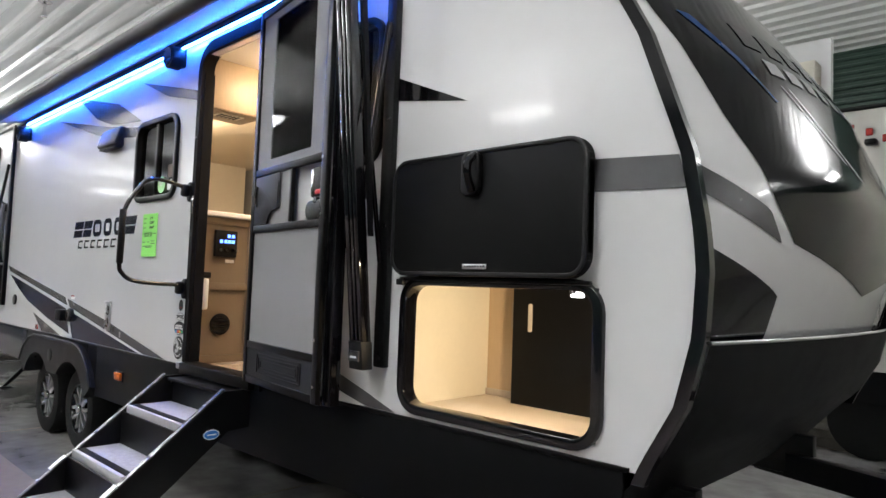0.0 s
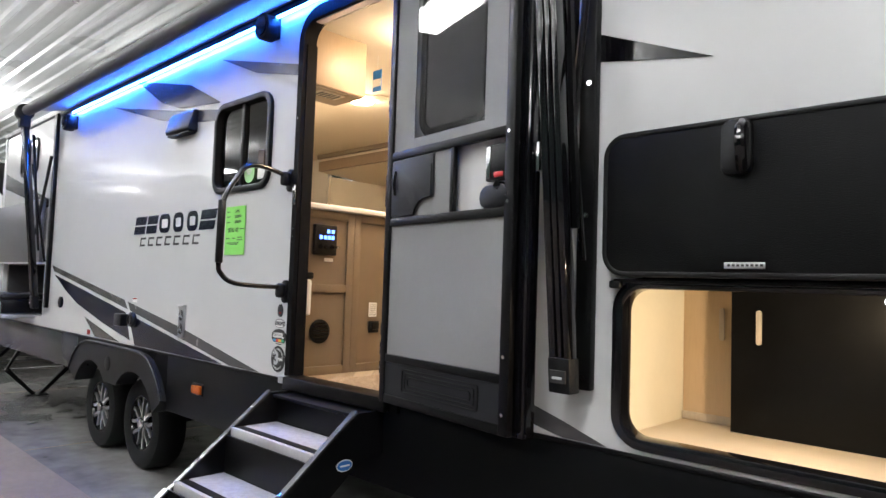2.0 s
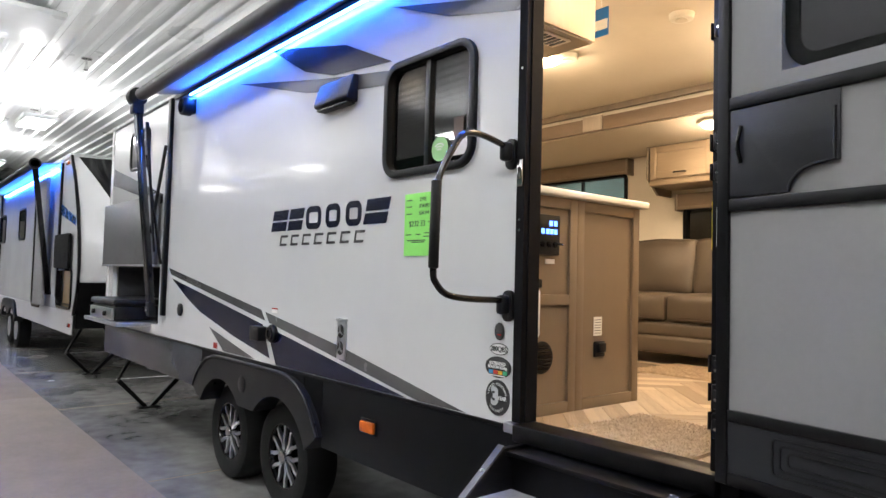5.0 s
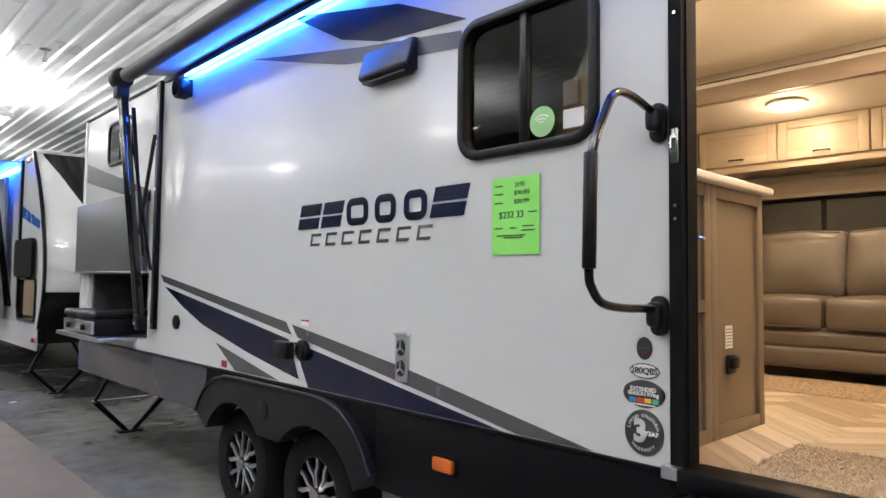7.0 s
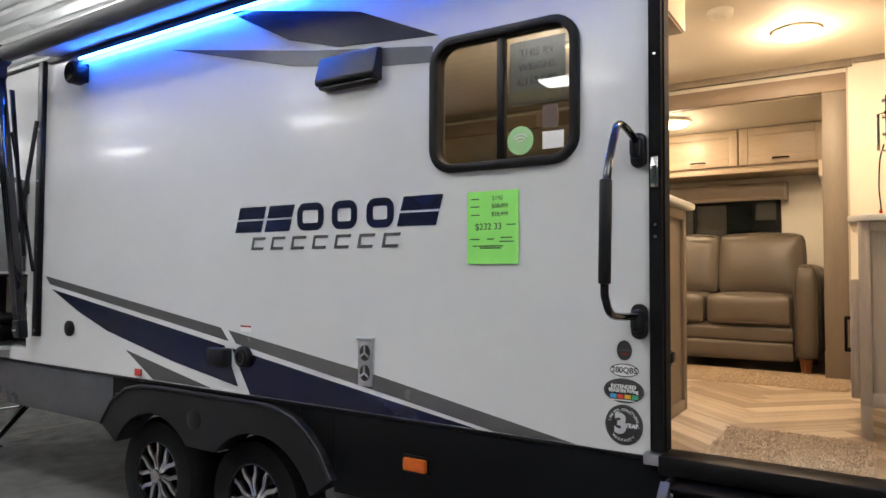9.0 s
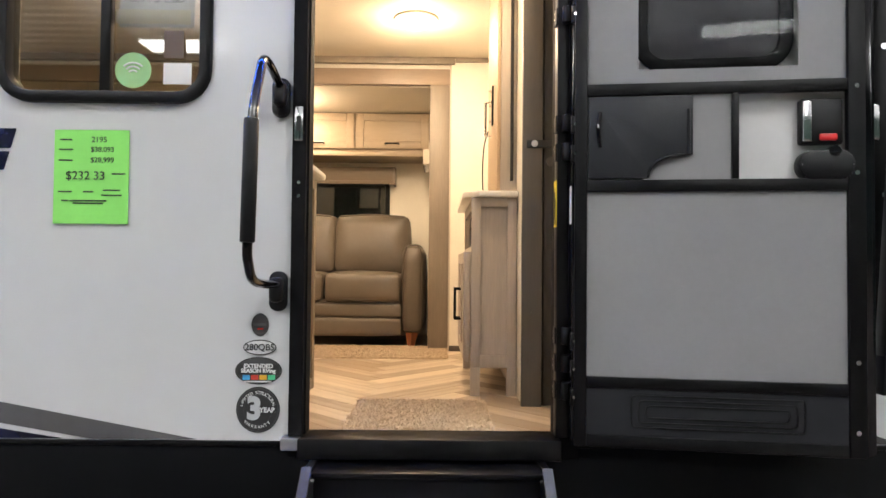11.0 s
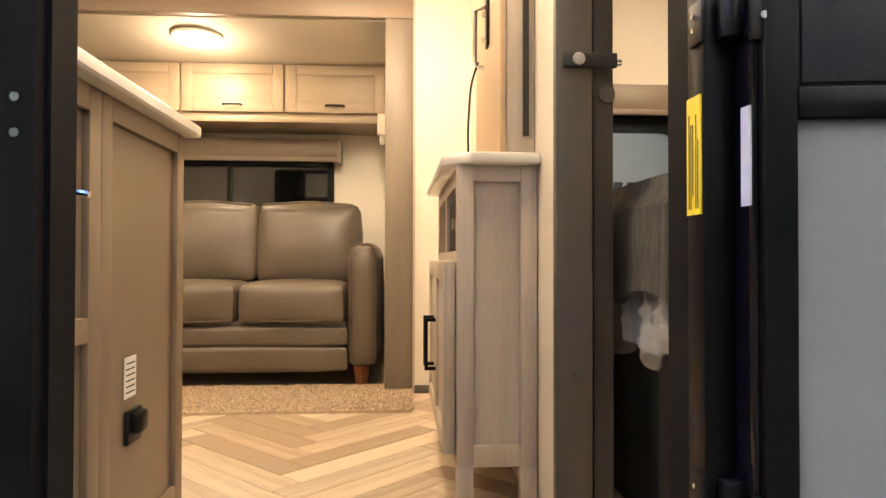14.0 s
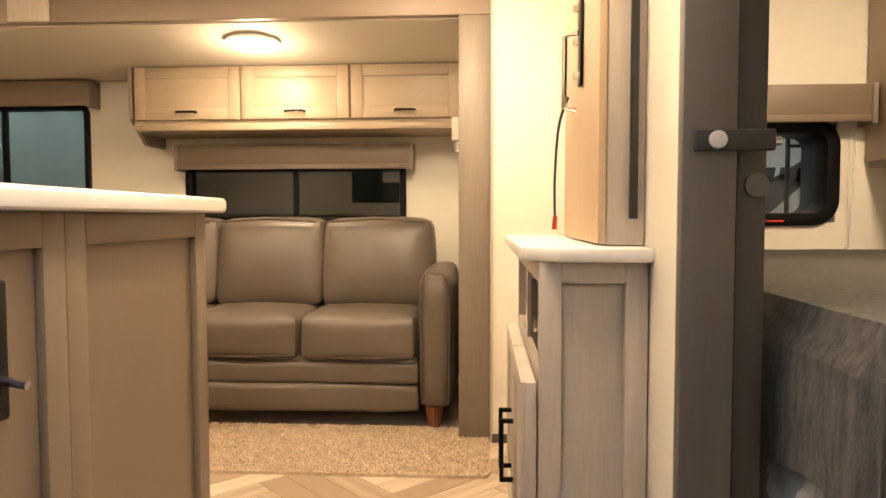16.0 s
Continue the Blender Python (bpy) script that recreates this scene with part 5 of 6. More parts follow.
# herringbone plank floor
fl = bpy.data.objects["floor"]
PW, PL = 0.095, 0.57
pm = bpy.data.meshes.new("plank")
bm = box(-PL / 2 + 0.0008, PL / 2 - 0.0008, -PW / 2 + 0.0008, PW / 2 - 0.0008, -0.007, 0.0, 0.0008, segs=1)
bm.to_mesh(pm)
bm.free()
pm.materials.append(PLANK)
c45 = math.sqrt(0.5)
nplank = 0
for i in range(-30, 30):
    for j in range(-8, 8):
        for k in (0, 1):
            u = i * PW + (PL / 2 if k == 0 else PW / 2) + (0 if k == 0 else PL)
            v = i * PW + (PW / 2 if k == 0 else -PL / 2 + PW)
            u, v = u + j * 2 * PL * 0.5, v - j * 2 * PL * 0.5
            x, y = -3.7 + (u - v) * c45, 2.9 + (u + v) * c45
            if -4.6 < x < -2.1 and 1.80 < y < 4.45 and nplank < 300:
                turn = pose(x, y, FLOOR, 0, 0, 45 if k == 0 else -45)
                inside = all(-4.55 < p.x < -2.09 and WI + 0.012 < p.y < 4.228 for p in (turn @ Vector((s * PL / 2, q * PW / 2, 0)) for s in (-1, 1) for q in (-1, 1)))
                me = pm
                if not inside:
                    cut = bmesh.new()
                    cut.from_mesh(pm)
                    for no, co in (((0, -1, 0), (0, WI + 0.012, 0)), ((0, 1, 0), (0, 4.228, 0)), ((1, 0, 0), (-2.09, 0, 0)), ((-1, 0, 0), (-4.55, 0, 0))):
                        inv = turn.inverted()
                        bmesh.ops.bisect_plane(cut, geom=cut.verts[:] + cut.edges[:] + cut.faces[:], plane_co=inv @ Vector((co[0], co[1], FLOOR)), plane_no=inv.to_3x3() @ Vector(no), clear_outer=True)
                    if len(cut.faces) < 3:
                        cut.free()
                        continue
                    me = pm.copy()
                    cut.to_mesh(me)
                    cut.free()
                o = new("plank", me)
                o.parent = fl
                o.matrix_basis = Matrix.Translation(-fl.location) @ pose(x, y, FLOOR, 0, 0, 45 if k == 0 else -45)
                nplank += 1

# ---- kitchen island ----
IX = -4.0


def framed_panel(x, y0, y1, z0, z1, parent, m, stile=0.045, depth=0.012, flip=1):
    """Stiles and rails standing proud of a panel that faces +x (flip 1) or -x."""
    for a, b in ((y0, y0 + stile), (y1 - stile, y1)):
        part("stile", box(*sorted((x, x + flip * depth)), a, b, z0, z1, 0.002), m, parent)
    for a, b in ((z0, z0 + stile), (z1 - stile, z1)):
        part("rail", box(*sorted((x, x + flip * depth)), y0 + stile, y1 - stile, a, b, 0.002), m, parent)


isl = thing("kitchen_island", (-4.6, 2.3, FLOOR), "taupe wood kitchen island with framed end panels", "kitchen island")
part("body", box(-5.95, IX, LIN + 0.01, 2.797, FLOOR, 1.752), TAUPE, isl)
for (a, b), kinds in (((1.91, 2.325), "short"), ((2.326, 2.799), "tall")):
    framed_panel(IX, a, b, FLOOR, 1.752, isl, TAUPE, 0.048, 0.014)
part("rail", box(IX, IX + 0.014, 1.958, 2.277, 1.29, 1.335, 0.002), TAUPE, isl)
ctop = bmesh.new()
box(-5.95, -3.95, LIN + 0.012, 2.832, 1.753, 1.785, 0.01, ctop, 3)
top = thing("island_countertop", (-4.95, 2.37, 1.753), "white marble-look countertop on the island", "countertop")
part("slab", ctop, COUNTER, top)
for x0, x1, y0, y1 in ((-3.9515, -3.9485, LIN + 0.03, 2.80), (-5.94, -3.97, 2.8305, 2.8335)):
    part("edge_band", box(x0, x1, y0, y1, 1.757, 1.778, 0.001), COUNTER, top)
pan = thing("control_panel", (IX, 2.115, 1.53), "black trailer control panel with blue displays", "control panel")
part("face", box(IX + 0.001, IX + 0.028, 2.040, 2.190, 1.50, 1.67, 0.005), PLASTIC, pan)
for k, (y, z) in enumerate(((2.160, 1.635), (2.130, 1.635), (2.160, 1.60), (2.135, 1.60), (2.110, 1.60), (2.080, 1.60))):
    part("display", box(IX + 0.028, IX + 0.030, y - 0.01, y + 0.008, z - 0.011, z + 0.009), BLUEDISP, pan, "glowing blue digits")
for y, z in ((2.155, 1.545), (2.115, 1.545), (2.075, 1.545)):
    part("button", rod((IX + 0.027, y, z), (IX + 0.034, y, z), 0.012, 14), GLOSSBLACK, pan)
part("key", rod((IX + 0.03, 2.175, 1.55), (IX + 0.06, 2.175, 1.545), 0.006, 8), CHROME, pan)
part("tag", box(IX + 0.001, IX + 0.004, 2.125, 2.185, 1.465, 1.485), WHITEPAPER, pan, "white paper tag")
reg = thing("floor_register", (IX, 2.110, 1.0), "round black heating register in the island end", "vent")
part("ring", prism([(2.110 + 0.068 * math.cos(radians(a)), 1.072 + 0.068 * math.sin(radians(a))) for a in range(0, 360, 10)], IX + 0.001, IX + 0.012, "x", None, 0.003), PLASTIC, reg)
for k in range(-3, 4):
    hw = math.sqrt(max(0, 0.055 ** 2 - (k * 0.015) ** 2))
    part("slat", box(IX + 0.011, IX + 0.016, 2.110 - hw, 2.110 + hw, 1.068 + k * 0.015, 1.076 + k * 0.015), GLOSSBLACK, reg)
out = thing("wall_outlet", (IX, 2.545, 1.05), "black outlet with a white label above", "outlet")
part("plate", box(IX + 0.001, IX + 0.012, 2.465, 2.540, 1.055, 1.125, 0.004), PLASTIC, out)
part("cover", box(IX + 0.012, IX + 0.03, 2.475, 2.530, 1.075, 1.12, 0.008), PLASTIC, out)
part("label", box(IX + 0.001, IX + 0.003, 2.465, 2.525, 1.15, 1.235), WHITEPAPER, out, "white printed label")
for k in range(6):
    part("print_line", box(IX + 0.003, IX + 0.0036, 2.472, 2.518, 1.16 + k * 0.012, 1.163 + k * 0.012), GREYDECAL, out)
ext = thing("fire_extinguisher", (-3.9, 1.925, 1.16), "small white fire extinguisher beside the door", "extinguisher")
part("cylinder", rod((-3.895, 1.935, 1.17), (-3.895, 1.935, 1.36), 0.032, 20, bevel=0.012), WHITEPAPER, ext)
part("valve", box(-3.915, -3.875, 1.92, 1.975, 1.362, 1.40, 0.008), PLASTIC, ext)
part("bracket", box(IX, -3.925, 1.90, 1.97, 1.2, 1.33), PLASTIC, ext)
# overhead cabinet above the island, with a vent below
oc = thing("overhead_cabinet", (-4.3, 2.08, 2.36), "light wood overhead kitchen cabinet with a vent underneath", "cabinet")
part("body", box(-4.13 + 0.0, -3.86, LIN + 0.01, 2.26, 2.41, CEIL, 0.003), mat("light_maple_laminate", (0.42, 0.32, 0.22), 0.45, scale=4, vary=0.08, stretch=(3, 3, 0.4)), oc)
part("bottom_board", box(-4.13, -3.868, LIN + 0.02, 2.25, 2.402, 2.41, 0.002), TAUPE, oc)
vn = part("vent", box(-4.0, -3.90, 1.99, 2.15, 2.394, 2.402, 0.002), GREYWOOD, oc, "brown vent grille")
for k in range(5):
    part("slat", box(-3.99, -3.91, 2.0 + k * 0.028, 2.015 + k * 0.028, 2.391, 2.395), INK, vn)


# ---- ceiling fittings ----
def dome(x, y, z, r, name="ceiling_light", label="round glowing warm ceiling light"):
    t = thing(name, (x, y, z - 0.02), label, "lamp", "round ceiling lights")
    part("ring", rod((x, y, z - 0.012), (x, y, z), r + 0.02, 32, bevel=0.004), WALLPAPER, t)
    part("diffuser", rod((x, y, z - 0.034), (x, y, z - 0.0125), r * 0.82, 32, None, r, 0.004), WARMGLOW, t, "glowing domed diffuser")
    return t


for x, y, z, r in ((-4.42, 4.36, SC + 0.026, 0.10), (-3.57, 3.42, CEIL, 0.10), (-4.75, 2.95, CEIL, 0.10), (-3.5, 2.3, CEIL, 0.10), (-2.1, 3.0, CEIL, 0.10), (-5.6, 2.6, CEIL, 0.1)):
    dome(x, y, z, r)
for x, y in ((-4.62, 3.01), (-3.85, 2.93)):
    t = thing("smoke_detector", (x, y, CEIL - 0.03), "white round smoke detector on the ceiling", "detector", "detectors")
    part("body", rod((x, y, CEIL - 0.032), (x, y, CEIL - 0.001), 0.055, 28, None, 0.062, 0.006), WALLPAPER, t)
    part("grille", rod((x, y, CEIL - 0.036), (x, y, CEIL - 0.03), 0.03, 20), CEILVINYL, t)
tag = thing("hanging_leaflet", (-3.95, 2.42, 2.52), "small blue and white leaflet hanging from the ceiling", "leaflet")
part("card", box(-3.99, -3.91, 2.42, 2.422, 2.50, 2.63), BLUEOVAL, tag)
part("card_print", box(-3.985, -3.915, 2.417, 2.4205, 2.53, 2.575), WHITEPAPER, tag)
part("string", rod((-3.95, 2.421, 2.63), (-3.95, 2.421, CEIL), 0.0015, 6), WHITEPAPER, tag)


# ---- slide-out: cabinets, shades, sofa ----
def pull(x, y, z, parent, w=0.10):
    b = tube([(x - w / 2, y, z), (x - w / 2 + 0.006, y - 0.025, z), (x + w / 2 - 0.006, y - 0.025, z), (x + w / 2, y, z)], 0.0055, 8)
    part("handle", b, BLACK, parent, "dark metal bar handle")


ov = thing("overhead_cabinets", (-4.33, 4.88, 2.12), "row of three light wood overhead cabinets above the sofa", "cabinet")
LIGHTWOOD = mat("light_taupe_laminate", (0.34, 0.265, 0.185), 0.4, scale=4, vary=0.09, stretch=(0.5, 3, 3), bump=0.04)
part("body", box(-5.16, -3.51, CF + 0.018, SB, 2.215, SC - 0.002), LIGHTWOOD, ov)
part("end_panel", prism([(CF - 0.004, 2.24), (CF - 0.004, SC - 0.003), (SB, SC - 0.003), (SB, 2.12), (CF + 0.15, 2.12)], -5.18, -5.161, "x"), POSTWOOD, ov, "shaped dark end panel")
part("bottom_shelf", box(-5.16, -3.51, CF + 0.0, SB, 2.178, 2.213, 0.006), LIGHTWOOD, ov)
for k in range(3):
    a = -5.152 + k * 0.549
    d = part("door", box(a + 0.003, a + 0.54, CF + 0.002, CF + 0.017, 2.232, SC - 0.008, 0.003), LIGHTWOOD, ov, "framed light wood cabinet door")
    for q0, q1, r0, r1 in ((a + 0.003, a + 0.06, 2.232, SC - 0.008), (a + 0.483, a + 0.54, 2.232, SC - 0.008), (a + 0.061, a + 0.482, 2.232, 2.288), (a + 0.061, a + 0.482, SC - 0.062, SC - 0.008)):
        part("door_frame", box(q0, q1, CF - 0.006, CF + 0.003, r0, r1, 0.002), LIGHTWOOD, d)
    pull(a + 0.27, CF - 0.006, 2.268, d)
lb = thing("shade_bracket", (-3.53, 4.72, 2.1), "small white wall bracket beside the cabinets", "bracket")
part("plate", box(-3.555, -3.503, 4.70, 4.76, 2.12, 2.28, 0.004), CEILVINYL, lb)
part("knob", rod((-3.53, 4.69, 2.06), (-3.53, 4.69, 2.11), 0.015, 12, None, 0.022), CHROME, lb)


def valance(x0, x1, y0, y1, z0, z1, label, front=-1):
    t = thing("window_valance", ((x0 + x1) / 2, (y0 + y1) / 2, z0), label, "window shade")
    ys = y0 if front < 0 else y1
    part("board", box(x0 + 0.02, x1 - 0.02, y0 + 0.006, y1, z0 + 0.02, z1, 0.003), VALANCE, t)
    part("lower_lip", box(x0 + 0.02, x1 - 0.02, y0, y0 + 0.02, z0, z0 + 0.025, 0.003), VALANCE, t)
    for a, b in ((x0, x0 + 0.02), (x1 - 0.02, x1)):
        part("end_cap", box(a, b, y0 - 0.004, y1, z0 - 0.008, z1, 0.003), POSTWOOD, t)
    part("shade", rod((x0 + 0.03, (y0 + y1) / 2, z0 + 0.03), (x1 - 0.03, (y0 + y1) / 2, z0 + 0.03), 0.02, 14), WHITEPAPER, t)
    return t


valance(-5.06, -3.77, 4.93, SB, 2.0, 2.13, "taupe wood window valance above the sofa")
valance(-6.75, -5.53, 4.95, SB, 2.352, 2.49, "taupe wood window valance above the dinette")


def inner_window(name, hole, y, label, glass=DEEPTINT):
    t = thing(name, ((hole[0] + hole[1]) / 2, y, hole[2]), label, "window", kind="structure")
    cx, cz, w, h = (hole[0] + hole[1]) / 2, (hole[2] + hole[3]) / 2, hole[1] - hole[0], hole[3] - hole[2]
    part("window_frame", ring(cx, cz, w - 0.05, h - 0.05, 0.03, 0.035, y - 0.012, y + 0.05), BLACK, t)
    p = part("pane", box(hole[0], hole[1], y + 0.02, y + 0.024, hole[2], hole[3]), glass, t)
    p.visible_shadow = False
    part("mullion", box(cx - 0.012, cx + 0.012, y + 0.005, y + 0.03, hole[2], hole[3]), BLACK, t)
    return t


inner_window("window_1", SOFAWIN, SB, "dark sliding window behind the sofa")
inner_window("window_2", DINWIN, SB, "tinted window over the dinette", TEALTINT)
bw = thing("window_3", (-2.4, FI, 1.67), "rounded black-framed bedroom window", "window", kind="structure")
part("window_frame", ring(-2.39, 1.912, 0.62, 0.31, 0.05, 0.05, FI - 0.045, FAR + 0.02), BLACK, bw)
pp = part("pane", box(-2.72, -2.07, FI + 0.08, FI + 0.084, 1.69, 2.08), CLEAR, bw)
pp.visible_shadow = False
part("red_latch", box(-2.36, -2.24, FI - 0.055, FI - 0.044, 1.722, 1.73, 0.003), mat("red_window_latch", (0.6, 0.03, 0.02), 0.4, vary=0.05), bw)
cord = valance(-2.75, -1.945, FI - 0.13, FI - 0.031, 2.095, 2.235, "taupe bedroom window valance")
for dx in (0.0, 0.025):
    part("cord", tube([(-2.0 + dx, FI - 0.05, 2.1), (-1.998 + dx * 0.7, FI - 0.045, 1.85), (-1.99, FI - 0.045, 1.62)], 0.0018, 6), WHITEPAPER, cord)
part("cleat", box(-2.005, -1.98, FI - 0.055, FI - 0.03, 1.60, 1.625, 0.004), WHITEPAPER, cord)


def cushion(x0, x1, y0, y1, z0, z1, puff=0.03, lean=0.0, r=0.05):
    """A soft box, puffed in the middle of its faces; lean tilts the top back."""
    bm = bmesh.new()
    bmesh.ops.create_cube(bm, size=2)
    bmesh.ops.subdivide_edges(bm, edges=bm.edges[:], cuts=9, use_grid_fill=True)
    sx, sy, sz = (x1 - x0) / 2, (y1 - y0) / 2, (z1 - z0) / 2
    for v in bm.verts:
        p = v.co.copy()
        n = Vector([abs(c) ** 9 * (1 if c > 0 else -1) for c in p])
        q = Vector((max(-sx + r, min(sx - r, p.x * sx)), max(-sy + r, min(sy - r, p.y * sy)), max(-sz + r, min(sz - r, p.z * sz))))
        d = Vector((p.x * sx, p.y * sy, p.z * sz)) - q
        if d.length > 1e-6:
            q += d.normalized() * r
        w = [max(0, 1 - c * c) for c in p]
        q.x += puff * 0.5 * w[1] * w[2] * (p.x if abs(p.x) > 0.99 else 0)
        q.y += puff * w[0] * w[2] * (p.y if abs(p.y) > 0.99 else 0)
        q.z += min(puff, 0.012) * w[0] * w[1] * (p.z if abs(p.z) > 0.99 else 0)
        q += Vector((0.004 * noise.noise(q * 9 + Vector((x0 * 7, 0, 0))), 0.006 * noise.noise(q * 7 + Vector((0, x0 * 5, 3))), 0.004 * noise.noise(q * 8)))
        q.y += lean * (q.z + sz)
        v.co = q + Vector(((x0 + x1) / 2, (y0 + y1) / 2, (z0 + z1) / 2))
    return bm


sofa = thing("sofa", (-4.3, 4.6, FLOOR), "taupe leatherette sofa with loose back cushions and wooden feet", "sofa")
SX0, SX1 = -5.38, -3.525
part("base", box(SX0 + 0.17, SX1 - 0.16, 4.24, 4.94, 0.93, 1.15, 0.015), LEATHER, sofa)
part("front_rail", cushion(SX0 + 0.165, SX1 - 0.155, 4.215, 4.26, 0.91, 1.025, 0.006, 0, 0.012), LEATHER, sofa)
part("front_band", cushion(SX0 + 0.165, SX1 - 0.155, 4.22, 4.265, 1.03, 1.12, 0.006, 0, 0.012), LEATHER, sofa)
for a, b in ((-5.215, -4.705), (-4.70, -4.195), (-4.19, -3.685)):
    c = part("seat_cushion", cushion(a, b, 4.205, 4.80, 1.125, 1.325, 0.018, 0, 0.04), LEATHER, sofa, "plump seat cushion")
    part("piping", tube([(a + 0.03, 4.215, 1.15), ((a + b) / 2, 4.192, 1.148), (b - 0.03, 4.215, 1.15)], 0.005, 6, curve=4), LEATHERSEAM, c)
for a, b in ((-5.23, -4.705), (-4.695, -4.18), (-4.17, -3.65)):
    c = part("back_cushion", cushion(a, b, 4.55, 4.76, 1.32, 1.735, 0.04, 0.16, 0.036), LEATHER, sofa, "plump back cushion")
    part("piping", tube([(a + 0.025, 4.59, 1.722), ((a + b) / 2, 4.585, 1.736), (b - 0.025, 4.59, 1.722)], 0.006, 6, curve=5), LEATHERSEAM, c)
part("backrest", box(SX0 + 0.02, SX1 - 0.16, 4.80, 4.94, 1.0, 1.66, 0.04, segs=3), LEATHER, sofa)
for a, b in ((SX0, SX0 + 0.16), (SX1 - 0.155, SX1)):
    ar = part("arm", cushion(a, b, 4.20, 4.93, 0.925, 1.51, 0.014, 0, 0.055), LEATHER, sofa, "rounded upholstered arm")
    part("piping", tube([(a + 0.02, 4.202, 0.95), (a + 0.02, 4.198, 1.44), ((a + b) / 2, 4.196, 1.505), (b - 0.02, 4.198, 1.44), (b - 0.02, 4.202, 0.95)], 0.004, 6, curve=3), LEATHERSEAM, ar)
for x in (SX0 + 0.09, SX1 - 0.085):
    for y in (4.25, 4.88):
        part("foot", rod((x, y, FLOOR), (x, y, 0.935), 0.022, 4, None, 0.04), LEGWOOD, sofa, "tapered red-brown wooden foot")


def shag(name, x0, x1, y0, y1, z, label):
    bm = bmesh.new()
    rng = random.Random(5)
    pts = rounded(x1 - x0, y1 - y0, 0.05, 5, (x0 + x1) / 2, (y0 + y1) / 2)
    prism(pts, z, z + 0.012, "z", bm)
    verts, faces = [], []
    n = int((x1 - x0) * (y1 - y0) * 26000)
    for _ in range(n):
        x, y = rng.uniform(x0 + 0.004, x1 - 0.004), rng.uniform(y0 + 0.004, y1 - 0.004)
        h, a, s = rng.uniform(0.004, 0.014), rng.uniform(0, 6.28), rng.uniform(0.003, 0.006)
        tx, ty = rng.uniform(-0.014, 0.014), rng.uniform(-0.014, 0.014)
        i = len(verts)
        for k in range(3):
            verts.append((x + s * math.cos(a + k * 2.09), y + s * math.sin(a + k * 2.09), z + 0.01))
        verts.append((x + tx, y + ty, z + 0.01 + h))
        faces += [(i, i + 1, i + 3), (i + 1, i + 2, i + 3), (i + 2, i, i + 3)]
    me = bpy.data.meshes.new("pile")
    me.from_pydata(verts, [], faces)
    bm.from_mesh(me)
    bpy.data.meshes.remove(me)
    return solid(name, bm, RUG, label, "rug")


shag("shag_rug", -4.62, -3.375, 3.71, 4.24, FLOOR, "beige shaggy rug in front of the sofa")
shag("shag_rug", -3.75, -3.25, 1.95, 2.47, FLOOR, "beige shaggy doormat inside the entry")

# ---- media cabinet and TV board ----
MX = -3.30
mc = thing("media_cabinet", (-3.2, 3.0, FLOOR), "grey-brown wood media cabinet with framed end and door", "cabinet")
part("body", slab(2.635, 3.41, 0.945, 1.664, [(2.70, 3.0, 1.46, 1.62), (3.05, 3.36, 1.46, 1.62)], MX + 0.004, -3.112, "x"), GREYWOOD, mc)
part("back_panel", box(-3.125, -3.113, 2.64, 3.40, 1.44, 1.64), INK, mc)
for y0, y1 in ((2.62, 2.65), (3.38, 3.41)):
    for x0, x1 in ((MX, MX + 0.04), (-3.148, -3.108)):
        part("leg", box(x0, x1, y0, y1, FLOOR, 0.95, 0.002), GREYWOOD, mc)
for x0, x1 in ((MX, MX + 0.04), (-3.148, -3.108)):
    part("stile", box(x0, x1, 2.618, 2.634, 0.95, 1.664, 0.002), GREYWOOD, mc)
for z0, z1 in ((0.95, 1.0), (1.625, 1.664)):
    part("rail", box(MX + 0.04, -3.148, 2.618, 2.634, z0, z1, 0.002), GREYWOOD, mc)
for (a, b), hy in (((2.66, 3.015), 2.975), ((3.025, 3.38), 3.065)):
    d = part("door", box(MX - 0.022, MX, a, b, 0.97, 1.435, 0.003), GREYWOOD, mc, "framed cabinet door")
    for q in ((a, a + 0.05, 0.97, 1.435), (b - 0.05, b, 0.97, 1.435), (a + 0.051, b - 0.051, 0.97, 1.02), (a + 0.051, b - 0.051, 1.385, 1.435)):
        part("door_frame", box(MX - 0.03, MX - 0.021, *q, 0.002), GREYWOOD, d)
    hb = bmesh.new()
    box(MX - 0.062, MX - 0.052, hy - 0.005, hy + 0.005, 1.12, 1.27, 0.002, hb)
    for z in (1.125, 1.265):
        box(MX - 0.058, MX - 0.028, hy - 0.005, hy + 0.005, z - 0.005, z + 0.005, 0.001, hb)
    part("handle", hb, BLACK, d, "black square bar handle")
ct = prism([(-3.106, 2.585), (-3.27, 2.585), (-3.335, 2.66), (-3.335, 3.45), (-3.106, 3.45)], 1.664, 1.69, "z", None, 0.006)
solid("media_countertop", ct, COUNTER, "white marble-look top with a clipped corner", "countertop")
rad = thing("stereo", (-3.28, 2.85, 1.47), "small black stereo set in the media cabinet", "stereo")
part("face", box(MX + 0.012, MX + 0.05, 2.71, 2.99, 1.462, 1.60, 0.004), PLASTIC, rad)
part("knob", rod((MX + 0.0, 2.76, 1.53), (MX + 0.014, 2.76, 1.53), 0.016, 16), CHROME, rad)
tvb = thing("tv_board", (-3.15, 2.9, 1.7), "tall light wood television backing board with grey sides", "board")
part("core", box(-3.176, -3.107, 2.66, 3.15, 1.692, CEIL - 0.002, 0.002), GREYWOOD, tvb)
part("face_board", box(-3.192, -3.177, 2.655, 3.155, 1.694, CEIL - 0.004, 0.002), BACKWOOD, tvb, "plain light wood face")
part("cord_channel", box(-3.135, -3.122, 2.648, 2.66, 1.74, CEIL - 0.01), INK, tvb)
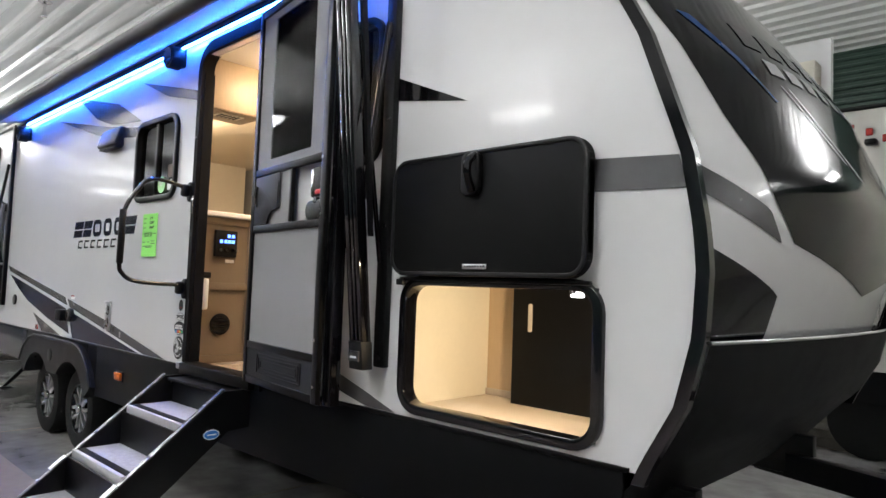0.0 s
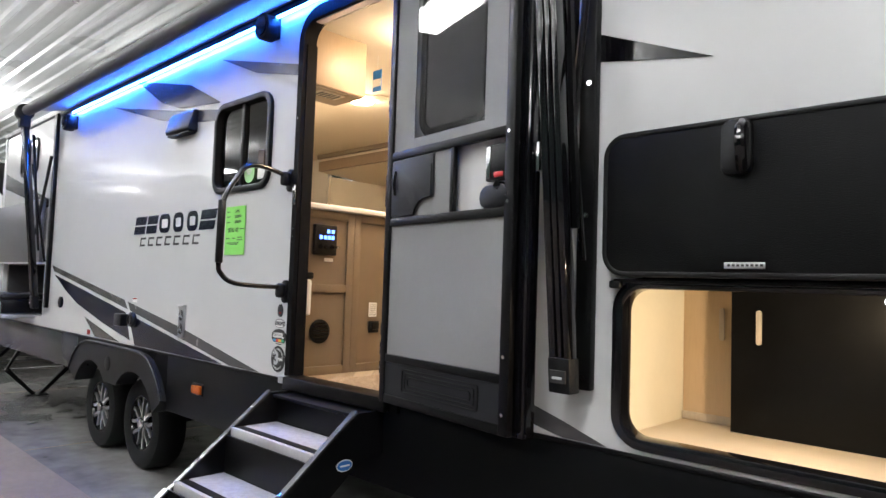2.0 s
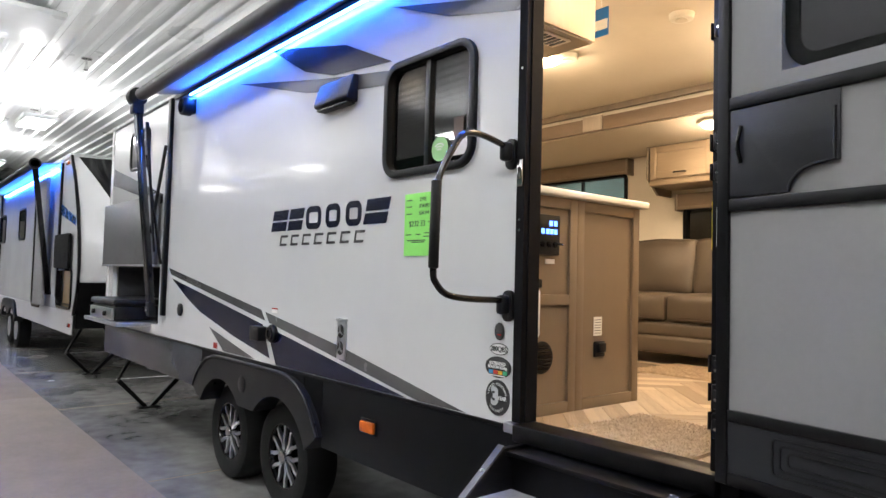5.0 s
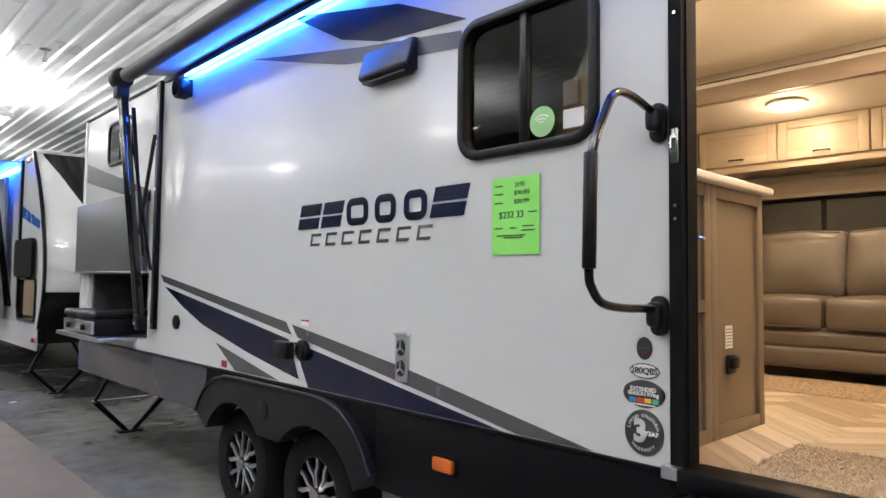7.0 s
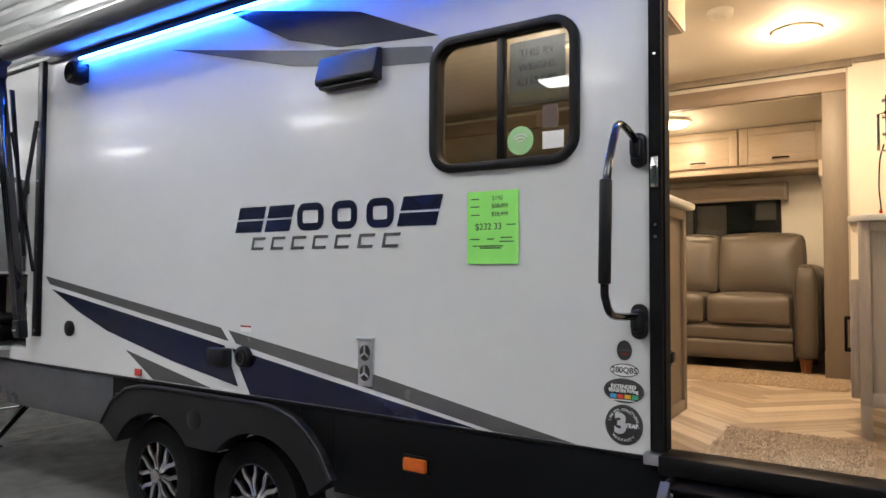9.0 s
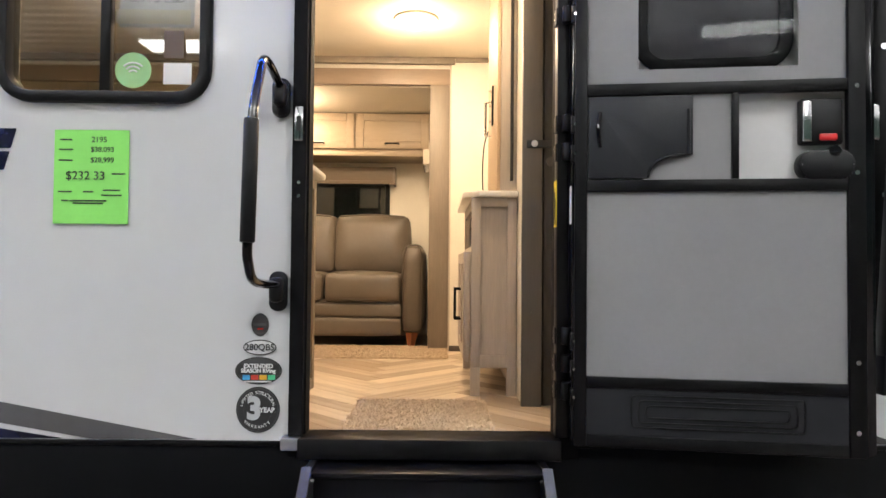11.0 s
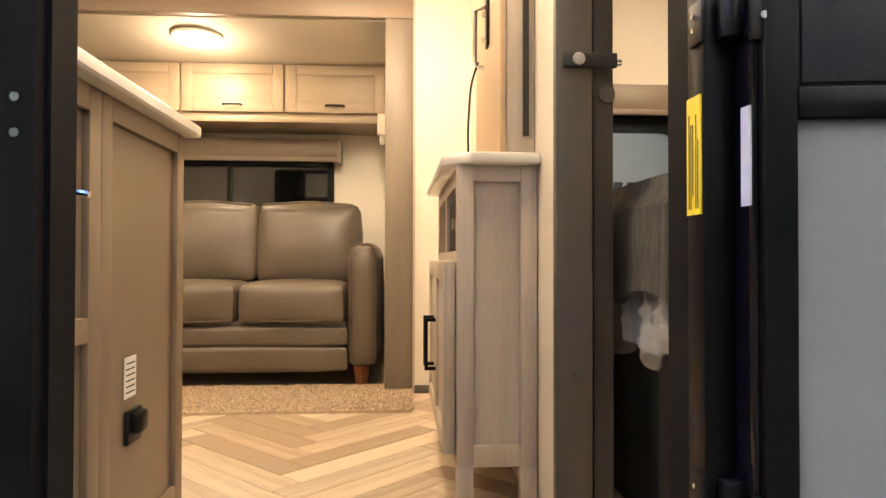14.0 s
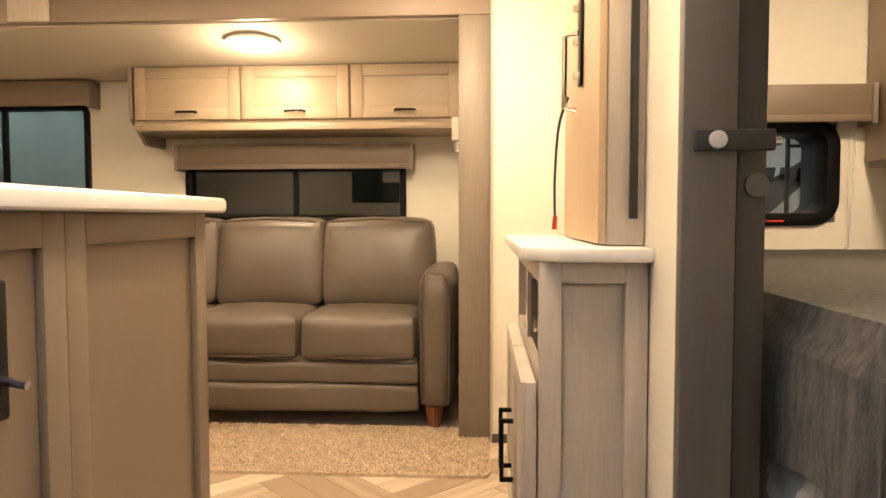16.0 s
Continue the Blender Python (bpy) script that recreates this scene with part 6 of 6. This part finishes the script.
brk = thing("tv_bracket", (-3.2, 2.86, 2.0), "black metal television wall bracket with loose cables", "bracket")
part("plate", box(-3.200, -3.193, 2.84, 2.88, 2.02, 2.20, 0.002), BLACK, brk)
part("bar", tube([(-3.20, 2.86, 2.13), (-3.225, 2.89, 2.13), (-3.225, 2.90, 1.98), (-3.20, 2.90, 1.975)], 0.006, 8), CHROME, brk)
for z in (2.04, 2.11, 2.18):
    part("bolt", rod((-3.20, 2.86, z), (-3.212, 2.86, z), 0.008, 8), CHROME, brk)
part("cable", tube([(-3.205, 3.0, 2.02), (-3.22, 3.05, 1.96), (-3.225, 3.08, 1.85), (-3.22, 3.13, 1.78), (-3.218, 3.14, 1.74)], 0.0035, 6, curve=4), INK, brk)
part("plug", rod((-3.218, 3.14, 1.745), (-3.218, 3.142, 1.71), 0.006, 8), YELLOW, brk)
part("plug", rod((-3.219, 3.125, 1.745), (-3.222, 3.122, 1.712), 0.006, 8), RED, brk)
strap = thing("door_strap", (-3.05, 2.41, 1.84), "black strap with round studs across the sliding door slot", "strap")
part("band", box(-3.098, -2.985, 2.400, 2.414, 1.838, 1.868, 0.003), INK, strap)
part("stud", rod((-3.068, 2.400, 1.853), (-3.068, 2.392, 1.853), 0.013, 16, bevel=0.003), NOSING, strap)
part("end_stud", rod((-2.985, 2.42, 1.853), (-2.972, 2.42, 1.853), 0.007, 12), CHROME, strap)
for z in (1.20, 1.79):
    bp = thing("wood_plug", (-3.0 if z > 1.5 else -3.068, 2.41, z), "small round cover cap on the post", "cap")
    x = -2.998 if z > 1.5 else -3.068
    part("cap", rod((x, 2.4385 if z > 1.5 else 2.414, z), (x, 2.432 if z > 1.5 else 2.409, z), 0.018 if z > 1.5 else 0.008, 16), DARKPOST, bp)

# ---- bedroom ----
bed = thing("bed", (-2.1, 3.1, FLOOR), "raised bed with a charcoal woven blanket over plastic wrap", "bed")
part("platform", box(-2.86, -1.36, 2.50, 4.08, FLOOR, 1.40), INK, bed)
part("mattress", box(-2.89, -1.37, 2.29, 4.08, 1.402, 1.59, 0.04, segs=3), WHITEPAPER, bed)
bl = bmesh.new()
nx, ny = 44, 50
rows = []
for j in range(ny + 1):
    y = 2.262 + (4.09 - 2.262) * j / ny
    row = []
    for i in range(nx + 1):
        if i <= 14:
            q = i / 14
            zed = 1.362 + 0.016 * math.sin(j * 0.55) * (1 - q) + (1.594 - 1.362) * q
            x = -2.945 + 0.012 * noise.noise(Vector((q * 2, y * 6, 0))) * (1.2 - q) * 1.2
            if i >= 12:
                x += 0.012 * (i - 11)
            p = Vector((x, y, zed + (0.018 if i == 14 else 0)))
        else:
            q = (i - 14) / (nx - 14)
            p = Vector((-2.905 + 1.52 * q, y, 1.616 + 0.003 * noise.noise(Vector((q * 7, y * 4, 2)))))
        row.append(bl.verts.new(p))
    rows.append(row)
for a, c in zip(rows, rows[1:]):
    for i in range(nx):
        bl.faces.new((a[i], a[i + 1], c[i + 1], c[i]))
front = [rows[0]]
for d in range(1, 9):
    front.append([bl.verts.new((v.co.x + (0.02 if i < 14 else 0), 2.262 - 0.012 * min(d, 2) + 0.01 * noise.noise(Vector((v.co.x * 7, d * 0.5, 4))), min(v.co.z, max(1.365 if v.co.x < -2.07 else 1.415, 1.616 - 0.034 * d)))) for i, v in enumerate(rows[0])])
for a, c in zip(front, front[1:]):
    for i in range(nx):
        bl.faces.new((a[i + 1], a[i], c[i], c[i + 1]))
bmesh.ops.recalc_face_normals(bl, faces=bl.faces)
blo = solid("blanket", bl, BLANKET, "charcoal woven striped blanket draped over the bed edge", "blanket")
bag = bmesh.new()
rows = []
for j in range(61):
    q = j / 60
    y = 2.235 + 0.42 * q
    drop = 0.145 * min(1.0, 0.12 + q * 4.2) + 0.035 * math.sin(q * 17) * q + 0.03 * noise.noise(Vector((j * 0.13, 0, 0)))
    row = []
    for i in range(25):
        w = i / 24
        fold = 0.022 * math.sin(q * 26 + 2.2 * noise.noise(Vector((q * 3, w * 1.5, 1)))) * (0.35 + w)
        crease = 0.014 * noise.noise(Vector((q * 14, w * 9, 4)))
        row.append(bag.verts.new((-2.915 + fold + crease, y + 0.03 * w * math.sin(q * 9), 1.385 - drop * w)))
    rows.append(row)
for a, c in zip(rows, rows[1:]):
    for i in range(24):
        bag.faces.new((a[i], a[i + 1], c[i + 1], c[i]))
solid("plastic_wrap", bag, PLASTICBAG, "crumpled clear plastic wrap hanging below the blanket", "plastic wrap")
bc = thing("bedroom_cabinet", (-1.65, 3.7, 1.92), "light wood bedroom wardrobe cabinet with framed door", "cabinet")
part("body", box(-1.92, -1.36, 3.35, FI - 0.032, 1.93, CEIL, 0.003), LIGHTWOOD, bc)
d = part("door", box(-1.938, -1.921, 3.36, 4.09, 1.95, CEIL - 0.02, 0.003), LIGHTWOOD, bc)
part("door_handle", tube([(-1.938, 3.52, 2.3), (-1.965, 3.52, 2.3), (-1.965, 3.52, 2.42), (-1.938, 3.52, 2.42)], 0.006, 8), BLACK, d)
part("black_speaker", box(-1.95, -1.939, 3.62, 3.72, 2.08, 2.24, 0.004), INK, bc)
wp2 = thing("wall_panel_seam", (-1.7, FI - 0.034, 1.6), "thin wall joint strip", "trim", kind="structure")
part("strip", box(-1.80, -1.79, FI - 0.038, FI - 0.0305, 1.6, CEIL), CEILVINYL, wp2)


# ---- outdoor kitchen at the rear ----
ok = thing("outdoor_kitchen", (-8.85, 2.1, 0.92), "outdoor camp kitchen with a griddle and grey hatch door", "kitchen unit")
part("lining", slab(-9.62, -8.08, 0.90, 1.46, [(-9.57, -8.13, 0.95, 1.42)], WI + 0.003, 2.36), SKIRTGREY, ok)
part("back_panel", box(-9.6, -8.1, 2.361, 2.38, 0.9, 1.46), DARKGREY, ok)
for x in (-9.5, -9.0, -8.5):
    dd = part("door", box(x, x + 0.42, 2.335, 2.358, 1.0, 1.4, 0.004), GREYWOOD, ok)
    part("handle", tube([(x + 0.37, 2.335, 1.15), (x + 0.37, 2.31, 1.15), (x + 0.37, 2.31, 1.27), (x + 0.37, 2.335, 1.27)], 0.006, 8), BLACK, dd)
hp = thing("kitchen_hatch_door", (-9.2, WY, 1.43), "grey metal outdoor kitchen hatch folded up flat", "hatch")
part("panel", box(-9.84, -8.12, WY - 0.05, WY - 0.016, 1.445, 2.06, 0.006), mat("grey_hatch_skin", (0.06, 0.06, 0.066), 0.35, scale=7, second=(0.13, 0.13, 0.14), bump=0.25, bump_scale=60), hp)
part("edge", box(-9.86, -8.10, WY - 0.054, WY - 0.012, 1.432, 1.447, 0.004), ALU, hp, "bright lower edge")
for x in (-9.7, -9.1, -8.5):
    part("hinge", box(x - 0.03, x + 0.03, WY - 0.02, WY - 0.002, 2.05, 2.075, 0.003), CHROME, hp)
gr = thing("griddle", (-8.85, 1.72, 0.95), "black table-top griddle on a pull-out tray", "grill")
part("body", box(-9.3, -8.5, 1.60, 2.1, 0.94, 1.07, 0.012), BLACK, gr)
part("lid", box(-9.32, -8.48, 1.58, 2.1, 1.075, 1.13, 0.025, segs=3), PLASTIC, gr, "black domed lid")
part("front_panel", box(-9.28, -8.52, 1.575, 1.6, 0.95, 1.05, 0.004), ALU, gr, "bright steel front panel")
for x in (-9.1, -8.7):
    part("knob", rod((x, 1.575, 1.0), (x, 1.55, 1.0), 0.022, 16, bevel=0.003), PLASTIC, gr)
part("tray", box(-9.45, -8.3, 1.56, 2.2, 0.905, 0.938, 0.005), ALU, gr, "steel pull-out tray")
window_r = thing("rear_window", (-8.825, WY, 2.37), "black-framed sliding rear side window", "window")
part("frame", ring(-8.825, 2.54, 0.55, 0.32, 0.06, 0.03, WY - 0.018, WY), BLACK, window_r)
part("mullion", box(-8.838, -8.812, WY - 0.016, WY - 0.009, 2.385, 2.695, 0.002), BLACK, window_r)
for px in (-8.9675, -8.6825):
    part("pane", prism(rounded(0.258, 0.31, 0.03, 4, px, 2.54), WY - 0.008, WY - 0.003), DARKGLASS, window_r)
part("side_decal", prism([(-9.72, 2.28), (-8.2, 1.98), (-8.1, 1.98), (-8.1, 2.06), (-9.72, 2.45)], D - 0.002, D), GREYDECAL, trailer, "grey rear stripe decal")


def jack(x, y, top):
    t = thing("stabilizer_jack", (x, y, G), "black folding scissor stabilizer jack standing on the floor", "jack", "stabilizer jacks")
    part("foot", box(x - 0.07, x + 0.07, y - 0.11, y + 0.11, G, G + 0.018, 0.004), BLACK, t)
    for s in (-1, 1):
        part("lower_arm", prism([(y + s * 0.01, G + 0.018), (y + s * 0.06, G + 0.018), (y + s * 0.34, 0.23), (y + s * 0.30, 0.26)], x - 0.025, x + 0.025, "x"), BLACK, t)
        part("upper_arm", prism([(y + s * 0.34, 0.23), (y + s * 0.30, 0.26), (y + s * 0.05, top), (y + s * 0.10, top)], x - 0.025, x + 0.025, "x"), BLACK, t)
        part("pivot", rod((x - 0.032, y + s * 0.32, 0.245), (x + 0.032, y + s * 0.32, 0.245), 0.014, 10), CHROME, t)
    part("screw", rod((x, y - 0.33, 0.245), (x, y + 0.33, 0.245), 0.01, 8), CHROME, t)
    part("mount", box(x - 0.04, x + 0.04, y - 0.2, y + 0.2, top - 0.02, top + 0.02), BLACK, t)
    return t


jack(-9.66, 2.27, 0.70)


# ---- neighbouring trailers ----
def far_trailer(dx, dy, label, tail=-9.8):
    t = thing("travel_trailer", (dx - 5.3, dy + 3.06, 0), label, "trailer", "neighbouring trailers")
    T = Matrix.Translation((dx, dy, 0))

    def put(name, bm, m, lab="", parent=None):
        bm.transform(T)
        return part(name, bm, m, parent or t, lab)
    put("side_wall", side_wall(tail, 0, [HATCH, (-3.9, -3.2, BASE, 2.7)], WY, WY + 0.05), WHITE)
    put("front_cap", cap_sheet(0.82, 2.9, lambda z: WY, lambda z: FAR, 0.0, 20, 24), CAPWHITE)
    def inset(z):
        return float(np.interp(z, [1.65, 1.95, 2.85, 2.9], [MID - 0.001, 2.4, 1.95, 1.93]))
    put("cap_window", cap_sheet(1.65, 2.9, inset, lambda z: 2 * MID - inset(z), 0.006, 20, 24), GLOSSBLACK)
    put("stone_guard", cap_sheet(0.82, 1.225, lambda z: WY + 0.02, lambda z: FAR - 0.02, 0.03, 12, 8), HATCHBLACK)
    put("far_wall", box(tail, -1.3, FAR - 0.05, FAR, BASE, TOP), WHITE)
    put("rear_wall", box(tail - 0.03, tail, WY, FAR, BASE, TOP), WHITE)
    put("roof", box(tail, -1.5, WY - 0.02, FAR + 0.02, 2.885, 2.95, 0.02), WHITEDECAL)
    zz = zs_between(0.80, 2.92, 30)
    put("edge_trim", prism([(nose(z) - 0.004, z) for z in zz] + [(nose(z) + 0.036, z) for z in zz[::-1]], WY - 0.014, WY + 0.02), GLOSSBLACK)
    put("underbelly", box(tail + 0.1, -1.1, WY + 0.06, FAR - 0.06, 0.62, 0.82), BLACK)
    put("skirt", box(tail, -1.02, WY - 0.004, WY + 0.012, 0.55, 0.838), NOSING)
    put("side_decal", prism([(-2.0, 2.3), (-1.05, 2.05), (-1.05, 1.95), (-2.0, 2.15)], WY - 0.004, WY - 0.001), mat("blue_decal", (0.02, 0.09, 0.3), 0.25, vary=0.1))
    put("hatch_frame", ring(-1.55, 1.1275, 0.845, 0.465, 0.07, 0.038, WY - 0.02, WY + 0.05), GLOSSBLACK)
    put("hatch_panel", prism(rounded(0.90, 0.455, 0.075, 5, -1.575, 1.625), WY - 0.062, WY - 0.022), HATCHBLACK)
    put("storage_lining", box(-2.1, -1.0, WY + 0.45, WY + 0.47, 0.85, 1.4), CREAMPANEL)
    put("storage_floor", box(-2.1, -1.0, WY + 0.052, WY + 0.45, 0.85, 0.87), PLANK)
    put("entry_back", box(-4.0, -3.1, WY + 0.45, WY + 0.47, BASE, 2.75), BACKWOOD)
    put("door_frame", ring(-3.55, 1.775, 0.70, 1.86, 0.1, 0.06, WY - 0.02, WY + 0.05), GLOSSBLACK)
    put("open_door", box(-3.15, -2.45, WY - 0.12, WY - 0.07, 0.86, 2.7, 0.01), SCREEN)
    for x, w in ((-5.2, 0.6), (-7.6, 0.8)):
        wdw = put("window", ring(x, 2.15, w, 0.5, 0.07, 0.035, WY - 0.018, WY - 0.001), BLACK)
        put("pane", prism(rounded(w, 0.5, 0.06, 4, x, 2.15), WY - 0.008, WY - 0.003), DARKGLASS, parent=wdw)
    put("awning_roller", rod((-7.9, 1.5, 2.82), (-2.0, 1.5, 2.82), 0.05, 14), SKIRT)
    fb = bmesh.new()
    prism([(WY - 0.02, 2.87), (WY - 0.02, 2.865), (1.5, 2.835), (1.5, 2.84)], -7.8, -2.1, "x", fb)
    put("awning_fabric", fb, FABRIC)
    put("light_strip", box(-7.4, -2.2, WY - 0.034, WY - 0.022, 2.795, 2.805), LEDBLUE)
    for x in (-2.05, -7.9):
        put("awning_arm", prism([(1.775, 1.03), (1.70, 1.03), (1.47, 2.85), (1.53, 2.85)], x - 0.035, x + 0.035, "x"), GLOSSBLACK)
        put("awning_rail", box(x + 0.04, x + 0.10, WY - 0.03, WY, 1.0, 2.86), BLACK)
        put("arm_cap", rod((x - 0.05, 1.5, 2.82), (x + 0.05, 1.5, 2.82), 0.075, 16), PLASTIC)
    put("roof_lamp", box(-1.75, -1.6, WY - 0.02, WY, 2.80, 2.85, 0.01), AMBER)
    put("marker_lamp", box(-1.2, -1.08, WY - 0.02, WY, 0.64, 0.69, 0.008), RED)
    for hx in HUBS:
        w = put("wheel", rod((hx, 1.93, HUBZ), (hx, 2.13, HUBZ), 0.333, 32, bevel=0.03), RUBBER)
        put("rim", rod((hx, 1.925, HUBZ), (hx, 1.94, HUBZ), 0.19, 24), ALU, parent=w)
    put("wheel_arch", prism(arch_line(), WY - 0.04, WY + 0.1), ARCH)
    put("tongue_beam", box(-1.2, 0.4, MID - 0.1, MID + 0.1, 0.48, 0.58), BLACK)
    return t


far_trailer(-10.65, 0.056, "white travel trailer with blue decals and blue awning light, parked behind")
jack(-12.45, 2.33, 0.70)
far_trailer(-22.0, 0.4, "white travel trailer with an open awning, farther along the row")


def plain_trailer(x0, x1, y0, y1, label):
    t = thing("camper_trailer", ((x0 + x1) / 2, (y0 + y1) / 2, 0), label, "trailer")
    rr = 0.75
    pts = [(x0, 0.75), (x1, 0.75)] + [(x1 - rr + rr * math.cos(radians(a)), 3.15 - rr + rr * math.sin(radians(a))) for a in range(0, 91, 10)] + [(x0, 3.15)]
    part("body", prism(pts, y0, y1), mat("pale_trailer_skin", (0.6, 0.59, 0.55), 0.3, vary=0.04), t)
    part("edge_trim", tube([(p[0], y0 - 0.005, p[1]) for p in pts[1:]], 0.02, 8), BLACK, t)
    for dx, dz in ((-1.0, 3.02), (-0.85, 2.97), (-0.72, 2.90)):
        part("marker_lamp", box(x1 + dx - 0.03, x1 + dx + 0.03, y0 - 0.03, y0, dz - 0.09, dz - 0.02, 0.01), RED, t, "red marker lamp")
    part("camera_pod", box(x1 - 0.88, x1 - 0.78, y0 - 0.1, y0, 2.78, 2.84, 0.02), BLACK, t)
    lad = part("ladder", tube([(x1 - 0.45, y0 - 0.12, 0.9), (x1 - 0.45, y0 - 0.12, 2.85), (x1 - 0.42, y0 - 0.1, 3.0), (x1 - 0.2, y0 + 0.1, 3.12)], 0.018, 8), BLACK, t, "black steel ladder")
    part("ladder_rail", tube([(x1 - 0.1, y0 - 0.12, 0.9), (x1 - 0.1, y0 - 0.12, 2.85), (x1 - 0.1, y0 + 0.1, 3.0)], 0.018, 8), BLACK, lad)
    for z in (1.1, 1.4, 1.7, 2.0, 2.3, 2.6):
        part("rung", rod((x1 - 0.45, y0 - 0.12, z), (x1 - 0.1, y0 - 0.12, z), 0.014, 8), BLACK, lad)
    part("graphic", prism([(x1 - 1.6, 1.62), (x1 - 0.9, 1.80), (x1 - 0.2, 2.25), (x1 - 0.05, 2.2), (x1 - 0.7, 1.62), (x1 - 1.2, 1.5)], y0 - 0.006, y0 - 0.001), GREYDECAL, t, "grey curved graphic")
    for k in range(6):
        part("emblem_block", prism([(x1 - 0.95 + k * 0.12, 2.02), (x1 - 0.87 + k * 0.12, 2.02), (x1 - 0.85 + k * 0.12, 2.14), (x1 - 0.93 + k * 0.12, 2.14)], y0 - 0.006, y0 - 0.001), SKIRTGREY, t)
    part("underbelly", box(x0 + 0.1, x1 - 0.1, y0 + 0.1, y1 - 0.1, 0.45, 0.75), BLACK, t)
    for wx in (x0 + 0.7, x1 - 0.9):
        part("tyre", rod((wx, y0 + 0.15, 0.34 + G), (wx, y0 + 0.4, 0.34 + G), 0.34, 28, bevel=0.03), RUBBER, t)
    return t


plain_trailer(-4.2, -0.55, 7.0, 9.5, "pale camper trailer with a black rear ladder and red lamps")
nb = thing("touring_trailer", (-4.5, 7.6, 0), "white trailer with grey curved graphics seen through the windows", "trailer")
part("body", box(-12.0, -4.6, 6.6, 9.0, 0.6, 3.1, 0.12, segs=3), WHITE, nb)
part("graphic", prism([(-9.5, 1.4), (-6.0, 1.9), (-4.7, 2.5), (-4.7, 2.1), (-6.4, 1.5)], 6.594, 6.599), GREYDECAL, nb)
part("graphic", prism([(-11, 1.2), (-7, 1.3), (-4.7, 1.7), (-4.7, 1.4), (-7, 1.05)], 6.594, 6.599), NAVY, nb)
for wx in (-9.0, -8.1):
    part("tyre", rod((wx, 6.7, 0.34 + G), (wx, 6.95, 0.34 + G), 0.34, 28, bevel=0.03), RUBBER, nb)
# the trailer parked ahead of the nose
ah = thing("touring_trailer", (5.2, 3.1, 0), "white trailer with a dark rear window, parked ahead of the nose", "trailer")
part("body", box(2.7, 8.0, 1.9, 4.3, 0.7, 2.95, 0.12, segs=3), WHITE, ah)
part("rear_window", prism(rounded(1.1, 0.45, 0.08, 5, 3.1, 1.95), 2.68, 2.699, "x"), DARKGLASS, ah)
part("bumper", box(2.55, 2.69, 2.0, 4.2, 0.5, 0.68, 0.02), BLACK, ah)
part("underbelly", box(2.9, 7.9, 2.0, 4.2, 0.45, 0.7), BLACK, ah)
for wx in (5.0, 5.85):
    part("tyre", rod((wx, 1.98, 0.34 + G), (wx, 2.2, 0.34 + G), 0.34, 28, bevel=0.03), RUBBER, ah)
